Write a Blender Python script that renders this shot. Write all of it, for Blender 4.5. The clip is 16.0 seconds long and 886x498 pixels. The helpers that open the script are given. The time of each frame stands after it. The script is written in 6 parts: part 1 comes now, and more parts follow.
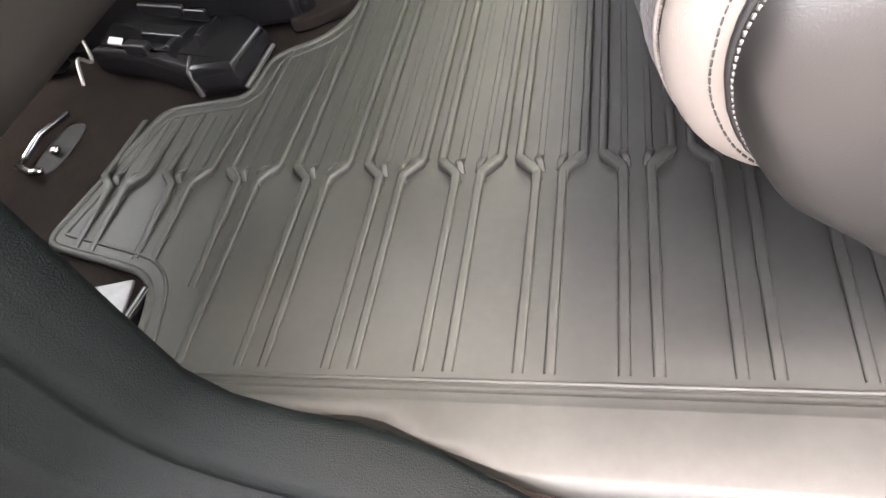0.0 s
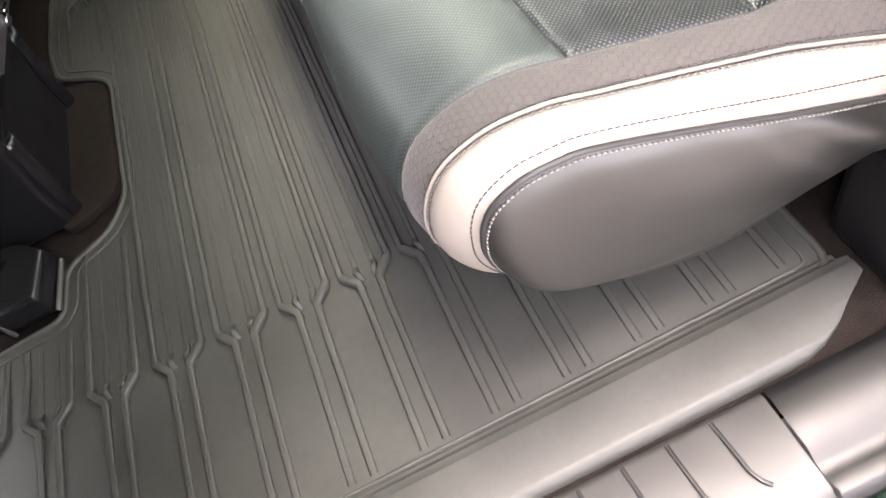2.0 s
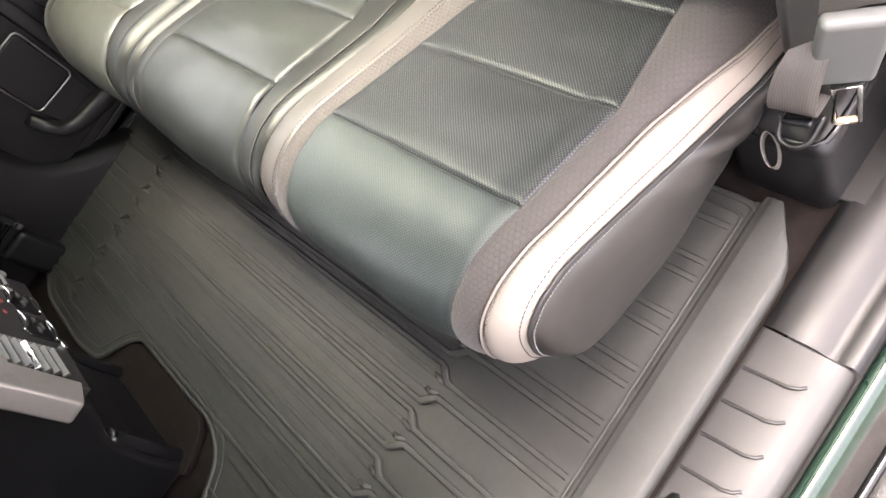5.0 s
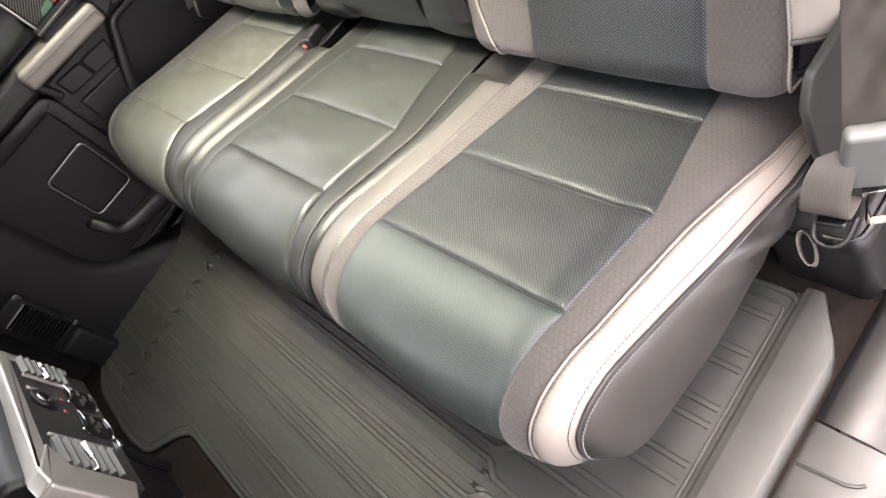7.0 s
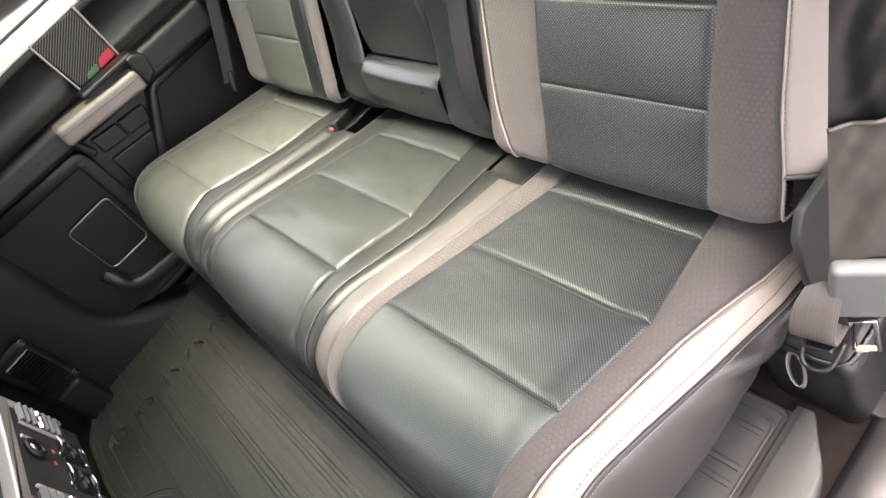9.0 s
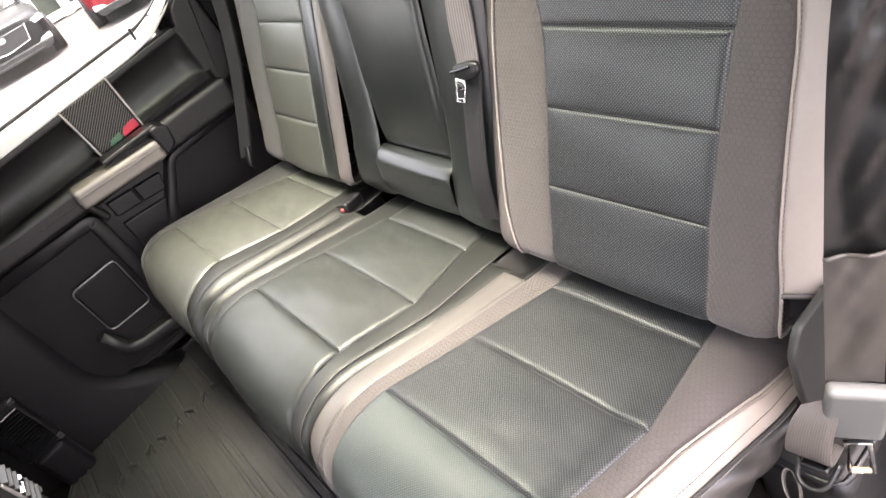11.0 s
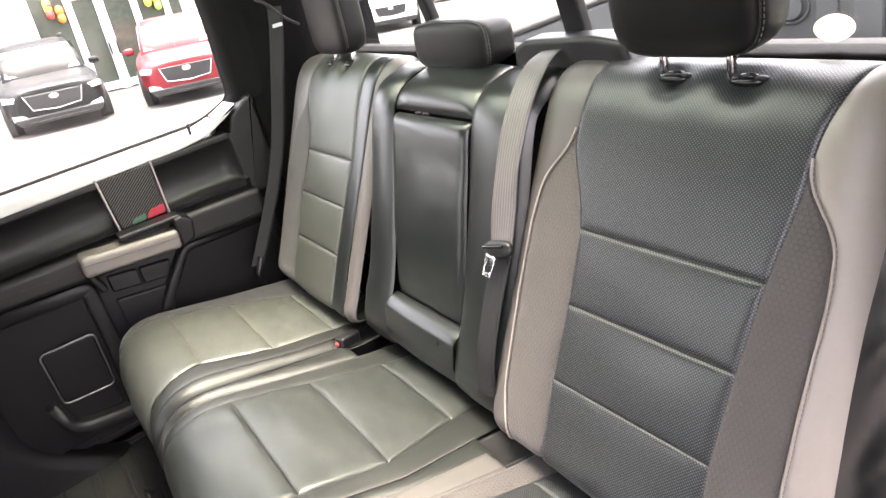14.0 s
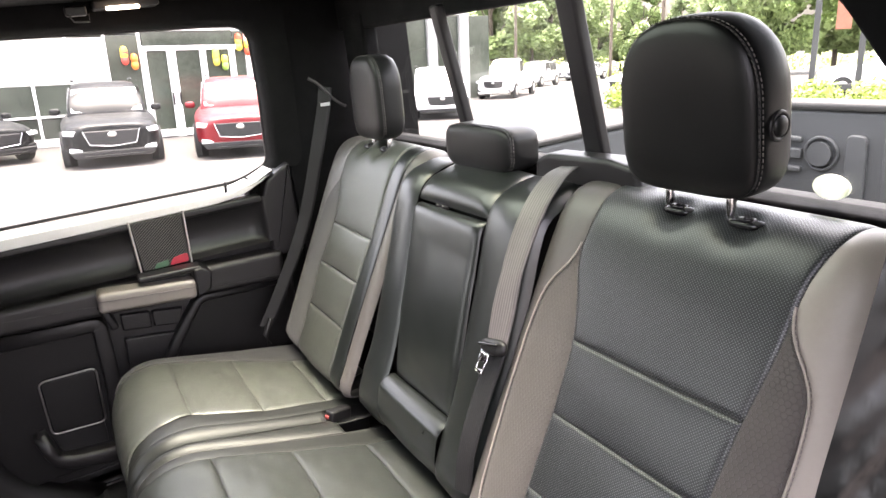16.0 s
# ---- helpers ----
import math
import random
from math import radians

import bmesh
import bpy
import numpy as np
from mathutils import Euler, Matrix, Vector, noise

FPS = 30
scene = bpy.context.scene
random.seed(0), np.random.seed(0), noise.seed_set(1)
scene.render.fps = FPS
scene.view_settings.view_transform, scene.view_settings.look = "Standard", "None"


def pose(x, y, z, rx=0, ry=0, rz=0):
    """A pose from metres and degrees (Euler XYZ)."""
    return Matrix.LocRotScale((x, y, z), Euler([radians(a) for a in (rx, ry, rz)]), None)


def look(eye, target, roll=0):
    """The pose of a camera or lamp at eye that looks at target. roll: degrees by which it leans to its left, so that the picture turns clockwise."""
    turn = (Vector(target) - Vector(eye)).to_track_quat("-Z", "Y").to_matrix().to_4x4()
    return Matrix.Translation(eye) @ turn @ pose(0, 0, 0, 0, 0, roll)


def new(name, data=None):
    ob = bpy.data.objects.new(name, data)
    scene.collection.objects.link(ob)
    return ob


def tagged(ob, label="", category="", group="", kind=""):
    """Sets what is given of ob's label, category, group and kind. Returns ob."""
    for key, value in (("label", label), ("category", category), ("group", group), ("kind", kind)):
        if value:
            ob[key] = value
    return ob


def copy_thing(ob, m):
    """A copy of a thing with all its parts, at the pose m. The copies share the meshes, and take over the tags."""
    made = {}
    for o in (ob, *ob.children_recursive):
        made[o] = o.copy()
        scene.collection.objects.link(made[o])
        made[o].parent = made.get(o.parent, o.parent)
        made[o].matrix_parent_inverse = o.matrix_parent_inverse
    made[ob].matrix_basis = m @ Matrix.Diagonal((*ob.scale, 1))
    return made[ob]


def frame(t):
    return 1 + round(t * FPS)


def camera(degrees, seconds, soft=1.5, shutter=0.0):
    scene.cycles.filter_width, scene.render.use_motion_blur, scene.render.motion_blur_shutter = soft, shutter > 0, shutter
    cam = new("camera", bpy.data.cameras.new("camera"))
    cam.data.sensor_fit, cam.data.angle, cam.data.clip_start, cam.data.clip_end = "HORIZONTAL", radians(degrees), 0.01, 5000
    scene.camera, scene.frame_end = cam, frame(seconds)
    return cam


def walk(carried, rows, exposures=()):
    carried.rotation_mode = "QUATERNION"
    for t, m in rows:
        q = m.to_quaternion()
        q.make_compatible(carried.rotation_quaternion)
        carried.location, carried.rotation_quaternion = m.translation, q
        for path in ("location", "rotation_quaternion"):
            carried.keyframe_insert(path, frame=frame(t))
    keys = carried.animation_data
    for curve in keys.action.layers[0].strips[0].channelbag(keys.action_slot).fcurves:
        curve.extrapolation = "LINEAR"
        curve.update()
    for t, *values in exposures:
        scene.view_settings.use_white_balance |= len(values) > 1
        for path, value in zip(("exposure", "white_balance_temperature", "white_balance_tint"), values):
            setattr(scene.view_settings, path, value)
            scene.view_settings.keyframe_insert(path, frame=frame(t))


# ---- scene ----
cam = camera(67.4, 16.0)
PATH = [
    (0, (0.091, -0.301, 0.56), (-0.489, 0.912, -0.92), -21.2),
    (0.5, (0.096, -0.292, 0.616), (-0.324, 0.947, -0.896), -23.9),
    (1, (0.099, -0.297, 0.677), (-0.201, 0.934, -0.871), -26.9),
    (1.5, (0.095, -0.312, 0.735), (-0.063, 0.908, -0.841), -27.5),
    (2, (0.106, -0.309, 0.786), (0.1, 0.864, -0.835), -27.2),
    (2.5, (0.123, -0.313, 0.839), (0.22, 0.805, -0.817), -28.4),
    (3, (0.116, -0.317, 0.892), (0.246, 0.767, -0.784), -32.7),
    (3.2, (0.111, -0.325, 0.918), (0.246, 0.749, -0.764), -34.6),
    (5.3, (0.137, -0.34, 1.042), (0.234, 0.9, -0.525), -53.7),
    (5.5, (0.14, -0.341, 1.052), (0.235, 0.916, -0.5), -54.3),
    (6, (0.143, -0.334, 1.066), (0.269, 0.966, -0.449), -54.0),
    (6.5, (0.15, -0.332, 1.072), (0.318, 1.001, -0.41), -52.6),
    (7, (0.155, -0.337, 1.077), (0.388, 1.026, -0.368), -49.9),
    (7.5, (0.157, -0.342, 1.088), (0.431, 1.037, -0.334), -47.6),
    (8, (0.157, -0.352, 1.102), (0.481, 1.044, -0.293), -44.8),
    (8.5, (0.16, -0.355, 1.11), (0.53, 1.066, -0.248), -42.4),
    (10.8, (0.155, -0.358, 1.159), (0.721, 1.131, -0.05), -34.3),
    (11, (0.161, -0.358, 1.16), (0.746, 1.139, -0.03), -33.4),
    (11.5, (0.156, -0.358, 1.173), (0.798, 1.148, 0.024), -30.3),
    (12, (0.15, -0.353, 1.178), (0.834, 1.17, 0.077), -27.4),
    (12.5, (0.148, -0.342, 1.18), (0.881, 1.2, 0.139), -24.3),
    (13, (0.144, -0.335, 1.185), (0.931, 1.223, 0.208), -21.0),
    (13.5, (0.139, -0.331, 1.194), (0.971, 1.239, 0.275), -17.9),
    (14, (0.143, -0.329, 1.199), (1.011, 1.254, 0.339), -15.1),
    (14.5, (0.143, -0.34, 1.2), (1.035, 1.261, 0.399), -12.4),
    (15, (0.146, -0.35, 1.202), (1.051, 1.271, 0.459), -9.7),
    (15.5, (0.151, -0.363, 1.213), (1.059, 1.282, 0.529), -8.0),
    (16, (0.157, -0.375, 1.215), (1.056, 1.303, 0.602), -6.7),
]
EXPOSURES = [(0.0, 4.92, 7300, 21), (1.0, 4.62, 7300, 21), (2.0, 4.34, 7300, 22), (3.0, 4.14, 7300, 22), (5.5, 4.09, 7300, 22), (8.5, 4.12, 7300, 23), (12.0, 4.20, 7300, 25), (14.5, 4.16, 7300, 25), (16.0, 3.86, 7200, 25)]
walk(cam, [(t, look(eye, target, roll)) for t, eye, target, roll in PATH], EXPOSURES)

# ---- light ----
UP = Vector((0.083, 0.0, 1.0)).normalized()          # the lot slopes a little against the truck
world = bpy.data.worlds.new("sky")
scene.world = world
world.use_nodes = True
wn = world.node_tree
sky = wn.nodes.new("ShaderNodeTexSky")
sky.sky_type, sky.sun_disc = "NISHITA", False
sky.sun_elevation, sky.sun_rotation = radians(82), radians(78)
sky.air_density, sky.dust_density, sky.ozone_density = 1.0, 4.0, 1.0
wn.nodes["Background"].inputs["Strength"].default_value = 0.15
haze = wn.nodes.new("ShaderNodeHueSaturation")       # thin cloud: a paler sky
haze.inputs["Saturation"].default_value = 0.45
wn.links.new(sky.outputs["Color"], haze.inputs["Color"])
wn.links.new(haze.outputs["Color"], wn.nodes["Background"].inputs["Color"])
sun = new("sun", bpy.data.lights.new("sun", "SUN"))
sun.data.energy, sun.data.angle, sun.data.color = 1.0, radians(35), (1.0, 0.985, 0.96)
sun.matrix_world = look((0, 0, 0), (-0.12, -0.025, -0.99))

# ---- materials ----
MATS = {}


def nodes_of(name):
    m = bpy.data.materials.new(name)
    m.use_nodes = True
    MATS[name] = m
    t = m.node_tree
    return m, t, t.nodes["Principled BSDF"]


def link(t, a, b):
    t.links.new(a, b)


def add(t, kind, **values):
    n = t.nodes.new(kind)
    for k, v in values.items():
        n.inputs[k.replace("_", " ")].default_value = v
    return n


def coords(t, uv=False, scale=1.0):
    c = t.nodes.new("ShaderNodeTexCoord")
    m = t.nodes.new("ShaderNodeMapping")
    m.inputs["Scale"].default_value = (scale,) * 3
    link(t, c.outputs["UV" if uv else "Object"], m.inputs["Vector"])
    return m.outputs["Vector"]


def math_node(t, op, a, b=None):
    n = t.nodes.new("ShaderNodeMath")
    n.operation = op
    for i, v in enumerate((a, b)):
        if v is None:
            continue
        if isinstance(v, (int, float)):
            n.inputs[i].default_value = v
        else:
            link(t, v, n.inputs[i])
    return n.outputs[0]


def mix_colour(t, fac, a, b):
    n = t.nodes.new("ShaderNodeMix")
    n.data_type = "RGBA"
    for sock, v in ((n.inputs["Factor"], fac), (n.inputs["A"], a), (n.inputs["B"], b)):
        if isinstance(v, (int, float)):
            sock.default_value = v
        elif isinstance(v, tuple):
            sock.default_value = (*v, 1.0)
        else:
            link(t, v, sock)
    return n.outputs["Result"]


def ramp(t, fac, lo, hi, a=0.0, b=1.0):
    n = t.nodes.new("ShaderNodeMapRange")
    for i, v in enumerate((lo, hi, a, b)):
        n.inputs[1 + i].default_value = v
    link(t, fac, n.inputs[0])
    return n.outputs[0]


def noise_out(t, vec, scale, detail=4.0, rough=0.55):
    n = add(t, "ShaderNodeTexNoise", Scale=scale, Detail=detail, Roughness=rough)
    link(t, vec, n.inputs["Vector"])
    return n.outputs["Fac"]


def voro(t, vec, scale, feature="F1", out="Distance"):
    n = t.nodes.new("ShaderNodeTexVoronoi")
    n.feature = feature
    n.inputs["Scale"].default_value = scale
    link(t, vec, n.inputs["Vector"])
    return n.outputs[out]


def bump(t, bsdf, height, strength=0.3, distance=0.001):
    n = add(t, "ShaderNodeBump", Strength=strength, Distance=distance)
    link(t, height, n.inputs["Height"])
    link(t, n.outputs[0], bsdf.inputs["Normal"])


def surface(name, colour, rough=0.5, metal=0.0, grain=0.0, grain_scale=900.0, stains=0.15, stain_scale=9.0, spec=0.5, coat=0.0, depth=0.0006, cells=False):
    """A plain material with wear at two scales: broad stains in colour and gloss, fine grain in relief."""
    m, t, b = nodes_of(name)
    vec = coords(t)
    broad = noise_out(t, vec, stain_scale, 5.0, 0.6)
    fine = noise_out(t, vec, stain_scale * 14, 3.0)
    both = math_node(t, "ADD", math_node(t, "MULTIPLY", broad, 0.7), math_node(t, "MULTIPLY", fine, 0.3))
    k = ramp(t, both, 0.3, 0.7)
    dark = tuple(c * (1 - stains) for c in colour)
    light = tuple(min(1.0, c * (1 + stains)) for c in colour)
    link(t, mix_colour(t, k, dark, light), b.inputs["Base Color"])
    link(t, ramp(t, broad, 0.3, 0.7, max(0.02, rough * 0.88), min(1.0, rough * 1.12)), b.inputs["Roughness"])
    b.inputs["Metallic"].default_value = metal
    b.inputs["Specular IOR Level"].default_value = spec
    b.inputs["Coat Weight"].default_value = coat
    if grain:
        h = voro(t, vec, grain_scale, "DISTANCE_TO_EDGE") if cells else noise_out(t, vec, grain_scale, 3.0)
        bump(t, b, h, grain, depth)
    return m


leather_black = surface("leather_black", (0.0068, 0.0090, 0.0077), 0.31, spec=0.70, grain=0.2, grain_scale=420, stains=0.12, cells=True)
leather_roll = surface("leather_roll", (0.012, 0.0135, 0.0118), 0.44, spec=0.45, grain=0.25, grain_scale=420, stains=0.15, cells=True)
leather_side = surface("leather_side", (0.0085, 0.0079, 0.0072), 0.36, spec=1.0, grain=0.14, grain_scale=420, stains=0.12, cells=True, depth=0.0008)
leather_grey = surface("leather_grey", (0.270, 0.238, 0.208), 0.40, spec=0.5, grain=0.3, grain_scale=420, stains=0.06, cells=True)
# Copy of the grey bolster leather with shade put into its colour.
leather_grey_shaded = surface("leather_grey_shaded", (0.075, 0.069, 0.064), 0.42, grain=0.3, grain_scale=420, stains=0.08, cells=True)
rubber = surface("rubber", (0.0365, 0.037, 0.0335), 0.43, spec=0.36, grain=0.4, grain_scale=1500, stains=0.24, stain_scale=6)
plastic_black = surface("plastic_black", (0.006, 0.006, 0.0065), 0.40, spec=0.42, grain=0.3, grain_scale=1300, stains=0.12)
plastic_soft = surface("plastic_soft", (0.0026, 0.0040, 0.0038), 0.58, spec=0.12, grain=0.35, grain_scale=1100, stains=0.1)
door_black = surface("door_black", (0.0105, 0.0098, 0.0103), 0.42, spec=0.45, grain=0.3, grain_scale=1100, stains=0.1)
door_inset = surface("door_inset", (0.0062, 0.0059, 0.0063), 0.42, spec=0.3, grain=0.3, grain_scale=1100, stains=0.1)
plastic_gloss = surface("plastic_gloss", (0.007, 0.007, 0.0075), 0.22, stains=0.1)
plastic_grey = surface("plastic_grey", (0.046, 0.0445, 0.0425), 0.45, grain=0.3, grain_scale=1200, stains=0.08)
# Grey ledge plastic, made paler by daylight put into its colour.
ledge_grey_lit = surface("ledge_grey_lit", (0.72, 0.70, 0.67), 0.5, grain=0.2, grain_scale=900, stains=0.06)
plastic_taupe = surface("plastic_taupe", (0.165, 0.148, 0.132), 0.42, grain=0.2, grain_scale=900, stains=0.06)
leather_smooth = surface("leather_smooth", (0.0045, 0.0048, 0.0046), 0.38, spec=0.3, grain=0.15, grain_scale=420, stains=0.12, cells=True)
frame_satin = surface("frame_satin", (0.30, 0.29, 0.28), 0.35, metal=0.9, stains=0.1)
satin = surface("satin", (0.52, 0.49, 0.45), 0.42, metal=0.75, stains=0.06)
chrome = surface("chrome", (0.75, 0.75, 0.75), 0.12, metal=1.0, stains=0.04)
steel_dark = surface("steel_dark", (0.04, 0.04, 0.04), 0.4, metal=0.8, stains=0.2)
thread = surface("thread", (0.17, 0.16, 0.15), 0.8, stains=0.1)
thread_dark = surface("thread_dark", (0.055, 0.052, 0.05), 0.8, stains=0.1)
piping_black = surface("piping_black", (0.02, 0.02, 0.02), 0.45, stains=0.1)
carpet = surface("carpet", (0.017, 0.0135, 0.0120), 0.95, spec=0.05, grain=1.0, grain_scale=700, stains=0.4, stain_scale=40, depth=0.003)
headliner_black = surface("headliner_black", (0.0030, 0.0029, 0.0032), 0.9, spec=0.25, grain=0.4, grain_scale=900, stains=0.15)
cloth_black = surface("cloth_black", (0.0055, 0.0052, 0.0055), 0.75, grain=0.5, grain_scale=900, stains=0.2)
red_plastic = surface("red_plastic", (0.32, 0.05, 0.045), 0.4, stains=0.05)


def perforated(name, base, dot, pitch=0.0042, rough=0.42):
    """Leather with rows of small holes through which a pale backing shows, set in a staggered grid."""
    m, t, b = nodes_of(name)
    uv = coords(t, uv=True)
    sep = t.nodes.new("ShaderNodeSeparateXYZ")
    link(t, uv, sep.inputs[0])
    u, v = (math_node(t, "DIVIDE", sep.outputs[i], pitch) for i in (0, 1))
    a, c = math_node(t, "ADD", u, v), math_node(t, "SUBTRACT", u, v)
    fa = math_node(t, "SUBTRACT", math_node(t, "FRACT", math_node(t, "MULTIPLY", a, 0.7)), 0.5)
    fc = math_node(t, "SUBTRACT", math_node(t, "FRACT", math_node(t, "MULTIPLY", c, 0.7)), 0.5)
    d = math_node(t, "SQRT", math_node(t, "ADD", math_node(t, "MULTIPLY", fa, fa), math_node(t, "MULTIPLY", fc, fc)))
    hole = ramp(t, d, 0.20, 0.30, 1.0, 0.0)
    vec = coords(t)
    wear = noise_out(t, vec, 14.0, 5.0)
    dark, light = tuple(x * 0.85 for x in base), tuple(x * 1.15 for x in base)
    link(t, mix_colour(t, hole, mix_colour(t, wear, dark, light), dot), b.inputs["Base Color"])
    link(t, ramp(t, wear, 0.3, 0.7, rough * 0.9, rough * 1.1), b.inputs["Roughness"])
    b.inputs["Specular IOR Level"].default_value = 0.58
    bump(t, b, math_node(t, "ADD", math_node(t, "MULTIPLY", hole, -1.0), math_node(t, "MULTIPLY", noise_out(t, vec, 700.0), 0.4)), 0.5, 0.0006)
    return m


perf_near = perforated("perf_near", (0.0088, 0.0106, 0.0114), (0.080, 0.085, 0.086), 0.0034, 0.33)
# Paler copy for the near cushion's nose, its sheen put into the colour.
perf_front_sheen = perforated("perf_front_sheen", (0.029, 0.038, 0.036), (0.066, 0.076, 0.073), 0.0034, 0.42)
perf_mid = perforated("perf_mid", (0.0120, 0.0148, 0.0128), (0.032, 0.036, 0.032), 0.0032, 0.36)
# Same perforated leather, with the far window's light put into its colour.
perf_far_lit = perforated("perf_far_lit", (0.034, 0.038, 0.031), (0.10, 0.106, 0.09), 0.0034, 0.35)


def knit_material(name, base, groove, pitch=0.0085):
    """Woven cloth with an embossed honeycomb."""
    m, t, b = nodes_of(name)
    uv = coords(t, uv=True)
    sep = t.nodes.new("ShaderNodeSeparateXYZ")
    link(t, uv, sep.inputs[0])
    u, v = (math_node(t, "DIVIDE", sep.outputs[0], pitch), math_node(t, "DIVIDE", sep.outputs[1], pitch * 1.732))

    def cell(du, dv):
        x = math_node(t, "SUBTRACT", math_node(t, "FRACT", math_node(t, "ADD", u, du)), 0.5)
        y = math_node(t, "MULTIPLY", math_node(t, "SUBTRACT", math_node(t, "FRACT", math_node(t, "ADD", v, dv)), 0.5), 1.732)
        ax, ay = math_node(t, "ABSOLUTE", x), math_node(t, "ABSOLUTE", y)
        return math_node(t, "MAXIMUM", ax, math_node(t, "ADD", math_node(t, "MULTIPLY", ax, 0.5), math_node(t, "MULTIPLY", ay, 0.866)))

    d = math_node(t, "MINIMUM", cell(0.0, 0.0), cell(0.5, 0.5))
    line = ramp(t, d, 0.36, 0.46)
    vec = coords(t)
    wear = noise_out(t, vec, 18.0, 5.0)
    weave = noise_out(t, vec, 1600.0, 2.0)
    body = mix_colour(t, wear, tuple(x * 0.86 for x in base), tuple(x * 1.14 for x in base))
    link(t, mix_colour(t, math_node(t, "MULTIPLY", line, 0.45), body, groove), b.inputs["Base Color"])
    b.inputs["Roughness"].default_value = 0.8
    b.inputs["Sheen Weight"].default_value = 0.15
    bump(t, b, math_node(t, "ADD", math_node(t, "MULTIPLY", line, -1.0), math_node(t, "MULTIPLY", weave, 0.5)), 0.5, 0.0009)
    return m


knit = knit_material("knit", (0.058, 0.050, 0.046), (0.044, 0.038, 0.034), 0.0080)
knit_dark = knit_material("knit_dark", (0.017, 0.017, 0.015), (0.010, 0.010, 0.0095))


def webbing_material(name, base, rough=0.5, fine=60.0):
    m, t, b = nodes_of(name)
    uv = coords(t, uv=True)
    w = t.nodes.new("ShaderNodeTexWave")
    w.bands_direction = "X"
    w.inputs["Scale"].default_value = fine
    link(t, uv, w.inputs["Vector"])
    vec = coords(t)
    wear = noise_out(t, vec, 30.0, 4.0)
    c = mix_colour(t, wear, tuple(x * 0.8 for x in base), tuple(x * 1.2 for x in base))
    link(t, mix_colour(t, math_node(t, "MULTIPLY", w.outputs["Fac"], 0.7), c, tuple(x * 0.35 for x in base)), b.inputs["Base Color"])
    b.inputs["Roughness"].default_value = rough
    bump(t, b, math_node(t, "ADD", w.outputs["Fac"], noise_out(t, vec, 1200.0)), 0.4, 0.0006)
    return m


webbing_grey = webbing_material("webbing_grey", (0.125, 0.115, 0.111))
webbing_black = webbing_material("webbing_black", (0.0045, 0.0045, 0.005), 0.65)


def glass_material(name, tint=(1, 1, 1)):
    m, t, b = nodes_of(name)
    out = t.nodes["Material Output"]
    clear, gloss, mix = t.nodes.new("ShaderNodeBsdfTransparent"), t.nodes.new("ShaderNodeBsdfGlossy"), t.nodes.new("ShaderNodeMixShader")
    clear.inputs["Color"].default_value = (*tint, 1)
    gloss.inputs["Roughness"].default_value = 0.02
    f = add(t, "ShaderNodeLayerWeight", Blend=0.5)
    link(t, math_node(t, "ADD", math_node(t, "MULTIPLY", math_node(t, "POWER", f.outputs["Facing"], 4.0), 0.7), 0.018), mix.inputs[0])
    link(t, clear.outputs[0], mix.inputs[1])
    link(t, gloss.outputs[0], mix.inputs[2])
    link(t, mix.outputs[0], out.inputs["Surface"])
    return m


pane_glass = glass_material("pane_glass", (0.94, 0.97, 0.95))
shield_glass = glass_material("shield_glass", (0.84, 0.92, 0.80))
windscreen_glass = glass_material("windscreen_glass", (0.78, 0.84, 0.78))

# ---- helpers for building ----


def thing(name, at, label, category, group="", kind=""):
    e = new(name)
    e.location = at
    e.empty_display_size = 0.05
    bpy.context.view_layer.update()
    return tagged(e, label, category, group, kind)


def weigh_normals(me):
    """Lets the large faces rule the shading, so that flat faces stay flat up to their rounded rims."""
    nf, nl = len(me.polygons), len(me.loops)
    area, nor, tot, idx = np.empty(nf), np.empty(nf * 3), np.empty(nf, dtype=np.int32), np.empty(nl, dtype=np.int32)
    me.polygons.foreach_get("area", area)
    me.polygons.foreach_get("normal", nor)
    me.polygons.foreach_get("loop_total", tot)
    me.loops.foreach_get("vertex_index", idx)
    w = np.repeat(nor.reshape(-1, 3) * area[:, None], tot, axis=0)
    out = np.zeros((len(me.vertices), 3))
    np.add.at(out, idx, w)
    out /= np.maximum(np.linalg.norm(out, axis=1), 1e-12)[:, None]
    me.normals_split_custom_set_from_vertices(out.tolist())


def part(name, data, material, parent=None, label="", smooth=True):
    """Links a bmesh or mesh, given in world metres, as one mesh object under its thing."""
    from_bm = isinstance(data, bmesh.types.BMesh)
    if from_bm:
        me = bpy.data.meshes.new(name)
        bmesh.ops.recalc_face_normals(data, faces=data.faces)
        data.to_mesh(me)
        data.free()
    else:
        me = data
    me.materials.append(material)
    me.shade_smooth() if smooth else me.shade_flat()
    if smooth and from_bm and name != "stitching" and len(me.vertices) < 20000:
        weigh_normals(me)
    ob = new(name, me)
    if parent is not None:
        ob.parent = parent
        top = parent
        while top.parent:
            top = top.parent
        ob.matrix_parent_inverse = Matrix.Translation(-Vector(top.location)) if parent is top else Matrix.Identity(4)
    if label:
        ob["label"] = label
    return ob


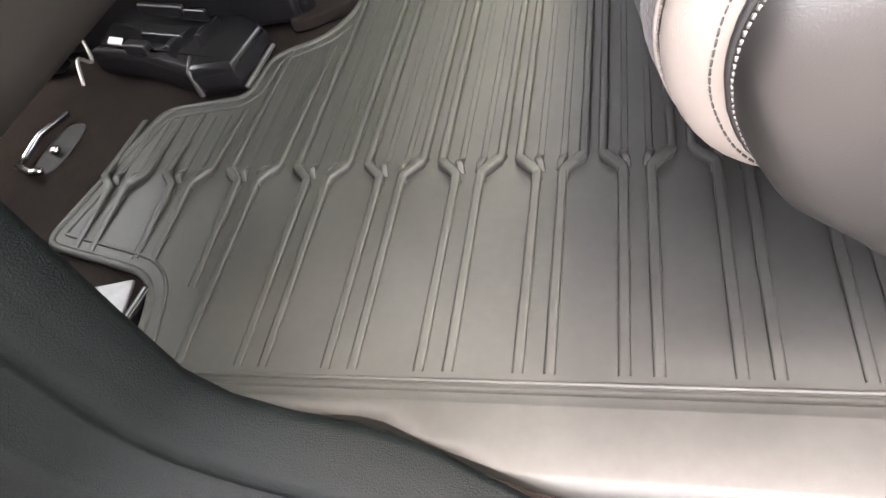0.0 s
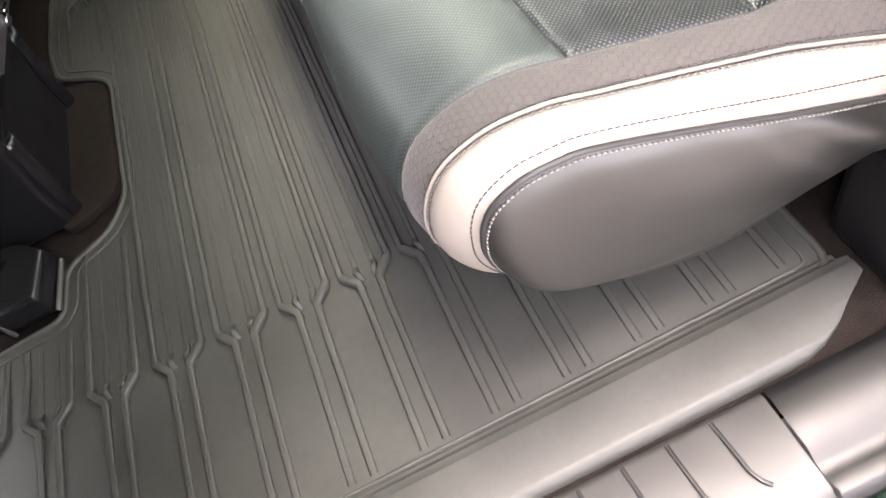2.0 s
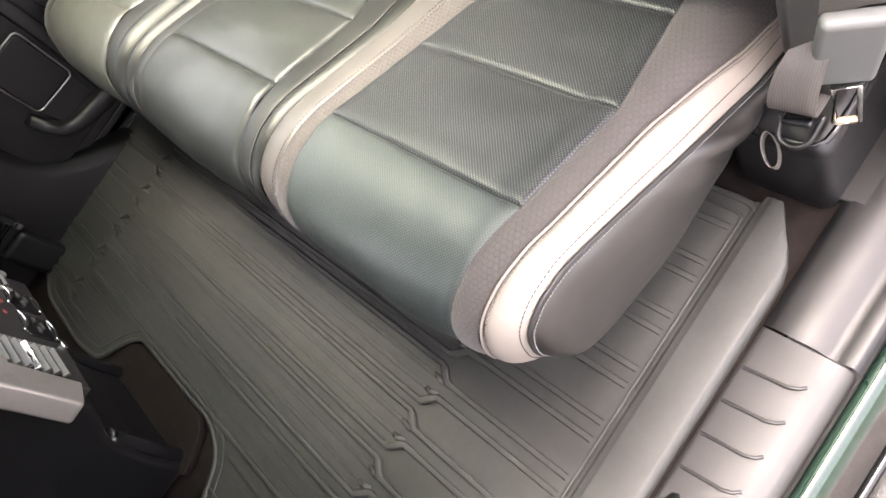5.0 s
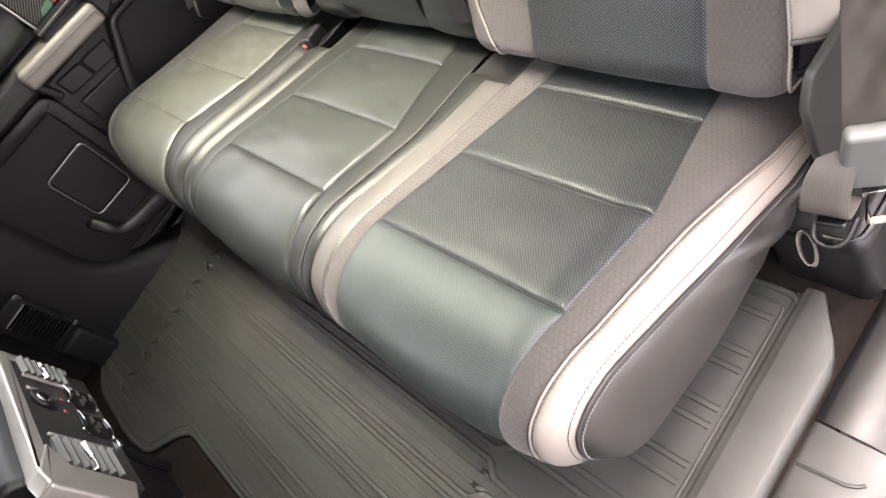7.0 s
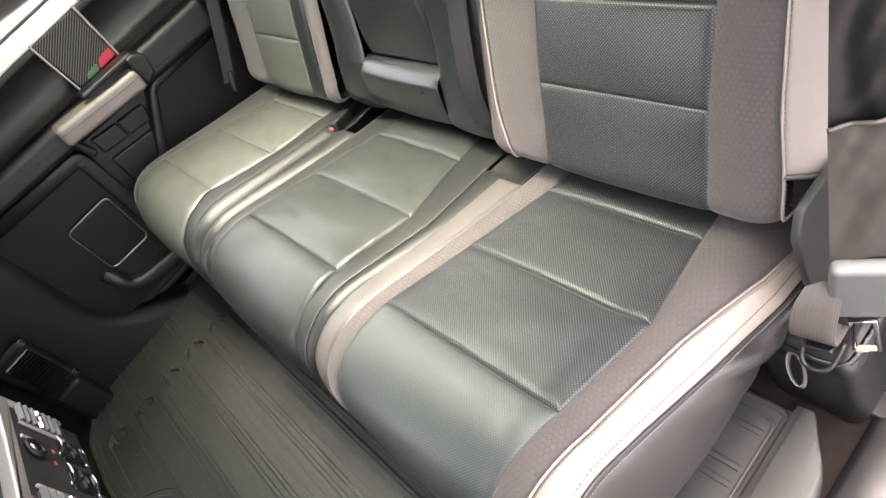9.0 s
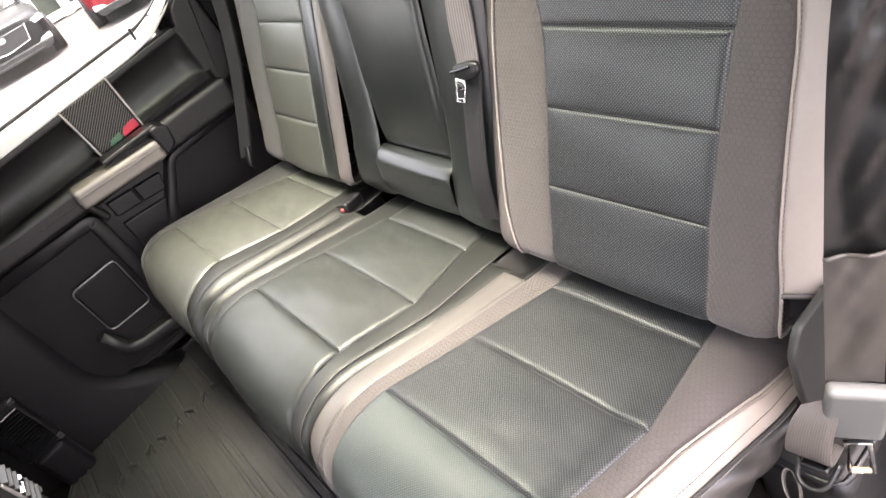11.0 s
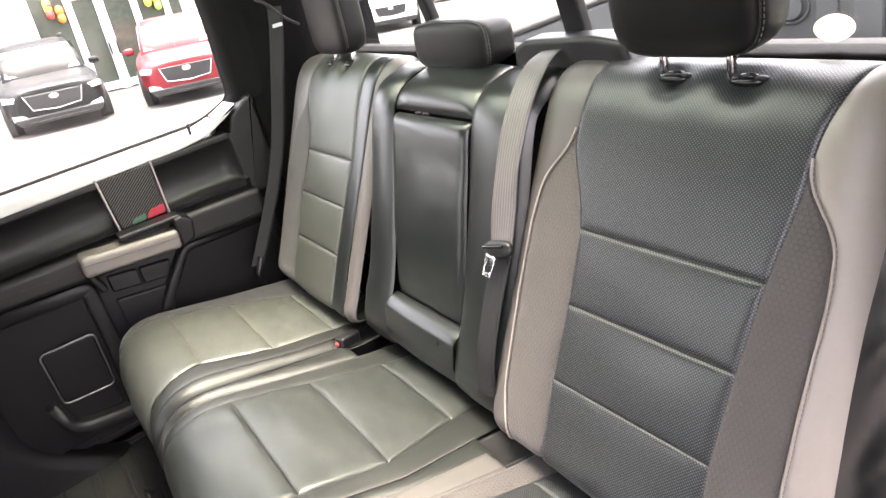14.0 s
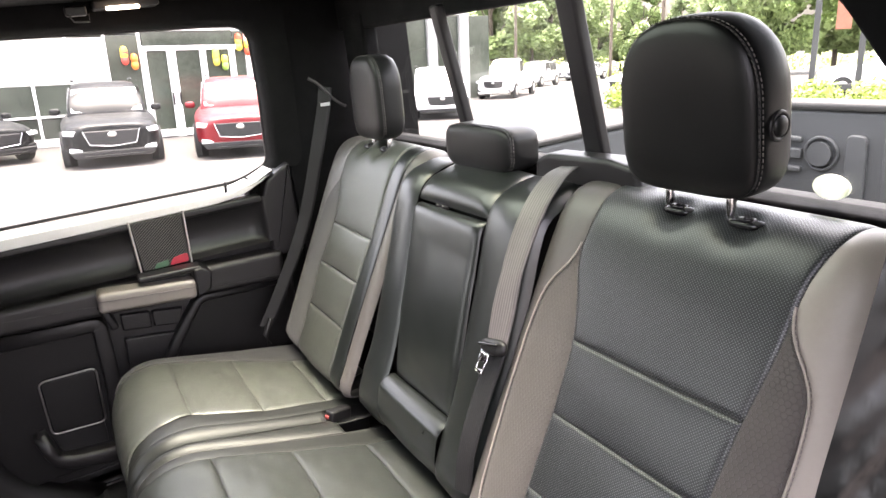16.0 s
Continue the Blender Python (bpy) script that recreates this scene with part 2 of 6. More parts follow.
def rbox(size, at, r=0.004, seg=2, turn=None, bm=None):
    """A box with rounded edges."""
    own = bmesh.new()
    bmesh.ops.create_cube(own, size=1.0)
    bmesh.ops.scale(own, vec=size, verts=own.verts)
    if r:
        bmesh.ops.bevel(own, geom=own.edges[:], offset=min(r, 0.49 * min(size)), segments=seg, affect="EDGES", profile=0.5)
    m = Matrix.Translation(at) @ (turn if turn is not None else Matrix.Identity(4))
    bmesh.ops.transform(own, matrix=m, verts=own.verts)
    if bm is None:
        return own
    me = bpy.data.meshes.new("tmp")
    own.to_mesh(me)
    own.free()
    bm.from_mesh(me)
    bpy.data.meshes.remove(me)
    return bm


def inset(outline, d):
    """The closed outline moved inwards by d, corner by corner."""
    k = len(outline)
    turn = 1.0 if sum(outline[a - 1][0] * outline[a][1] - outline[a][0] * outline[a - 1][1] for a in range(k)) > 0 else -1.0
    out = []
    for a in range(k):
        p, q, w = Vector(outline[a - 1]), Vector(outline[a]), Vector(outline[(a + 1) % k])
        e0, e1 = (q - p).normalized(), (w - q).normalized()
        n0, n1 = Vector((-e0.y, e0.x)) * turn, Vector((-e1.y, e1.x)) * turn
        m = n0 + n1
        m = m.normalized() if m.length > 1e-6 else n0
        q = q + m * (d / max(0.5, m.dot(n0)))
        out.append((q.x, q.y))
    # where a corner is tighter than the inset, its points fall together
    folded = [(Vector(out[(a + 1) % k]) - Vector(out[a])).dot(Vector(outline[(a + 1) % k]) - Vector(outline[a])) <= 0 for a in range(k)]
    if any(folded) and not all(folded):
        start = folded.index(False) + 1
        run = []
        for step in range(k + 1):
            a = (start + step) % k
            if folded[a]:
                run.append(a)
            elif run:
                ids = run + [(run[-1] + 1) % k]
                mid = sum((Vector(out[b]) for b in ids), Vector((0, 0))) / len(ids)
                for b in ids:
                    out[b] = (mid.x, mid.y)
                run = []
    return out


def prism(outline, axis, lo, hi, r=0.0, seg=2, bm=None):
    """A flat outline (two coordinates, in the order of the remaining axes) drawn out along an axis, with rounded rims."""
    own = bm if bm is not None else bmesh.new()
    n = "xyz".index(axis)

    def at(p, v):
        c = list(p)
        c.insert(n, v)
        return c

    r = min(r, 0.45 * abs(hi - lo))
    steps = [(0.0, lo), (0.0, hi)]
    if r:
        arc = [math.pi / 2 * q / seg for q in range(seg + 1)]
        steps = [(r * (1 - math.sin(a)), lo + math.copysign(r, hi - lo) * (1 - math.cos(a))) for a in arc]
        steps += [(d, hi - (v - lo)) for d, v in reversed(steps)]
    rings = [[own.verts.new(at(p, v)) for p in (inset(outline, d) if d > 1e-9 else outline)] for d, v in steps]
    k = len(outline)
    for a, b in zip(rings, rings[1:]):
        for q in range(k):
            own.faces.new((a[q], a[(q + 1) % k], b[(q + 1) % k], b[q]))
    own.faces.new(rings[0][::-1])
    own.faces.new(rings[-1])
    return own


def rounded(points, r, n=5):
    """A closed outline with its corners rounded by r (one number, or one for each corner)."""
    out = []
    k = len(points)
    for i, p in enumerate(points):
        p, a, b = Vector(p), Vector(points[i - 1]), Vector(points[(i + 1) % k])
        ri = r[i] if isinstance(r, (list, tuple)) else r
        ri = min(ri, 0.45 * (a - p).length, 0.45 * (b - p).length)
        p0, p1 = p + (a - p).normalized() * ri, p + (b - p).normalized() * ri
        for j in range(n + 1):
            f = j / n
            q = p0 * (1 - f) ** 2 + p * 2 * f * (1 - f) + p1 * f * f
            out.append((q.x, q.y))
    return out


def spline(points, n=60):
    """A smooth curve through the points, evenly spaced by length."""
    pts = [np.array(p, float) for p in points]
    pts = [2 * pts[0] - pts[1]] + pts + [2 * pts[-1] - pts[-2]]
    dense = []
    for i in range(1, len(pts) - 2):
        a, b, c, d = pts[i - 1 : i + 3]
        for f in np.linspace(0, 1, 24, endpoint=False):
            dense.append(0.5 * (2 * b + (c - a) * f + (2 * a - 5 * b + 4 * c - d) * f * f + (3 * b - a - 3 * c + d) * f**3))
    dense.append(pts[-2])
    dense = np.array(dense)
    s = np.r_[0, np.cumsum(np.linalg.norm(np.diff(dense, axis=0), axis=1))]
    want = np.linspace(0, s[-1], n)
    return np.stack([np.interp(want, s, dense[:, i]) for i in range(dense.shape[1])], 1), s[-1]


def tube(points, r, sides=6, bm=None, closed=False):
    """A round cord along the points."""
    bm = bm or bmesh.new()
    pts = [Vector(p) for p in points]
    rings = []
    for i, p in enumerate(pts):
        a = pts[i - 1] if (i or closed) else p
        b = pts[(i + 1) % len(pts)] if (i + 1 < len(pts) or closed) else p
        d = (b - a).normalized()
        side = d.cross(Vector((0.13, 0.21, 0.97)))
        if side.length < 0.1:
            side = d.cross(Vector((1, 0, 0)))
        side.normalize()
        up = side.cross(d)
        rings.append([bm.verts.new(p + r * (math.cos(2 * math.pi * k / sides) * side + math.sin(2 * math.pi * k / sides) * up)) for k in range(sides)])
    for i in range(len(rings) - (0 if closed else 1)):
        a, b = rings[i], rings[(i + 1) % len(rings)]
        for k in range(sides):
            bm.faces.new((a[k], a[(k + 1) % sides], b[(k + 1) % sides], b[k]))
    if not closed:
        bm.faces.new(rings[0][::-1])
        bm.faces.new(rings[-1])
    return bm


def sheet(name, P, uv=None):
    """A mesh from a grid of points P[i][j]; uv in metres."""
    P = np.asarray(P, float)
    n, m = P.shape[:2]
    faces = [(i * m + j, i * m + j + 1, (i + 1) * m + j + 1, (i + 1) * m + j) for i in range(n - 1) for j in range(m - 1)]
    me = bpy.data.meshes.new(name)
    me.from_pydata(P.reshape(-1, 3).tolist(), [], faces)
    if uv is not None:
        layer = me.uv_layers.new(name="UVMap")
        flat = np.asarray(uv, float).reshape(-1, 2)
        idx = np.empty(len(me.loops), dtype=np.int32)
        me.loops.foreach_get("vertex_index", idx)
        layer.data.foreach_set("uv", flat[idx].ravel())
    me.update()
    return me


def strap(name, points, width, side, thick=0.0016, n=40):
    """A flat belt along a smooth curve: side is the direction of its width at each point (or one for all)."""
    c, length = spline(points, n)
    sides = [Vector(side)] * n if not isinstance(side, list) else [Vector(v) for v in np.stack([np.interp(np.linspace(0, 1, n), np.linspace(0, 1, len(side)), [q[i] for q in side]) for i in range(3)], 1)]
    P, uv = [], []
    for i in range(n):
        w = sides[i].normalized() * width / 2
        d = Vector(c[min(i + 1, n - 1)] - c[max(i - 1, 0)]).normalized()
        nn = w.cross(d).normalized() * thick
        q = Vector(c[i])
        v = i / (n - 1) * length
        P.append([q - w, q - w * 0.5, q, q + w * 0.5, q + w, q + w + nn, q + nn, q - w + nn, q - w])
        uv.append([(0, v), (width / 4, v), (width / 2, v), (width * 0.75, v), (width, v), (width, v), (width / 2, v), (0, v), (0, v)])
    return sheet(name, [[list(p) for p in row] for row in P], uv)


# ---- floor mat, carpet and sill ----
PITCH = 0.0988
ground_floor = part("floor", rbox((3.02, 1.95, 0.03), (-0.465, 0.83, -0.028), 0.004), carpet)
tagged(ground_floor, "dark brown carpeted cab floor under the mat", "floor", kind="structure")
mat = thing("floor_mat", (0, 0.87, 0), "dark grey ribbed rubber floor mat covering the rear footwell", "floor mat")
mat_outline = [(0.516, -0.030), (0.516, 1.752), (-0.463, 1.752), (-0.466, 1.62), (-0.512, 1.53), (-0.520, 1.28), (-0.500, 1.165), (-0.415, 1.11), (-0.376, 1.06), (-0.375, 0.70), (-0.41, 0.63), (-0.502, 0.59), (-0.508, 0.485), (-0.66, 0.472), (-0.728, 0.19), (-0.505, 0.128), (-0.468, -0.030)]
mat_round = rounded(mat_outline, [0.04, 0.05, 0.03, 0.04, 0.04, 0.04, 0.03, 0.05, 0.05, 0.08, 0.05, 0.03, 0.03, 0.03, 0.03, 0.05, 0.05])
part("mat_sheet", prism(mat_round, "z", -0.012, 0.0), rubber, mat, smooth=False)
rim = tube([(x, y, -0.0015) for x, y in mat_round], 0.006, 8, closed=True)
part("mat_rim", rim, rubber, mat)


def inner(points, d):
    """The outline moved inwards by d."""
    out = []
    k = len(points)
    for i, p in enumerate(points):
        a, b = Vector(points[i - 1]), Vector(points[(i + 1) % k])
        t = (b - a).normalized()
        out.append((p[0] - t.y * d, p[1] + t.x * d))
    return out


part("mat_bead", tube([(x, y, 0.0) for x, y in inner(mat_round, 0.022)], 0.0028, 6, closed=True), rubber, mat)


def rib(bm, pts, w=0.0100, h=0.0108):
    """A raised rib with sloping sides along a line on the mat."""
    rows = []
    k = len(pts)
    for i, p in enumerate(pts):
        a, b = Vector(pts[max(i - 1, 0)]), Vector(pts[min(i + 1, k - 1)])
        t = (b - a).normalized()
        n = Vector((-t.y, t.x))
        p = Vector(p)
        end = 0.3 if i in (0, k - 1) else 1.0
        rows.append([bm.verts.new((*(p + n * o), z * (1.0 if end == 1 else 0.1))) for o, z in ((-w * 0.30, -0.001), (-w * 0.50, h * 0.55), (-w * 0.42, h * 0.88), (-w * 0.25, h), (w * 0.25, h), (w * 0.42, h * 0.88), (w * 0.50, h * 0.55), (w * 0.30, -0.001))])
    for a, b in zip(rows, rows[1:]):
        for j in range(7):
            bm.faces.new((a[j], a[j + 1], b[j + 1], b[j]))


ribs = bmesh.new()
FAR_KNOT = 1.450
NEAR_END, FAR_END = 0.0015, 1.724
for k in range(-7, 6):
    # the rows fan out a little towards the front of the footwell
    c = -0.013 + PITCH * k - 0.0013 * min(0, k) ** 2
    NEAR_KNOT = 0.266 - 0.04 * min(0.0, c)
    for sgn in (-1, 1):
        x, x2, x3 = c + sgn * 0.0152, c + sgn * 0.0385, c + sgn * 0.0140
        if not -0.70 < x2 < 0.490:
            continue
        lo = NEAR_END if x > -0.43 else 0.108 if x > -0.47 else 0.151 - 0.19 * (x + 0.523)
        knee = [(x, lo), (x, NEAR_KNOT - 0.004), (x + sgn * 0.002, NEAR_KNOT + 0.002), (x2 - sgn * 0.002, NEAR_KNOT + 0.020), (x2, NEAR_KNOT + 0.027)]
        back = [(x2, FAR_KNOT - 0.031), (x2 - sgn * 0.002, FAR_KNOT - 0.024), (x + sgn * 0.002, FAR_KNOT - 0.002), (x, FAR_KNOT + 0.004), (x, FAR_END)]
        if x2 < -0.47:
            far = 0.452 if x2 < -0.475 else 0.575
            rib(ribs, knee + [(x2, far)], 0.0112)
            rib(ribs, [(x3, NEAR_KNOT + 0.016), (x3, far - 0.01)], 0.0085)
        elif x2 < -0.385:
            rib(ribs, knee + [(x2, 0.60)], 0.0115)
            rib(ribs, [(x3, NEAR_KNOT + 0.016), (x3, 0.59)], 0.0085)
            rib(ribs, [(x2, 1.19)] + back, 0.0115)
            rib(ribs, [(x3, 1.19), (x3, FAR_KNOT - 0.016)], 0.0085)
        else:
            rib(ribs, knee + back, 0.0115)
            rib(ribs, [(x3, NEAR_KNOT + 0.016), (x3, FAR_KNOT - 0.016)], 0.0085)
        # the raised knuckle at each branching, and the short hook that starts the inner rib
        for knot, way in ((NEAR_KNOT, 1), (FAR_KNOT, -1)):
            if knot == FAR_KNOT and x2 < -0.47:
                continue
            rib(ribs, [(x, knot - way * 0.010), (x + sgn * 0.001, knot), (x2 - sgn * 0.002, knot + way * 0.024), (x2, knot + way * 0.036)], 0.0140, 0.0122)
            rib(ribs, [(x3 - sgn * 0.003, knot + way * 0.006), (x3 - sgn * 0.002, knot + way * 0.014), (x3 + sgn * 0.001, knot + way * 0.022), (x3, knot + way * 0.036)], 0.0100, 0.0098)
part("raised_ribs", ribs, rubber, mat)
# the flange along the door
prof = [(-0.010, -0.004), (-0.0135, 0.003), (-0.0160, 0.003), (-0.0205, 0.003), (-0.0225, 0.0065), (-0.0245, 0.0072), (-0.030, 0.0074), (-0.0335, 0.0096), (-0.0360, 0.0100), (-0.07, 0.0098), (-0.096, 0.0094), (-0.0995, 0.0088), (-0.1055, 0.006), (-0.109, 0.0), (-0.110, -0.012)]
P = []
for i in range(41):
    f = i / 40
    x = -0.47 + f * (0.52 + 0.47)
    cut = max(0.0, (x - 0.40) / 0.12) ** 2 * 0.06 + float(np.interp(x, [-0.47, -0.16, -0.09, 0.0, 0.03], [0.060, 0.057, 0.030, 0.004, 0.0]))
    P.append([(x + (0.012 if j > 4 and f > 0.98 else 0), max(y, -0.110 + cut), z) for j, (y, z) in enumerate(prof)])
part("door_flange", sheet("door_flange", P), rubber, mat)
sill_grey = surface("sill_grey", (0.034, 0.0335, 0.032), 0.5, grain=0.4, grain_scale=900, stains=0.12)
sillp = thing("door_sill", (0.0, -0.18, -0.02), "grey moulded plastic sill plate with raised ribs", "sill", kind="structure")
prof = [(-0.112, -0.03), (-0.116, -0.008), (-0.125, -0.003), (-0.20, -0.004), (-0.232, -0.006), (-0.242, -0.014), (-0.246, -0.05)]
part("sill_plate", sheet("sill_plate", [[(-0.75 + i * 0.055, y, z) for y, z in prof] for i in range(21)]), sill_grey, sillp)
srib = bmesh.new()
for k in range(-7, 8):
    c = 0.287 - 0.056 * k
    if c < 0.31:
        rib(srib, [(c - 0.004, -0.122), (c + 0.001, -0.185), (c + 0.006, -0.198), (c + 0.014, -0.206)], 0.005, 0.006)
bmesh.ops.translate(srib, vec=(0, 0, -0.003), verts=srib.verts)
part("sill_ribs", srib, plastic_black, sillp)
rear = [(-0.112, -0.03), (-0.116, -0.004), (-0.13, 0.002), (-0.19, 0.001), (-0.205, -0.008), (-0.222, -0.010), (-0.238, 0.0), (-0.25, -0.01), (-0.256, -0.06)]
part("sill_rear_cover", sheet("sill_rear_cover", [[(0.353 + i * 0.05, y, z) for y, z in rear] for i in range(14)]), plastic_black, sillp, "black glossy rear end of the sill")
paint = surface("paint", (0.004, 0.018, 0.011), 0.2, stains=0.05, coat=0.4)
part("painted_rocker", sheet("painted_rocker", [[(-1.0 + i * 0.1, y, z) for y, z in ((-0.250, -0.055), (-0.256, -0.028), (-0.268, -0.024), (-0.282, -0.035), (-0.288, -0.07), (-0.280, -0.20), (-0.255, -0.36))] for i in range(25)]), paint, sillp, "dark green painted body edge")

step = thing("running_board", (0.1, -0.46, -0.34), "black textured running board below the open door", "running board")
board_black = surface("board_black", (0.055, 0.055, 0.053), 0.7, grain=1.0, grain_scale=260, stains=0.2, depth=0.003)
part("step_pad", rbox((2.2, 0.30, 0.05), (0.0, -0.47, -0.315), 0.02, 3), board_black, step)
part("edge_rail", tube([(-1.1, -0.315, -0.292), (1.1, -0.315, -0.292)], 0.009, 8), plastic_gloss, step)
for i in range(4):
    part("raised_mark", rbox((0.030, 0.055, 0.006), (0.40 + i * 0.055, -0.385, -0.288), 0.002, turn=pose(0, 0, 0, 0, 0, 18 * (-1) ** i)), plastic_grey, step, "raised plain bar")

# ---- seats ----


def superbox(w, d, h, at, lean=0.0, power=4.0, n=28, taper=0.0, crown=0.0):
    """A cushion with full faces and soft rounded edges (x depth, y width, z height)."""
    bm = bmesh.new()
    bmesh.ops.create_uvsphere(bm, u_segments=n * 2, v_segments=n, radius=1.0)
    for v in bm.verts:
        c = v.co
        pt = crown if crown and c.z > 0 else power
        k = ((abs(c.y) ** pt + abs(c.z) ** pt) ** (power / pt) + abs(c.x) ** power) ** (-1 / power)
        x, y, z = c * k
        v.co = (x * d / 2, y * w / 2 * (1 + taper * (z if z > 0 else z * 0.3) * abs(z)), z * h / 2)
    bmesh.ops.transform(bm, matrix=Matrix.Translation(at) @ pose(0, 0, 0, 0, lean, 0), verts=bm.verts)
    return bm


class Surf:
    """A seat surface: a side profile (x, z) drawn out along y; front_round sets the nose back near given sides."""

    def __init__(self, profile, n=240, corners=()):
        self.c, self.length = spline(profile, n)
        self.s = np.linspace(0, self.length, n)
        d = np.gradient(self.c, self.s, axis=0)
        d /= np.linalg.norm(d, axis=1)[:, None]
        self.n = np.stack([-d[:, 1], d[:, 0]], 1)
        self.corners = corners

    def s_x(self, x):
        top = self.c[:, 1].argmax()
        return float(self.s[top + np.abs(self.c[top:, 0] - x).argmin()])

    def s_z(self, z):
        top = self.c[:, 1].argmax()
        return float(self.s[np.abs(self.c[:top, 1] - z).argmin()])

    def at(self, y, s, off=0.0):
        p = [np.interp(s, self.s, self.c[:, i]) for i in (0, 1)]
        n = [np.interp(s, self.s, self.n[:, i]) for i in (0, 1)]
        x, z = p[0] + n[0] * off, p[1] + n[1] * off
        for y0, reach, back, s_end in self.corners:
            f = max(0.0, 1 - abs(y - y0) / reach)
            x += back * f * f * max(0.0, min(1.0, 1 - s / s_end))
        return (x, y, z)


def line(ss, ys):
    return lambda s: float(np.interp(s, ss, ys))


def bend(ss, ys, reach=0.028):
    """Like line, with its corners rounded off."""
    return lambda s: float(np.mean([np.interp(s + q * reach, ss, ys) for q in np.linspace(-1, 1, 11)]))


def panel(name, surf, ya, yb, s0, s1, material, parent, h=None, depth=0.006, soft=0.008, nu=22, ns=40, sag=0.0, label="", wrinkle=0.0):
    """One upholstered panel between two seams, pulled in along its edges."""
    P, uv = [], []
    e = lambda k: 0.5 - 0.5 * math.cos(math.pi * k)  # noqa: E731
    for i in range(ns + 1):
        f = e(i / ns)
        s = s0 + (s1 - s0) * f
        a, b = ya(s), yb(s)
        row, ruv = [], []
        for j in range(nu + 1):
            g = e(j / nu)
            y = a + (b - a) * g
            d = min(abs(y - a), abs(b - y), s - s0, s1 - s)
            off = -depth * math.exp(-d / soft) + sag * math.sin(math.pi * g) * math.sin(math.pi * f)
            if wrinkle:
                off += wrinkle * noise.fractal(Vector((s * 14, y * 9, 3.1)), 0.6, 2.0, 3)
            if h:
                off += h(y, s)
            row.append(surf.at(y, s, off))
            ruv.append((y, s))
        P.append(row)
        uv.append(ruv)
    return part(name, sheet(name, P, uv), material, parent, label)


def seam_points(surf, yf, s0, s1, off, n=60, h=None):
    return [surf.at(yf(s), s, off + (h(yf(s), s) if h else 0)) for s in np.linspace(s0, s1, n)]


def stitches(name, pts, material, parent, length=0.0042, gap=0.0022, r=0.0007, sides=4):
    """A row of single stitches along a line."""
    pts = np.asarray(pts, float)
    d = np.r_[0, np.cumsum(np.linalg.norm(np.diff(pts, axis=0), axis=1))]
    bm = bmesh.new()
    at = 0.0
    while at + length < d[-1]:
        tube([[np.interp(q, d, pts[:, i]) for i in range(3)] for q in (at, at + length * 0.5, at + length)], r, sides, bm)
        at += length + gap
    return part(name, bm, material, parent)


def cord(name, pts, r, material, parent, label=""):
    return part(name, tube(pts, r, 6), material, parent, label)


CUSHION = [(0.17, 0.215), (0.108, 0.245), (0.086, 0.295), (0.090, 0.345), (0.118, 0.392), (0.165, 0.417), (0.21, 0.422), (0.257, 0.415), (0.42, 0.376), (0.58, 0.342), (0.70, 0.318)]
cs = Surf(CUSHION, corners=((0.0, 0.19, 0.075, 0.30), (1.62, 0.15, 0.05, 0.30)))
N0, N1, N2, N3, NE = cs.s_z(0.345), cs.s_x(0.257), cs.s_x(0.42), cs.s_x(0.58), cs.length
SKEYS = [0, N0, N1, N2, N3, NE]


def near_h(y, s):
    h = 0.0
    if y < 0.045:
        h -= (0.021 + 0.044 * min(1.0, max(0.0, (s - N1 + 0.03) / 0.36))) * ((0.045 - y) / 0.058) ** 2
    if y > 0.475:
        h -= 0.010 * ((y - 0.475) / 0.06) ** 2
    if 0.02 < y < 0.11:
        h += 0.005 * math.sin(math.pi * (y - 0.02) / 0.09)
    a, b = n_or(s), n_kr(s)
    if a < y < b:
        h += 0.007 * math.sin(math.pi * (y - a) / (b - a))
    return h


n_cr, n_kr, n_or = line(SKEYS, [0.125, 0.098, 0.069, 0.058, 0.088, 0.106]), line(SKEYS, [0.062, 0.047, 0.026, 0.018, 0.001, -0.006]), line(SKEYS, [0.018, -0.003, -0.009, -0.015, -0.019, -0.020])
n_cl, n_kl, n_ol = line(SKEYS, [0.43, 0.445, 0.441, 0.412, 0.38, 0.372]), line(SKEYS, [0.475, 0.478, 0.472, 0.45, 0.433, 0.43]), line(SKEYS, [0.537, 0.542, 0.532, 0.502, 0.494, 0.492])
m_or, m_cr, m_cl, m_ol = line(SKEYS, [0.524, 0.529, 0.520, 0.491, 0.484, 0.482]), line(SKEYS, [0.575, 0.585, 0.596, 0.581, 0.617, 0.63]), line(SKEYS, [0.985, 0.985, 0.969, 0.936, 0.90, 0.89]), line(SKEYS, [1.045, 1.05, 1.05, 1.05, 1.05, 1.05])
half = lambda a, b, f: (lambda s: a(s) * (1 - f) + b(s) * f)  # noqa: E731
cushion60 = thing("bench_cushion", (0.35, 0.53, 0.1), "two-place rear bench cushion, black perforated leather with grey bolsters", "seat cushion", "rear bench cushions")
for name, s0, s1, mt in (("front_pad", 0.0, N1, perf_front_sheen), ("seat_pad", N1, N2, perf_near), ("seat_pad", N2, N3, perf_near), ("rear_pad", N3, NE, perf_near)):
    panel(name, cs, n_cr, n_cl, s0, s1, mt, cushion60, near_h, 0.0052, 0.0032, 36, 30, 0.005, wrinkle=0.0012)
panel("side_band", cs, n_kr, n_cr, 0, NE, knit, cushion60, near_h, 0.004, 0.006, 14, 70, label="taupe honeycomb cloth band")
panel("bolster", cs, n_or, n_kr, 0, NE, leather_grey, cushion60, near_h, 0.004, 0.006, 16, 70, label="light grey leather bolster")
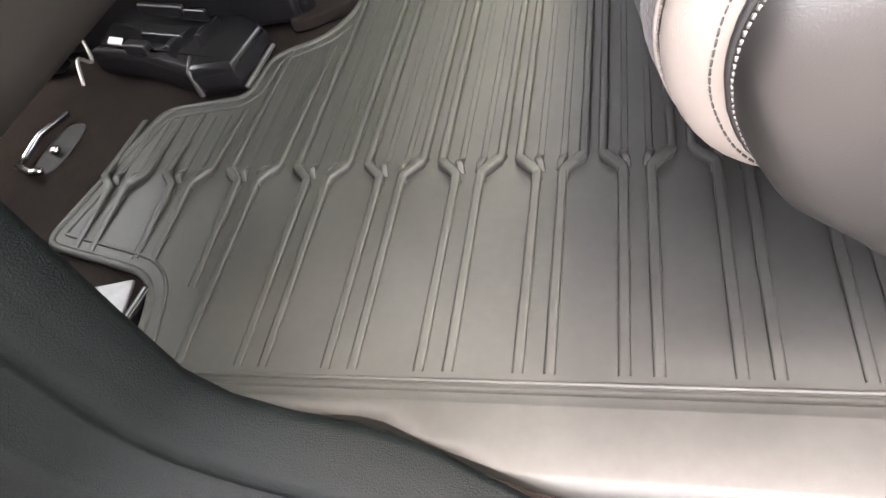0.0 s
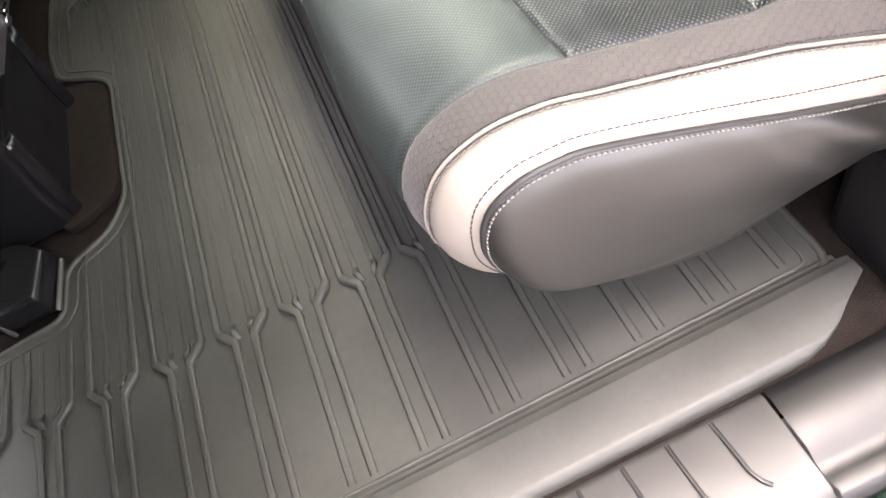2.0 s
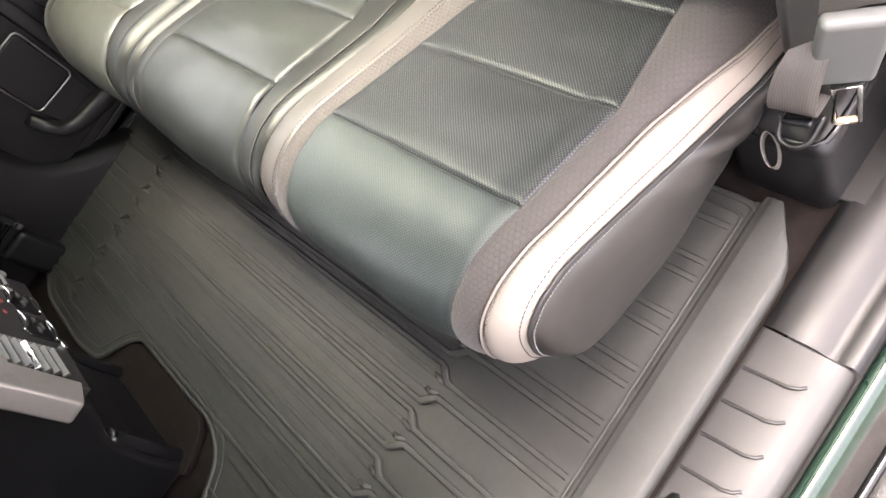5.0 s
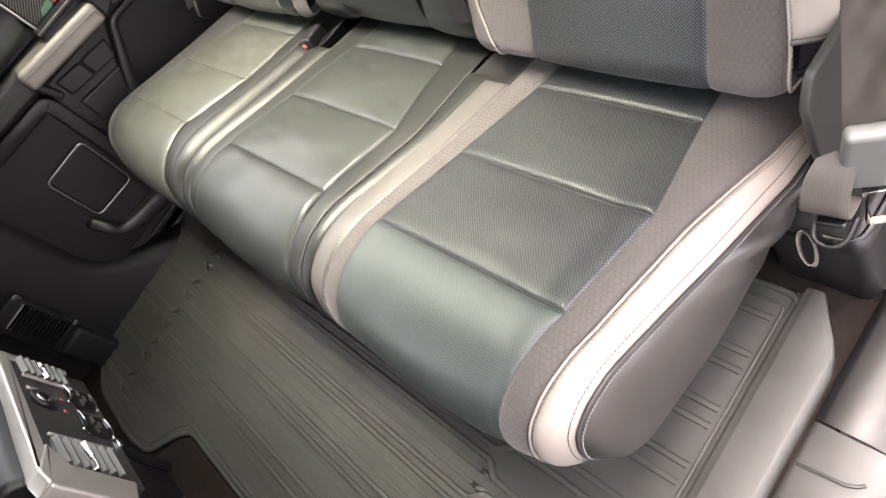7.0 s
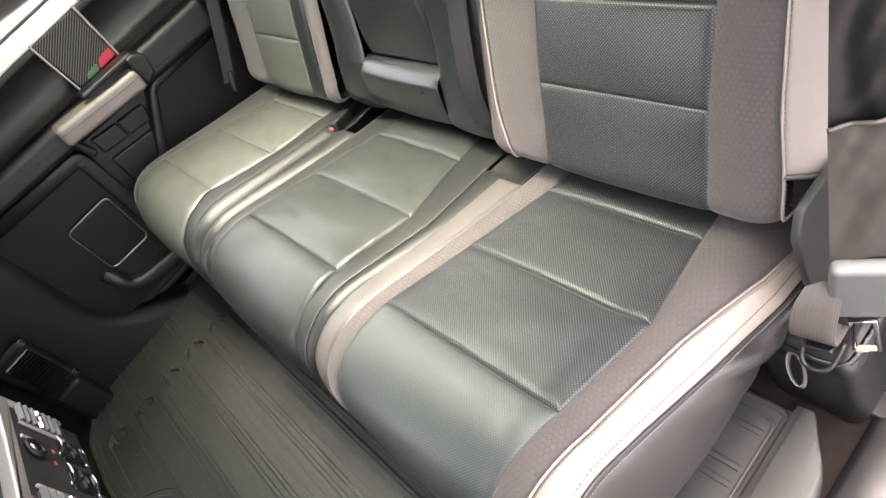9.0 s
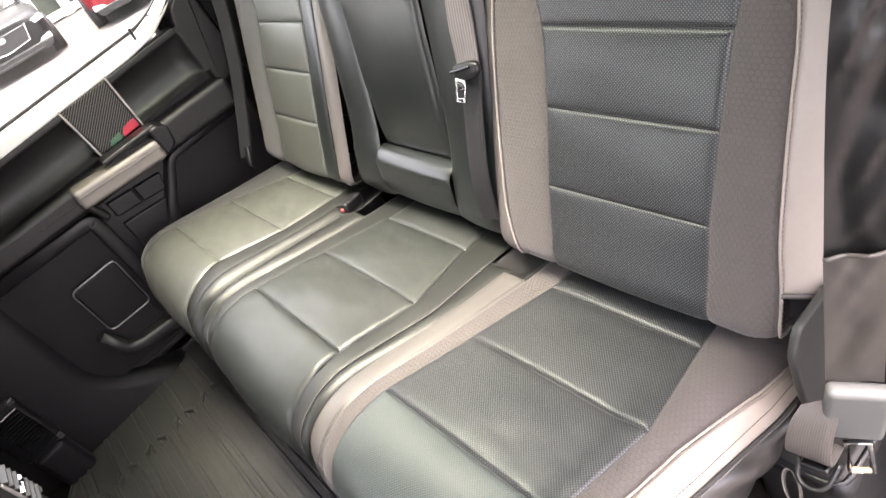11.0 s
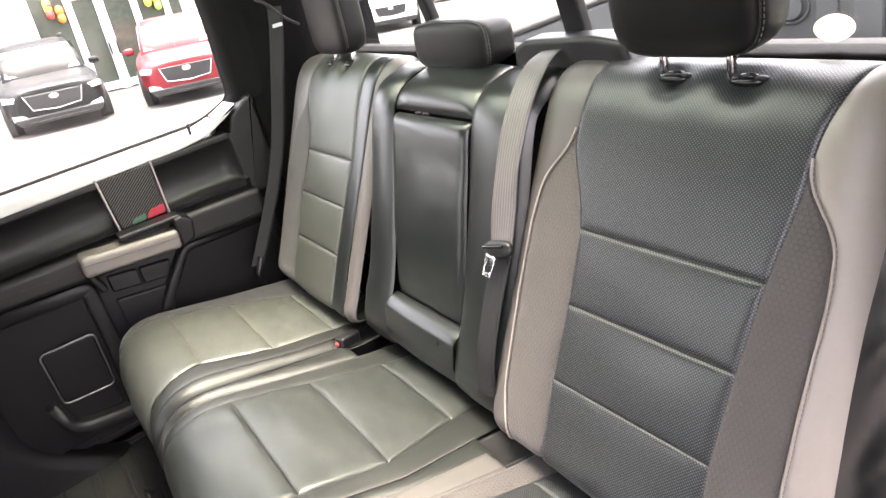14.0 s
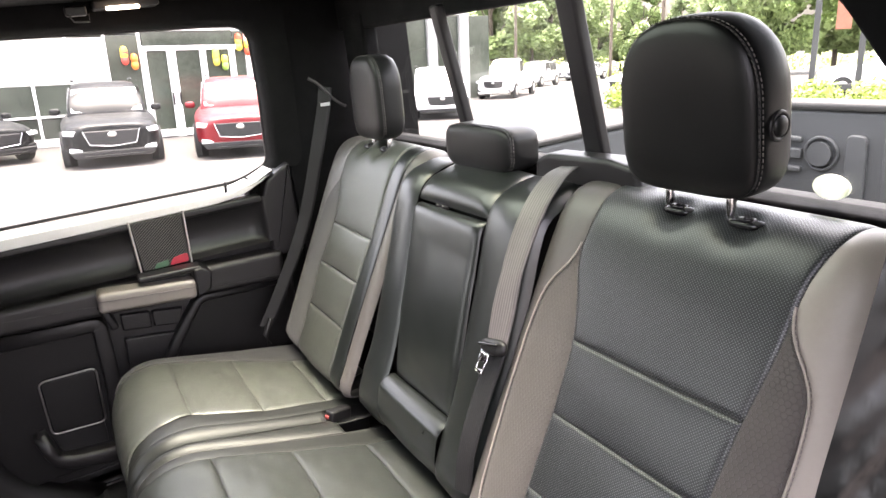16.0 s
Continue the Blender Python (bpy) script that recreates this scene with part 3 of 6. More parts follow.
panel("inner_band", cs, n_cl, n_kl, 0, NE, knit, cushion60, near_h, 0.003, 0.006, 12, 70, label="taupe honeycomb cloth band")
panel("inner_bolster", cs, n_kl, n_ol, 0, NE - 0.13, leather_grey_shaded, cushion60, near_h, 0.004, 0.005, 14, 70, label="grey leather bolster with shade in its colour")
for yf, off, mt in ((n_kr, 0.0008, thread), (n_kl, 0.0006, thread)):
    for side in (-0.005, 0.004):
        g = lambda s, yf=yf, side=side: yf(s) + side  # noqa: E731
        stitches("stitching", seam_points(cs, g, 0.02, NE - 0.02, off - 0.001, 90, near_h), mt if side < 0 else thread_dark, cushion60)
for yf in (n_cr, n_cl):
    cord("seam_cord", seam_points(cs, yf, 0.0, NE, -0.0045, 80, near_h), 0.0016, thread_dark, cushion60)
for s in (N1, N2, N3):
    cord("seam_cord", [cs.at(y, s, near_h(y, s) - 0.0052) for y in np.linspace(n_cr(s), n_cl(s), 30)], 0.0014, piping_black, cushion60)
    stitches("stitching", [cs.at(y, s - 0.005, near_h(y, s) - 0.0012) for y in np.linspace(n_cr(s) + 0.006, n_cl(s) - 0.006, 60)], thread_dark, cushion60)
stitches("stitching", seam_points(cs, lambda s: n_or(s) + 0.006, 0.02, NE - 0.03, 0.0004, 90, near_h), thread_dark, cushion60)
cord("welt", seam_points(cs, n_kr, 0.01, NE - 0.02, 0.0006, 90, near_h), 0.0018, leather_grey, cushion60, "pale leather welt")
# outer side panel with its piping
pipe = seam_points(cs, n_or, 0.0, NE - 0.03, -0.001, 60, near_h)
cord("piping", [(x - 0.0, y - 0.002, z) for x, y, z in pipe], 0.0029, piping_black, cushion60, "black piping")
top_side = np.array(pipe)
low = spline([(0.158, 0.020, 0.245), (0.20, 0.016, 0.195), (0.28, 0.012, 0.135), (0.40, 0.012, 0.115), (0.54, 0.014, 0.15), (0.66, 0.016, 0.22)], 60)[0]
P, uv = [], []
for i in range(60):
    row, ruv = [], []
    for j in range(31):
        f = j / 30
        p = top_side[i] * (1 - f) + low[i] * f
        bulge = -0.030 * math.sin(math.pi * min(1.0, f * 1.05) ** 0.75) ** 0.75 * math.sin(min(1.0, i / 16) * math.pi / 2)
        crease = sum(d * math.exp(-((i - c - lean * f) / w) ** 2) for c, lean, w, d in ((33, 5, 2.6, 0.0030), (39, 7, 1.7, 0.0062), (43, 9, 2.2, -0.0035), (46, 8, 1.8, 0.0060), (50, 6, 1.6, 0.0042), (24, -4, 3.0, 0.0018))) * math.sin(math.pi * min(1.0, f * 1.25)) ** 0.6
        crease += 0.0012 * noise.noise(Vector((i * 0.13, f * 1.6, 5.3))) * min(1.0, f * 6)
        row.append((p[0], p[1] + bulge - 0.004 * (f == 0) + crease, p[2]))
        ruv.append((i * 0.01, f * 0.2))
    P.append(row)
    uv.append(ruv)
part("side_panel", sheet("side_panel", P, uv), leather_side, cushion60, "grained black leather side panel")
for f, mt in ((0.22, thread_dark), (0.30, thread)):
    rows = [[P[i][0][k] * (1 - f) + P[i][1][k] * f for k in range(3)] if f < 1 else [P[i][1][k] * (2 - f) + P[i][2][k] * (f - 1) for k in range(3)] for i in range(2, 56)]
    stitches("stitching", [(x, y - 0.0006, z) for x, y, z in rows], mt, cushion60, 0.0030, 0.0018, 0.0009)
panel("buckle_pocket", cs, half(n_kl, n_ol, -0.02), lambda s: m_or(s) + 0.05, NE - 0.15, NE, cloth_black, cushion60, lambda y, s: -0.004 - 0.022 * max(0.0, math.sin(math.pi * min(1, max(0, (y - 0.43) / 0.1)))) * min(1.0, max(0.0, (s - NE + 0.15) / 0.05)), 0.003, 0.006, 16, 24, label="dark cloth pocket for the belt buckle")
cloth_under = bmesh.new()
rbox((0.50, 0.98, 0.10), (0.42, 0.53, 0.26), 0.02, bm=cloth_under)
part("cushion_base", cloth_under, cloth_black, cushion60, "black underside")


def mid_h(y, s):
    return 0.004 * math.sin(math.pi * min(1, max(0, (y - 0.55) / 0.5)))


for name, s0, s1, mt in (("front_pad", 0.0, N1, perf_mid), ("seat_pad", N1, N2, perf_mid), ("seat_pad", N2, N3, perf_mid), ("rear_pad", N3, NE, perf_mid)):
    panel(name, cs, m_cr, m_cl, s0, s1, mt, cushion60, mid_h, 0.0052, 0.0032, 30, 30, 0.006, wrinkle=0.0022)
panel("middle_bolster", cs, half(m_or, m_cr, 0.42), m_cr, 0, NE, leather_roll, cushion60, lambda y, s: mid_h(y, s) - 0.003, 0.002, 0.005, 8, 60, label="flat black leather edge")
panel("middle_bolster", cs, m_or, half(m_or, m_cr, 0.42), 0, NE - 0.12, leather_roll, cushion60, lambda y, s: mid_h(y, s) - 0.002, 0.004, 0.006, 10, 60, 0.003)
cord("seam_cord", seam_points(cs, half(m_or, m_cr, 0.42), 0.0, NE - 0.12, -0.0035, 80, mid_h), 0.0014, thread_dark, cushion60)
panel("middle_bolster", cs, m_cl, half(m_cl, m_ol, 0.5), 0, NE, leather_roll, cushion60, lambda y, s: mid_h(y, s) - 0.003, 0.002, 0.005, 8, 60, label="flat black leather edge")
stitches("stitching", seam_points(cs, half(m_cl, m_ol, 0.42), 0.05, NE - 0.04, -0.0022, 90, mid_h), thread, cushion60, 0.003, 0.002, 0.0006)
panel("middle_bolster", cs, half(m_cl, m_ol, 0.5), m_ol, 0, NE - 0.14, leather_roll, cushion60, mid_h, 0.006, 0.008, 10, 60, 0.005)
for s in (N1, N2, N3):
    stitches("stitching", [cs.at(y, s - 0.005, mid_h(y, s) - 0.0012) for y in np.linspace(m_cr(s) + 0.006, m_cl(s) - 0.006, 60)], thread_dark, cushion60)
cushion40 = thing("bench_cushion", (0.35, 1.34, 0.1), "single rear bench cushion in perforated black leather beside the far door", "seat cushion", "rear bench cushions")
f_or, f_cr, f_cl, f_ol = line(SKEYS, [1.062, 1.065, 1.065, 1.065, 1.06, 1.06]), line(SKEYS, [1.115, 1.145, 1.193, 1.158, 1.157, 1.155]), line(SKEYS, [1.545, 1.545, 1.54, 1.506, 1.446, 1.43]), line(SKEYS, [1.60, 1.62, 1.63, 1.63, 1.62, 1.61])


def far_h(y, s):
    return -0.03 * max(0.0, (y - 1.56) / 0.07) ** 2 - 0.006 * max(0.0, (1.10 - y) / 0.04) ** 2


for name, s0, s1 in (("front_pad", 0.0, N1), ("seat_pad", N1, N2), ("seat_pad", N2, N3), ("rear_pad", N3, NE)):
    panel(name, cs, f_cr, f_cl, s0, s1, perf_far_lit, cushion40, far_h, 0.0040, 0.0055, 30, 30, 0.006, wrinkle=0.0022)
panel("bolster", cs, half(f_or, f_cr, 0.48), f_cr, 0, NE, leather_roll, cushion40, lambda y, s: far_h(y, s) - 0.003, 0.002, 0.006, 8, 50, label="flat black leather edge")
panel("inner_bolster", cs, f_or, half(f_or, f_cr, 0.48), 0, NE - 0.15, leather_roll, cushion40, far_h, 0.006, 0.008, 12, 50, 0.006)
panel("outer_bolster", cs, f_cl, f_ol, 0, NE, knit_dark, cushion40, far_h, 0.004, 0.006, 10, 50)
for s in (N1, N2, N3):
    stitches("stitching", [cs.at(y, s - 0.005, far_h(y, s) - 0.0012) for y in np.linspace(f_cr(s) + 0.006, f_cl(s) - 0.006, 60)], thread_dark, cushion40)
panel("buckle_pocket", cs, lambda s: 1.028, half(f_or, f_cr, 0.72), NE - 0.17, NE, cloth_black, cushion40, lambda y, s: -0.002 - 0.020 * max(0.0, math.sin(math.pi * min(1, max(0, (y - 1.03) / 0.11)))) * min(1.0, max(0.0, (s - NE + 0.17) / 0.05)), 0.003, 0.006, 16, 24, label="dark cloth pocket for the belt buckle", wrinkle=0.004)
part("cushion_base", rbox((0.50, 0.50, 0.10), (0.42, 1.34, 0.26), 0.02), cloth_black, cushion40, "black underside")

# backs
BACK = [(0.70, 0.372), (0.645, 0.365), (0.605, 0.378), (0.602, 0.405), (0.625, 0.45), (0.70, 0.60), (0.775, 0.75), (0.835, 0.87), (0.867, 0.920), (0.90, 0.943), (0.94, 0.948), (0.975, 0.931), (0.985, 0.893)]
bs = Surf(BACK)
ZK = [0.372, 0.405, 0.45, 0.515, 0.63, 0.737, 0.80, 0.845, 0.89, 0.932]
SK = [bs.s_z(z) for z in ZK]
SK[0], BE = 0.0, bs.length
SK, SB1, SB2, SB3 = SK + [BE], bs.s_z(0.737), bs.s_z(0.629), bs.s_z(0.515)
SKN = bs.s_z(0.845) + 0.028
SCUT = bs.s_z(0.452)


def back_near_h(y, s):
    h = 0.0
    if y < 0.03:
        h -= 0.027 * ((0.03 - y) / 0.06) ** 2
    if y > 0.46:
        h -= 0.011 * ((y - 0.46) / 0.05) ** 2
    for c in (0.275, 0.165):
        if s > SB1:
            h -= 0.017 * math.exp(-((y - c) / 0.026) ** 2 - ((s - bs.s_z(0.937)) / 0.026) ** 2)
    return h


b_cr, b_cl = bend(SK, [0.08, 0.08, 0.08, 0.084, 0.078, 0.068, 0.056, 0.05, 0.049, 0.035, 0.02]), bend(SK, [0.365, 0.368, 0.369, 0.372, 0.368, 0.372, 0.395, 0.419, 0.413, 0.412, 0.42])
b_kr, b_kl = bend(SK, [-0.015, -0.015, -0.013, -0.005, -0.002, -0.002, 0.005, 0.050, 0.049, 0.035, 0.02]), bend(SK, [0.44, 0.45, 0.473, 0.478, 0.483, 0.480, 0.466, 0.419, 0.413, 0.412, 0.42])
b_or, b_ol = line([0, BE], [-0.046, -0.052]), line(SK, [0.49, 0.505, 0.515, 0.515, 0.51, 0.508, 0.505, 0.503, 0.50, 0.50, 0.50])
back_near = thing("rear_seat", (0.8, 0.24, 0.37), "perforated black leather seat back with taupe cloth bands and grey bolsters", "seat", "rear seat backs")
for name, s0, s1 in (("lower_pad", 0.0, SB3), ("back_pad", SB3, SB2), ("back_pad", SB2, SB1), ("upper_pad", SB1, BE)):
    panel(name, bs, b_cr, b_cl, s0, s1, perf_near, back_near, back_near_h, 0.0052, 0.0032, 44, 40, 0.003)
panel("side_band", bs, b_kr, b_cr, 0, SKN, knit, back_near, back_near_h, 0.003, 0.006, 14, 60, label="taupe honeycomb cloth band")
panel("side_band", bs, b_cl, b_kl, 0, SKN, knit, back_near, back_near_h, 0.003, 0.006, 14, 60, label="taupe honeycomb cloth band")
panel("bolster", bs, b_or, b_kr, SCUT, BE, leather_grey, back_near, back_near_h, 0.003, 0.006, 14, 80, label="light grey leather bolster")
panel("bolster", bs, b_kl, b_ol, 0, BE, leather_grey_shaded, back_near, back_near_h, 0.004, 0.006, 12, 80, label="grey leather inner bolster with shade in its colour")
for yf in (b_kr, b_kl):
    sg = -1 if yf is b_kr else 1
    for side, mt in ((0.006, thread_dark), (-0.002, thread)):
        g = lambda s, yf=yf, side=side, sg=sg: yf(s) - sg * side  # noqa: E731
        stitches("stitching", seam_points(bs, g, 0.03, SKN - 0.004, 0.0003, 120, back_near_h), mt, back_near)
for yf in (b_cr, b_cl):
    cord("seam_cord", seam_points(bs, yf, 0.02, BE - 0.04, -0.0042, 120, back_near_h), 0.0015, thread_dark, back_near)
for s in (SB1, SB2, SB3):
    cord("seam_cord", [bs.at(y, s, back_near_h(y, s) - 0.0052) for y in np.linspace(b_cr(s), b_cl(s), 30)], 0.0016, piping_black, back_near)
    stitches("stitching", [bs.at(y, s + 0.005, back_near_h(y, s) - 0.0014) for y in np.linspace(b_cr(s) + 0.006, b_cl(s) - 0.006, 60)], thread_dark, back_near)
for yf in (b_kr, b_kl):
    cord("welt", seam_points(bs, yf, 0.03, SKN, 0.0006, 120, back_near_h), 0.0019, leather_grey, back_near, "pale leather welt")
sidep = [bs.at(b_or(s), s, back_near_h(b_or(s), s)) for s in np.linspace(0, BE, 60)]
hem = [bs.at(y, SCUT - 0.002, back_near_h(y, SCUT) + 0.001) for y in np.linspace(b_or(SCUT), b_kr(SCUT), 10)]
cord("bolster_hem", hem, 0.0034, leather_grey_shaded, back_near, "turned-in lower hem of the bolster")
panel("under_bolster", bs, half(b_or, b_kr, 0.15), half(b_or, b_kr, 0.97), 0, SCUT + 0.01, cloth_black, back_near, lambda y, s: back_near_h(y, s) - 0.016, 0.004, 0.006, 8, 12, label="black cloth under the bolster")
P = [[(x + f * (0.97 - x) * 0.9, y + 0.006 * math.sin(f * 3.1), z - f * 0.01) for f in np.linspace(0, 1, 8)] for x, y, z in sidep]
part("side_panel", sheet("side_panel", P), cloth_black, back_near, "black cloth side of the seat back")
part("back_shell", rbox((0.05, 0.52, 0.50), (0.90, 0.235, 0.64), 0.02, turn=pose(0, 0, 0, 0, 24, 0)), cloth_black, back_near, "black rear shell")


def guide(parent, at):
    """A shiny oval sleeve sunk into the dimple of the seat back, with a raised collar."""
    x, y, z = at
    sl = part("headrest_guide", superbox(0.050, 0.034, 0.014, at, 12, 2.6, 14), plastic_gloss, parent, "black headrest guide sleeve")
    part("collar", tube([(x + 0.010 * math.cos(a), y + 0.011 * math.sin(a), z + 0.007 - 0.002 * math.cos(a)) for a in np.linspace(0, 2 * math.pi, 20, endpoint=False)], 0.0026, 6, closed=True), plastic_gloss, sl)
    part("release_tab", superbox(0.016, 0.012, 0.008, (x - 0.004, y - 0.020, z + 0.005), 12, 3, 8), plastic_black, sl)


for c in (0.275, 0.165):
    guide(back_near, (0.901, c, 0.9335))

MID = [(0.74, 0.362), (0.68, 0.360), (0.642, 0.375), (0.640, 0.41), (0.66, 0.455), (0.712, 0.60), (0.765, 0.75), (0.805, 0.87), (0.838, 0.912), (0.89, 0.930), (0.93, 0.934), (0.97, 0.915), (0.98, 0.885)]
ms = Surf(MID)
MB, MT, ML = ms.s_z(0.487), ms.s_z(0.868), ms.length
back_mid = thing("rear_seat", (0.82, 0.78, 0.37), "black leather middle seat back with a folded centre armrest", "seat", "rear seat backs")
c0, c1, c2, c3 = (line([0, MB, MT, ML], v) for v in ([0.508, 0.508, 0.504, 0.502], [0.645, 0.650, 0.655, 0.66], [0.905, 0.91, 0.935, 0.94], [1.035, 1.035, 1.04, 1.04]))


def mid_back_h(y, s):
    low = math.exp(-max(0.0, s - MB + 0.02) / 0.05) * min(1.0, s / 0.08)
    return 0.014 * low - 0.016 * max(0.0, (0.535 - y) / 0.03) ** 2 - 0.016 * max(0.0, (y - 1.015) / 0.03) ** 2


panel("bolster", ms, c0, c1, 0, ML, leather_black, back_mid, mid_back_h, 0.005, 0.008, 16, 50, 0.008)
panel("bolster", ms, c2, c3, 0, ML, leather_black, back_mid, mid_back_h, 0.005, 0.008, 16, 50, 0.008)
def shelf_h(y, s):
    """The lower pad stands proud of the armrest and rolls over into a shelf under it."""
    over = max(0.0, s - (MB - 0.030)) / 0.030
    under = max(0.0, MB - 0.030 - s) / 0.075
    return 0.024 * math.sqrt(max(0.0, 1 - over * over)) * math.exp(-under * under) - 0.010 * over


panel("lower_pad", ms, half(c1, c2, -0.015), half(c1, c2, 1.02), 0, MB, leather_black, back_mid, shelf_h, 0.002, 0.006, 24, 60, 0.004, "rolled leather lip under the armrest")
# Filler block, added to stop light through the gap behind the cushion.
part("gap_filler", rbox((0.20, 0.52, 0.16), (0.82, 0.78, 0.262), 0.02), cloth_black, back_mid, "black filler block added behind the cushion to stop light")
panel("top_pad", ms, c1, c2, MT + 0.006, ML, leather_black, back_mid, None, 0.01, 0.012, 20, 24, 0.004)
AR = lambda y, s: 0.010 - 0.020 * math.exp(-(s - MB) / 0.10) - 0.012 * math.exp(-(MT - s) / 0.008) - 0.008 * math.exp(-(y - 0.652) / 0.008) - 0.008 * math.exp(-(0.93 - y) / 0.008)  # noqa: E731
panel("armrest", ms, half(c1, c2, 0.012), half(c1, c2, 0.988), MB, MT, leather_black, back_mid, AR, 0.006, 0.006, 30, 40, 0.004, "folded leather centre armrest", 0.0012)
pull = bmesh.new()
for yy in (0.775, 0.80):
    tube([ms.at(yy + 0.004 * math.sin(q * 2), MT + 0.004, 0.010 + 0.012 * math.sin(math.pi * q)) for q in np.linspace(0, 1, 8)], 0.0035, 6, pull)
part("pull_strap", pull, webbing_black, back_mid, "black pull strap")
part("back_shell", rbox((0.05, 0.5, 0.50), (0.90, 0.78, 0.64), 0.02, turn=pose(0, 0, 0, 0, 20, 0)), cloth_black, back_mid, "black rear shell")

back_far = thing("rear_seat", (0.8, 1.31, 0.37), "black leather seat back with grey bolsters beside the far door", "seat", "rear seat backs")
g0, g1, g2, g3 = line(SK, [1.05] * 4 + [1.048, 1.048, 1.045, 1.04, 1.035, 1.03, 1.03]), line(SK, [1.165, 1.165, 1.167, 1.169, 1.163, 1.152, 1.15, 1.15, 1.15, 1.15, 1.15]), bend(SK, [1.42, 1.42, 1.42, 1.42, 1.43, 1.41, 1.42, 1.45, 1.46, 1.45, 1.44]), line([0, BE], [1.60, 1.57])
gk = bend(SK, [1.53, 1.535, 1.54, 1.54, 1.54, 1.53, 1.51, 1.45, 1.46, 1.45, 1.44])


def back_far_h(y, s):
    h = -0.018 * max(0.0, (1.075 - y) / 0.04) ** 2 - 0.03 * max(0.0, (y - 1.53) / 0.06) ** 2
    for c in (1.372, 1.268):
        if s > SB1:
            h -= 0.02 * math.exp(-((y - c) / 0.020) ** 2 - ((s - bs.s_z(0.937)) / 0.022) ** 2)
    return h


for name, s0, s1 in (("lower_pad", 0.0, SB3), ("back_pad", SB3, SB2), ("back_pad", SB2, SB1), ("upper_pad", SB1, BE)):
    panel(name, bs, g1, g2, s0, s1, perf_far_lit, back_far, back_far_h, 0.0052, 0.0032, 30, 30, 0.005)
gm = half(g0, g1, 0.45)
panel("bolster", bs, gm, g1, 0, BE, leather_black, back_far, back_far_h, 0.003, 0.006, 10, 50)
panel("bolster", bs, g0, gm, 0, BE, leather_grey_shaded, back_far, back_far_h, 0.006, 0.006, 10, 50)
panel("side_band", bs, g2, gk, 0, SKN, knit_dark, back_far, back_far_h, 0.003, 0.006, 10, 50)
panel("bolster", bs, gk, g3, 0, BE, leather_grey_shaded, back_far, back_far_h, 0.003, 0.006, 10, 50, label="grey leather bolster with shade in its colour")
for s in (SB1, SB2, SB3):
    stitches("stitching", [bs.at(y, s + 0.005, back_far_h(y, s) - 0.0012) for y in np.linspace(g1(s) + 0.006, g2(s) - 0.006, 60)], thread_dark, back_far)
part("back_shell", rbox((0.05, 0.5, 0.50), (0.90, 1.31, 0.64), 0.02, turn=pose(0, 0, 0, 0, 24, 0)), cloth_black, back_far, "black rear shell")
def ring(w, h, at, x, lean, power, n=80, taper=0.0, crown=0.0):
    """The line round the front of a headrest at depth x."""
    m = Matrix.Translation(at) @ pose(0, 0, 0, 0, lean, 0)
    out = []
    for i in range(n):
        a = 2 * math.pi * i / n
        y, z = math.cos(a), math.sin(a)
        pt = crown if crown and z > 0 else power
        k = (abs(y) ** pt + abs(z) ** pt) ** (-1 / pt)
        q = z * k
        out.append(m @ Vector((x, y * k * w / 2 * (1 + taper * (q if q > 0 else q * 0.3) * abs(q)), q * h / 2)))
    return out


def pillow(w, h, d, at, lean, power, taper=0.0, crown=0.0, n=96):
    """A stuffed cushion: a domed front panel, a deep seam, a full side strip and a rounded back."""
    # each ring: depth from front (-0.5) to back (0.5), size, and how far it is pulled in along the seam
    rings = [(-0.5, 0.0), (-0.499, 0.25), (-0.494, 0.5), (-0.482, 0.70), (-0.458, 0.84), (-0.42, 0.925), (-0.375, 0.968), (-0.34, 0.980), (-0.325, 0.972), (-0.31, 0.982), (-0.27, 0.996), (-0.18, 1.003), (0.0, 1.006), (0.15, 1.0), (0.28, 0.98), (0.38, 0.935), (0.45, 0.85), (0.485, 0.68), (0.5, 0.4), (0.5, 0.0)]
    P = []
    for x, k in rings:
        base = ring(w * max(k, 1e-4), h * max(k, 1e-4), at, x * d, lean, power, n, taper, crown)
        P.append([tuple(p) for p in base] + [tuple(base[0])])
    return sheet("cushion", P)


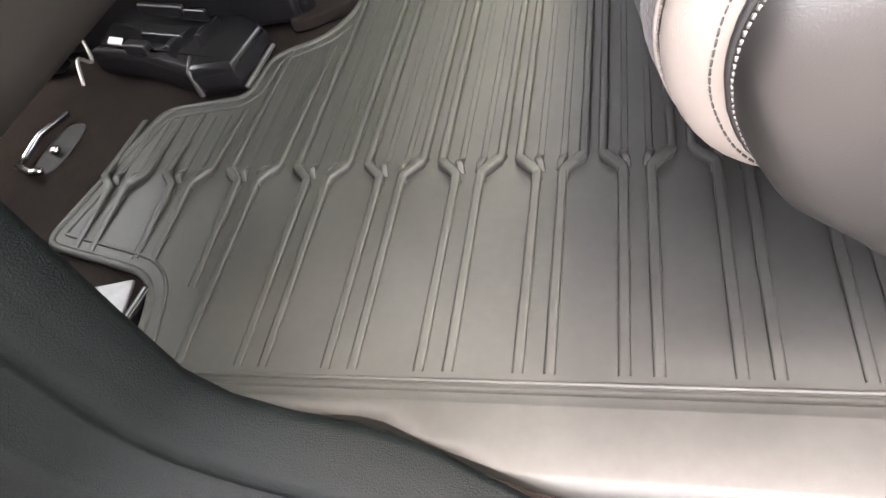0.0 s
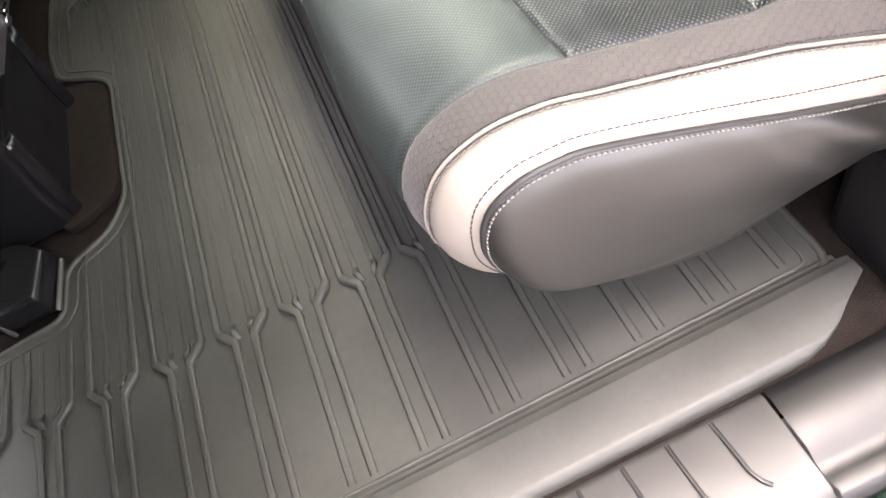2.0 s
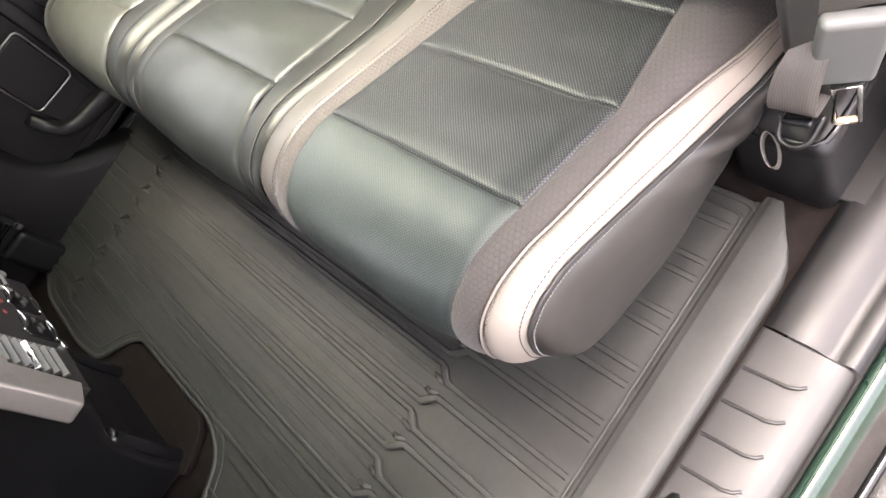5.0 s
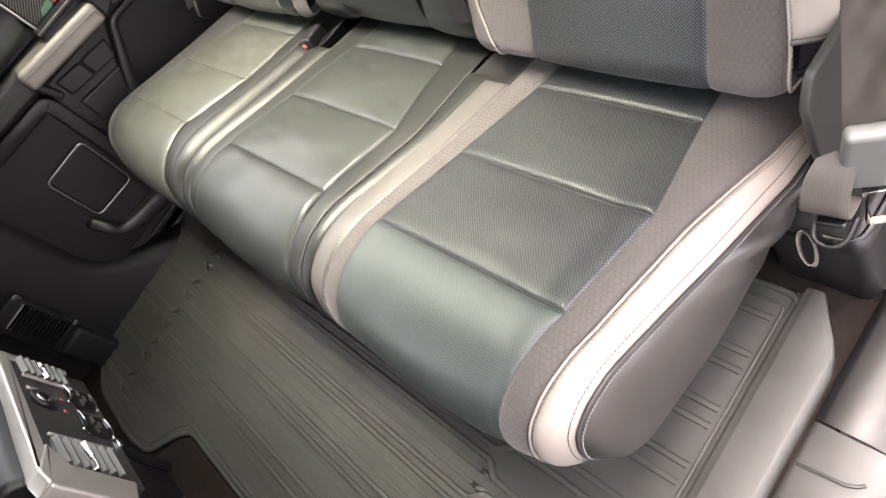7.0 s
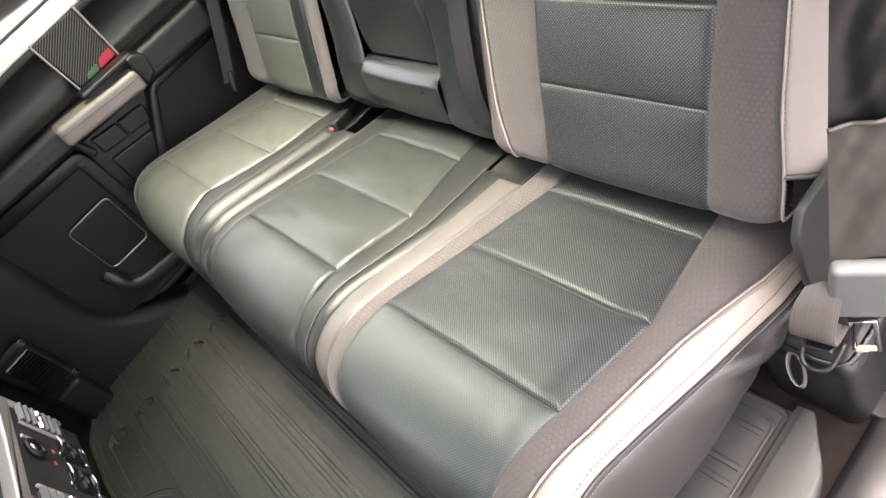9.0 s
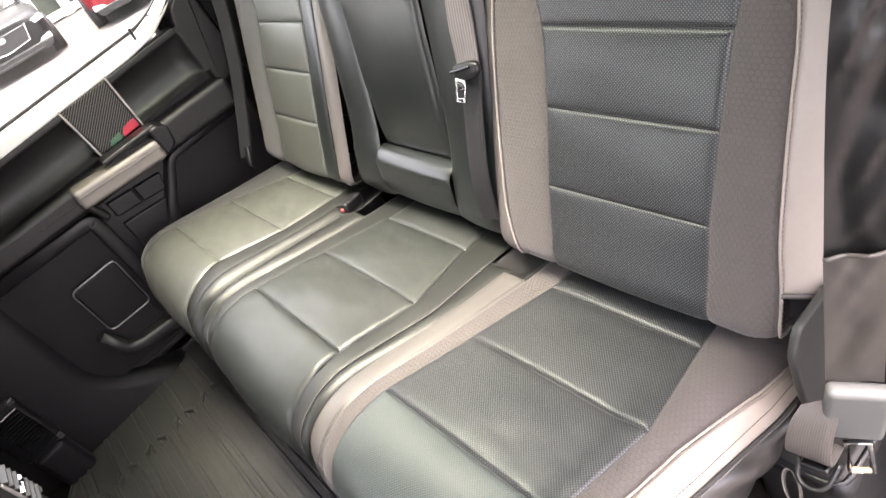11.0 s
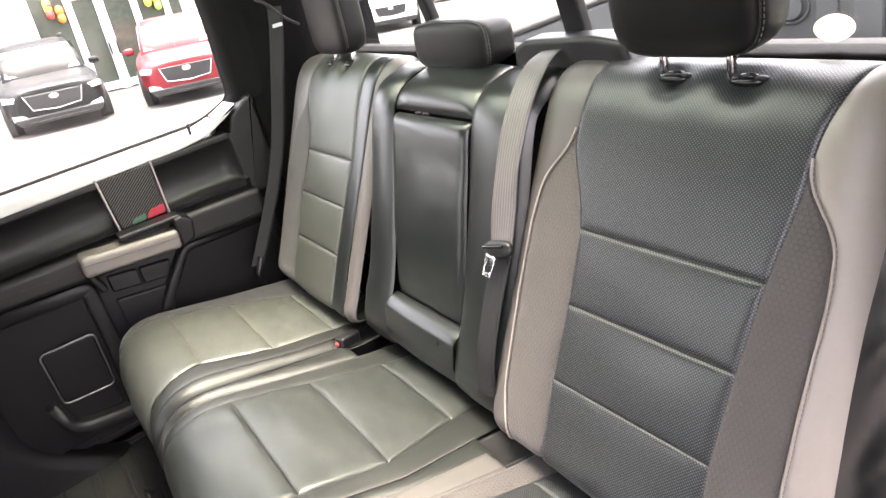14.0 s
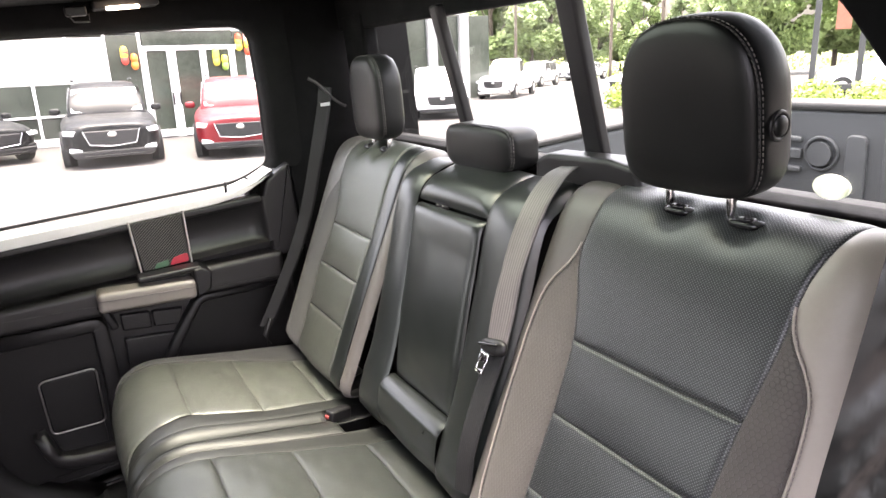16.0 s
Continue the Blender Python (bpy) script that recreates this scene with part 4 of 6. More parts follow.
def headrest(c, label, w=0.25, h=0.205, z=1.092, x=0.915, d=0.10, posts=True, button=True, taper=0.03, lean=2, full=5.2, crown=0.0):
    t = thing("headrest", (x, c, z - h / 2), label, "headrest", "rear headrests")
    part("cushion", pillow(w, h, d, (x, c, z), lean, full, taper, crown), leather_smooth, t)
    pts = ring(w * 0.974, h * 0.974, (x, c, z), -d * 0.325, lean, full, 200, taper, crown)
    part("seam", tube(pts, 0.0013, 6, closed=True), piping_black, t)
    for grow, back, mt in ((0.986, 0.352, thread_dark), (0.993, 0.285, thread)):
        pts = ring(w * grow, h * grow, (x, c, z), -d * back, lean, full, 200, taper, crown)
        loop = [p for p in pts[150:] + pts[:150] if p.z > z - h * 0.44]
        stitches("stitching", loop, mt, t, 0.0045, 0.003, 0.0008)
    if posts:
        for dy in (-0.052, 0.052):
            part("post", tube([(x + 0.002, c + dy, z - h / 2 + 0.02), (x - 0.004, c + dy, z - h / 2 - 0.04)], 0.0070, 12), chrome, t, "chrome post")
    if button:
        lathe = [(0.0195, -0.002), (0.0195, 0.002), (0.018, 0.0035), (0.0150, 0.003), (0.0140, 0.0)]
        P = [[(x + 0.002 + r * math.cos(a), c - w / 2 - v, z - 0.022 + r * math.sin(a)) for a in np.linspace(0, 2 * math.pi, 33)] for r, v in lathe]
        bt = part("release_button", sheet("release_button", P), plastic_black, t, "black ring round the release button")
        part("button_cap", superbox(0.012, 0.026, 0.026, (x + 0.002, c - w / 2 - 0.002, z - 0.022), power=2.2, n=14), plastic_black, bt, "domed black button")
    return t


for c in (1.372, 1.268):
    guide(back_far, (0.901, c, 0.9335))
headrest(0.243, "large black leather headrest raised on chrome posts", 0.226, 0.234, 1.086, 0.905, 0.096, taper=-0.05, lean=-3, crown=2.7)
headrest(1.320, "black leather headrest on chrome posts at the far seat", 0.196, 0.222, z=1.072, d=0.085, button=False, taper=-0.06, crown=3.4)
headrest(0.825, "low black leather middle headrest", 0.252, 0.098, 0.976, 0.945, 0.100, False, False, 0.0, full=4.2)

# ---- cab ----
YD = 1.70


def carbon_material():
    m, t, b = nodes_of("carbon")
    vec = coords(t)
    c = t.nodes.new("ShaderNodeTexWave")
    c.bands_direction = "Z"
    c.inputs["Scale"].default_value = 52.0
    cross = noise_out(t, vec, 420.0, 1.0)
    r = t.nodes.new("ShaderNodeVectorRotate")
    r.inputs["Axis"].default_value = (0, 1, 0)
    r.inputs["Angle"].default_value = radians(38)
    link(t, vec, r.inputs["Vector"])
    link(t, r.outputs[0], c.inputs["Vector"])
    fac = math_node(t, "ADD", math_node(t, "MULTIPLY", c.outputs["Fac"], 0.85), math_node(t, "MULTIPLY", cross, 0.2))
    link(t, mix_colour(t, ramp(t, fac, 0.45, 0.85), (0.004, 0.004, 0.004), (0.090, 0.086, 0.080)), b.inputs["Base Color"])
    b.inputs["Roughness"].default_value = 0.45
    b.inputs["Specular IOR Level"].default_value = 0.25
    b.inputs["Coat Weight"].default_value = 0.05
    b.inputs["Coat Roughness"].default_value = 0.08
    return m


carbon = carbon_material()


def band(points, widths, front, back, r=0.008, corner=0.02):
    """A raised border on the door: a rounded section drawn along a line in x and z, standing out to y = front."""
    line_pts = [(p[0], p[1], w) for p, w in zip(points, widths)]
    path = [line_pts[0]]
    for a, b, c in zip(line_pts, line_pts[1:], line_pts[2:]):
        a, b, c = Vector(a), Vector(b), Vector(c)
        k0, k1 = min(corner, 0.4 * (a - b).length), min(corner, 0.4 * (c - b).length)
        p0, p1 = b + (a - b).normalized() * k0, b + (c - b).normalized() * k1
        path += [tuple(p0 * (1 - f) ** 2 + b * 2 * f * (1 - f) + p1 * f * f) for f in (0, 0.25, 0.5, 0.75, 1)]
    path.append(line_pts[-1])
    P = []
    for i, (x, z, w) in enumerate(path):
        a, b = path[max(i - 1, 0)], path[min(i + 1, len(path) - 1)]
        t = Vector((b[0] - a[0], b[1] - a[1])).normalized()
        n = Vector((-t.y, t.x))
        h = w / 2
        sect = [(-h, back), (-h, front + r), (-h + r * 0.3, front + r * 0.3), (-h + r, front), (h - r, front), (h - r * 0.3, front + r * 0.3), (h, front + r), (h, back)]
        P.append([(x + n.x * o, y, z + n.y * o) for o, y in sect])
    P = [[(sum(q[0] for q in P[0]) / 8, q[1], sum(q[2] for q in P[0]) / 8) for q in P[0]]] + P + [[(sum(q[0] for q in P[-1]) / 8, q[1], sum(q[2] for q in P[-1]) / 8) for q in P[-1]]]
    return sheet("border", P)


# far door: slab with the window opening, then its raised trim
door = thing("door_1", (0.25, YD + 0.05, 0.05), "black rear passenger door with carbon-look trim and a grab handle", "door", kind="structure")
lower = rounded([(-0.36, 0.06), (0.66, 0.06), (0.70, 0.45), (0.72, 0.79), (-0.36, 0.79)], 0.02)
part("door_panel", prism(lower, "y", YD + 0.02, YD + 0.12, 0.008), door_black, door)
part("window_ledge", prism(rounded([(-0.36, 0.834), (0.55, 0.830), (0.63, 0.850), (0.672, 0.868), (0.690, 0.876), (0.688, 0.868), (0.655, 0.846), (0.585, 0.815), (0.50, 0.804), (-0.36, 0.797)], 0.010), "y", YD - 0.03, YD + 0.084, 0.006, 3), ledge_grey_lit, door, "grey window ledge, daylight put into its pale colour")
part("rear_upper_trim", prism(rounded([(0.648, 0.60), (0.745, 0.60), (0.745, 0.888), (0.715, 0.874), (0.665, 0.842), (0.648, 0.80)], 0.008), "y", YD - 0.028, YD + 0.05, 0.008, 3), door_black, door, "black rear corner of the door trim")
part("under_ledge", rbox((1.0, 0.055, 0.024), (0.14, YD - 0.002, 0.793), 0.008, 3), door_black, door, "soft black roll under the window ledge")


def pad_dip(x):
    """How far the upper pad is hollowed at x: it closes in a rounded end before the rear edge of the door."""
    return math.sqrt(max(0.0, 1 - max(0.0, (x - 0.585) / 0.055) ** 2))


P = [[(x, YD - 0.030 + (0.055 - d) * (pad_dip(x) if 0 < k < 6 else 1.0 if k else 0.0), z) for k, (z, d) in enumerate(((0.80, 0.055), (0.785, 0.035), (0.75, 0.012), (0.71, 0.006), (0.672, 0.012), (0.66, 0.03), (0.655, 0.055)))] for x in [-0.36, -0.1, 0.2, 0.4] + list(np.linspace(0.55, 0.66, 24))]
part("upper_pad", sheet("upper_pad", P), door_black, door, "concave soft upper pad")
part("armrest_ledge", prism(rounded([(-0.36, 0.592), (0.66, 0.527), (0.668, 0.622), (-0.36, 0.662)], 0.02), "y", YD - 0.055, YD + 0.03, 0.018, 4), door_black, door, "soft black armrest ledge")
part("inlay_mark", prism(rounded([(0.335, 0.657), (0.390, 0.657), (0.391, 0.683), (0.350, 0.679)], 0.008), "y", YD - 0.0352, YD - 0.030, 0.0005), surface("mark_red", (0.42, 0.03, 0.05), 0.3), door, "small red mark at the foot of the inlay")
part("inlay_mark", prism(rounded([(0.292, 0.657), (0.332, 0.657), (0.336, 0.676), (0.300, 0.672)], 0.006), "y", YD - 0.0352, YD - 0.030, 0.0005), surface("mark_green", (0.05, 0.12, 0.07), 0.3), door, "small dull green mark at the foot of the inlay")
part("carbon_trim", prism(rounded([(0.262, 0.655), (0.392, 0.655), (0.400, 0.803), (0.256, 0.803)], 0.006), "y", YD - 0.034, YD + 0.02, 0.004), carbon, door, "woven carbon-look inlay")
for pts in (((0.253, 0.65), (0.251, 0.808), (0.257, 0.808), (0.259, 0.65)), ((0.393, 0.65), (0.401, 0.808), (0.407, 0.808), (0.399, 0.65))):
    part("trim_bar", prism(list(pts), "y", YD - 0.040, YD + 0.0, 0.002), satin, door, "satin metal trim bar")
part("grab_handle", rbox((0.262, 0.084, 0.058), (0.255, YD - 0.072, 0.603), 0.014, 4, pose(0, 0, 0, 0, 6.0, 0)), plastic_taupe, door, "taupe grab handle")
part("handle_seam", tube([(0.128, YD - 0.1145, 0.624), (0.25, YD - 0.1155, 0.611), (0.382, YD - 0.1145, 0.597)], 0.0012, 6), leather_grey_shaded, door, "moulded seam along the handle")
part("handle_bracket", prism(rounded([(0.379, 0.560), (0.424, 0.576), (0.437, 0.627), (0.410, 0.650), (0.386, 0.648)], 0.008), "y", YD - 0.112, YD - 0.03, 0.008, 3), plastic_black, door, "black end bracket of the handle")
part("handle_bracket", rbox((0.17, 0.060, 0.014), (0.325, YD - 0.078, 0.651), 0.005, 3, pose(0, 0, 0, 0, 2, 0)), plastic_black, door, "black lip over the handle")
part("handle_bracket", rbox((0.022, 0.05, 0.085), (0.140, YD - 0.045, 0.560), 0.008, 3, pose(0, 0, 0, 0, -16, 0)), plastic_black, door, "black foot of the handle")
part("speaker_panel", band([(-0.30, 0.560), (0.113, 0.534), (0.106, 0.345), (0.078, 0.12)], [0.046, 0.044, 0.044, 0.042], YD - 0.026, YD + 0.02), door_black, door, "raised border of the speaker panel")
part("speaker_inset", prism(rounded([(-0.30, 0.10), (0.090, 0.10), (0.100, 0.53), (-0.30, 0.555)], 0.012), "y", YD - 0.007, YD + 0.03, 0.005, 3), door_inset, door, "darker inset of the speaker panel")
fr = rounded([(-0.080, 0.247), (0.060, 0.238), (0.073, 0.410), (-0.075, 0.414)], 0.020, 8)
part("speaker_frame", tube([(x, YD - 0.024, z) for x, z in fr], 0.0026, 8, closed=True), frame_satin, door, "satin metal speaker surround")
part("speaker_grille", prism(inner(fr, 0.003), "y", YD - 0.025, YD + 0.0, 0.005, 3), door_inset, door, "black speaker grille")
part("pocket_lip", band([(-0.112, 0.262), (-0.092, 0.176), (-0.055, 0.152), (0.052, 0.130), (0.15, 0.146)], [0.034, 0.036, 0.042, 0.052, 0.050], YD - 0.048, YD + 0.01, 0.010), door_black, door, "broad lip of the door pocket")
# Flat dark plate painted in for the shade of the door pocket.
part("pocket_shadow", prism(rounded([(-0.085, 0.245), (0.055, 0.236), (0.050, 0.165), (-0.070, 0.178)], 0.008), "y", YD - 0.010, YD + 0.01, 0.003), plastic_black, door, "dark plate standing in for shade in the door pocket")
for pts in (((0.168, 0.484), (0.250, 0.471), (0.252, 0.522), (0.170, 0.536)), ((0.254, 0.4705), (0.326, 0.458), (0.345, 0.508), (0.256, 0.5215)), ((0.160, 0.330), (0.248, 0.330), (0.322, 0.436), (0.165, 0.460))):
    part("lower_trim_panel", prism(rounded(list(pts), 0.008), "y", YD + 0.002, YD + 0.04, 0.006), door_black, door)
rt = part("rear_trim_panel", band([(0.672, 0.515), (0.396, 0.528), (0.300, 0.408), (0.232, 0.290)], [0.024, 0.026, 0.030, 0.038], YD - 0.026, YD + 0.02), door_black, door, "raised border of the rear trim panel")
part("inset_panel", prism(rounded([(0.262, 0.290), (0.672, 0.290), (0.672, 0.512), (0.410, 0.522), (0.31, 0.400)], 0.010), "y", YD - 0.006, YD + 0.03, 0.004, 2), door_inset, rt, "darker inset panel")
# Raised dark plate; the pull recess's shade is put into its colour.
part("recess_shade", prism(rounded([(0.245, 0.612), (0.41, 0.605), (0.41, 0.652), (0.245, 0.656)], 0.01), "y", YD - 0.062, YD - 0.03, 0.006), plastic_gloss, door, "dark plate standing in for shade in the pull recess")
part("lock_pin", tube([(0.542, YD - 0.005, 0.828), (0.546, YD - 0.005, 0.862)], 0.0045, 8), plastic_black, door, "black lock pin")
fr_top = [(-0.36, 0.84), (0.60, 0.84), (0.708, 0.880), (0.722, 1.10), (0.724, 1.305), (0.60, 1.314), (-0.36, 1.345)]
seal = part("window_seal", tube([(x, YD + 0.085, z) for x, z in rounded(fr_top, [0.01, 0.05, 0.03, 0.05, 0.065, 0.03, 0.01])], 0.0055, 8, closed=True), plastic_black, door, "black rubber window seal")
edge = [p for p in rounded(fr_top, [0.01, 0.05, 0.03, 0.05, 0.065, 0.03, 0.01], 8) if p[1] > 0.87]
wide = [(0.30 + (x - 0.30) * 1.18 + 0.02 * max(0.0, min(1.0, (x - 0.5) / 0.2)), 0.90 + (z - 0.90) * 1.20) for x, z in edge]
part("window_frame", sheet("window_frame", [[(e_[0], YD + 0.10, e_[1]), (e_[0], YD + 0.035, e_[1]), (e_[0] * 0.8 + o_[0] * 0.2, YD + 0.012, e_[1] * 0.8 + o_[1] * 0.2), (o_[0], YD + 0.004, o_[1])] for e_, o_ in zip(edge, wide)]), headliner_black, door, "black window surround")
glass = part("pane", rbox((1.15, 0.004, 0.54), (0.19, YD + 0.095, 1.09), 0), pane_glass, door, smooth=False)
glass.visible_shadow = False

wall = lambda name, size, at, mt, label: tagged(part(name, rbox(size, at, 0.006), mt), label, "wall", kind="structure")  # noqa: E731
# side of the cab on the far side: strip above the window, front and rear of the door
wall("wall_far_front", (1.25, 0.10, 0.86), (-1.02, YD + 0.09, 0.40), plastic_black, "black front door side below its window")
wall("pillar_far", (0.13, 0.10, 0.60), (-0.43, YD + 0.07, 1.12), plastic_black, "black pillar between the far doors")
# Unseen windowless wall, added to keep light out at the near front.
wall("wall_near_front", (1.30, 0.06, 1.46), (-1.20, -0.15, 0.68), headliner_black, "black full-height wall at the near front door, unseen, blocks light")
wall("dashboard", (0.30, 1.95, 0.75), (-1.72, 0.82, 0.40), plastic_black, "black dashboard wall at the front")
shield = part("windscreen", sheet("windscreen", [[(-1.78 + 0.62 * f, y, 0.80 + 0.60 * f) for f in (0, 1)] for y in (-0.1, 1.75)]), windscreen_glass)
shield.visible_shadow = False
tagged(shield, "green-tinted windscreen", "window", kind="structure")
wall("wall_far_rear", (0.48, 0.10, 1.50), (1.00, YD + 0.064, 0.68), headliner_black, "black cloth rear quarter trim")
wall("wall_far_quarter", (0.14, 0.09, 0.88), (0.69, YD + 0.075, 0.41), headliner_black, "black cloth trim behind the far seat")
wall("wall_far_top", (1.30, 0.10, 0.12), (0.24, YD + 0.09, 1.412), headliner_black, "black roof rail trim")
wall("wall_far_sill", (1.25, 0.14, 0.10), (0.15, YD + 0.12, 0.0), plastic_black, "black lower door frame")
# Unseen roof opening, added to let light down onto the seats.
roof_bm = bmesh.new()
for x0, x1, y0, y1 in ((-1.16, 0.27, -0.21, 1.80), (0.78, 1.10, -0.21, 1.80), (0.27, 0.78, -0.21, 0.30), (0.27, 0.78, 1.50, 1.80)):
    rbox((x1 - x0, y1 - y0, 0.05), ((x0 + x1) / 2, (y0 + y1) / 2, 1.425), 0.004, 1, bm=roof_bm)
tagged(part("ceiling", roof_bm, headliner_black), "black cloth headliner with an unseen opening added for light", "ceiling", kind="structure")
rp = part("roof_light_pane", rbox((0.55, 1.24, 0.005), (0.525, 0.90, 1.44), 0), shield_glass, smooth=False)
rp.visible_shadow = False
tagged(rp, "green-tinted pane over the unseen roof opening added for light", "window", kind="structure")
GX = 0.985
RW = thing("window_1", (GX, 0.8, 0.95), "rear cab window with a sliding middle pane", "window", kind="structure")
part("wall_below", rbox((0.05, 1.9, 0.98), (GX + 0.05, 0.82, 0.452), 0.004), cloth_black, RW, "black cloth back wall")
part("frame_top", rbox((0.05, 1.9, 0.16), (GX + 0.035, 0.82, 1.335), 0.01), headliner_black, RW)
part("frame_bottom", rbox((0.05, 1.7, 0.024), (GX + 0.02, 0.80, 0.932), 0.006), headliner_black, RW)
part("frame_corner", prism(rounded([(-0.10, 0.98), (0.0, 1.047), (0.053, 1.12), (0.109, 1.197), (0.17, 1.25), (0.30, 1.275), (0.30, 1.38), (-0.10, 1.38)], 0.02), "x", GX - 0.004, GX + 0.064, 0.006), headliner_black, RW, "black rounded window corner")
for y, w in ((-0.04, 0.10), (1.60, 0.16)):
    part("frame_side", rbox((0.05, w, 0.40), (GX + 0.03, y, 1.10), 0.012), headliner_black, RW)
for y, w in ((0.535, 0.048), (0.968, 0.034)):
    part("divider", rbox((0.024, w, 0.36), (GX - 0.022, y, 1.10), 0.006, turn=pose(0, 0, 0, 0, -11, 0)), plastic_black, RW)
rg = part("pane", rbox((0.004, 1.62, 0.34), (GX + 0.02, 0.77, 1.10), 0), pane_glass, RW, smooth=False)
rg.visible_shadow = False
box_ = thing("belt_housing", (0.98, 0.55, 0.94), "black plastic belt housing behind the seat back", "housing")
part("cover", prism(rounded([(0.365, 0.925), (0.65, 0.925), (0.645, 0.966), (0.61, 0.982), (0.45, 0.986), (0.39, 0.978)], 0.008), "x", 0.925, 0.978, 0.01, 3), plastic_black, box_)

# the unseen near rear door, swung open before the camera's place to block light
near_door = thing("door_2", (-0.40, -0.30, 0.0), "black inner side of the open near rear door, unseen, blocks light", "door", kind="structure")
SWING = Matrix.Translation((-0.40, -0.27, 0.0)) @ pose(0, 0, 0, 0, 0, -104)
for name_, outline, lo_, hi_, mt_ in (("door_panel", [(0.0, -0.05), (0.98, 0.0), (1.05, 0.45), (1.08, 0.80), (0.0, 0.80)], -0.06, 0.06, door_black), ("frame_rail", [(0.0, 1.32), (0.98, 1.30), (0.99, 1.35), (0.0, 1.37)], -0.03, 0.03, headliner_black), ("frame_rail", [(0.98, 0.80), (1.06, 0.80), (1.0, 1.33), (0.94, 1.31)], -0.03, 0.03, headliner_black), ("armrest_ledge", [(0.05, 0.58), (0.95, 0.53), (0.95, 0.62), (0.05, 0.66)], 0.05, 0.12, door_black)):
    bm_ = prism(rounded(outline, 0.02), "y", lo_, hi_, 0.01)
    bmesh.ops.transform(bm_, matrix=SWING, verts=bm_.verts)
    part(name_, bm_, mt_, near_door)
bm_ = prism([(0.02, 0.79), (0.99, 0.79), (0.96, 1.33), (0.02, 1.34)], "y", -0.002, 0.002)
bmesh.ops.transform(bm_, matrix=SWING, verts=bm_.verts)
part("pane", bm_, pane_glass, near_door, smooth=False).visible_shadow = False

# ---- outside ----
OUT = Matrix.Translation((0.15, -0.37, -0.55)) @ Vector((0, 0, 1)).rotation_difference(UP).to_matrix().to_4x4()
asphalt = surface("asphalt", (0.075, 0.069, 0.064), 0.85, grain=0.6, grain_scale=60, stains=0.15, stain_scale=0.5, depth=0.004)
g = bmesh.new()
bmesh.ops.create_grid(g, x_segments=8, y_segments=8, size=600)
bmesh.ops.transform(g, matrix=OUT, verts=g.verts)
tagged(part("ground", g, asphalt), "pale sunlit asphalt car park", "ground", kind="structure")


def placed(bearing, dist, turn=0.0, z=0.0):
    """A pose on the car park: bearing in degrees from the truck's side, distance from the door."""
    a = radians(bearing)
    return OUT @ Matrix.Translation((dist * math.sin(a), dist * math.cos(a), z)) @ pose(0, 0, 0, 0, 0, turn)


def hull(sections, n=24):
    """A body through rounded cross-sections: (x, half width, bottom, top, roundness)."""
    bm = bmesh.new()
    rings = []
    for x, w, z0, z1, p in sections:
        r = []
        for i in range(n):
            a = 2 * math.pi * (i + 0.5) / n
            c, s = math.cos(a), math.sin(a)
            k = (abs(c) ** p + abs(s) ** p) ** (-1 / p)
            r.append(bm.verts.new((x, c * k * w, (z0 + z1) / 2 + s * k * (z1 - z0) / 2)))
        rings.append(r)
    for a, b in zip(rings, rings[1:]):
        for i in range(n):
            bm.faces.new((a[i], a[(i + 1) % n], b[(i + 1) % n], b[i]))
    bm.faces.new(rings[0])
    bm.faces.new(rings[-1][::-1])
    return bm


glass_dark = surface("glass_dark", (0.02, 0.025, 0.025), 0.06, stains=0.1)
# Windscreen glass with the pale sky reflection put into its colour.
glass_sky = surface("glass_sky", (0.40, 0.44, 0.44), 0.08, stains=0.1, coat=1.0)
tyre_rubber = surface("tyre_rubber", (0.02, 0.02, 0.02), 0.8, stains=0.2)
lamp_clear = surface("lamp_clear", (0.75, 0.78, 0.80), 0.1, stains=0.05, coat=1.0)
grille_black = surface("grille_black", (0.012, 0.012, 0.013), 0.35, stains=0.2)


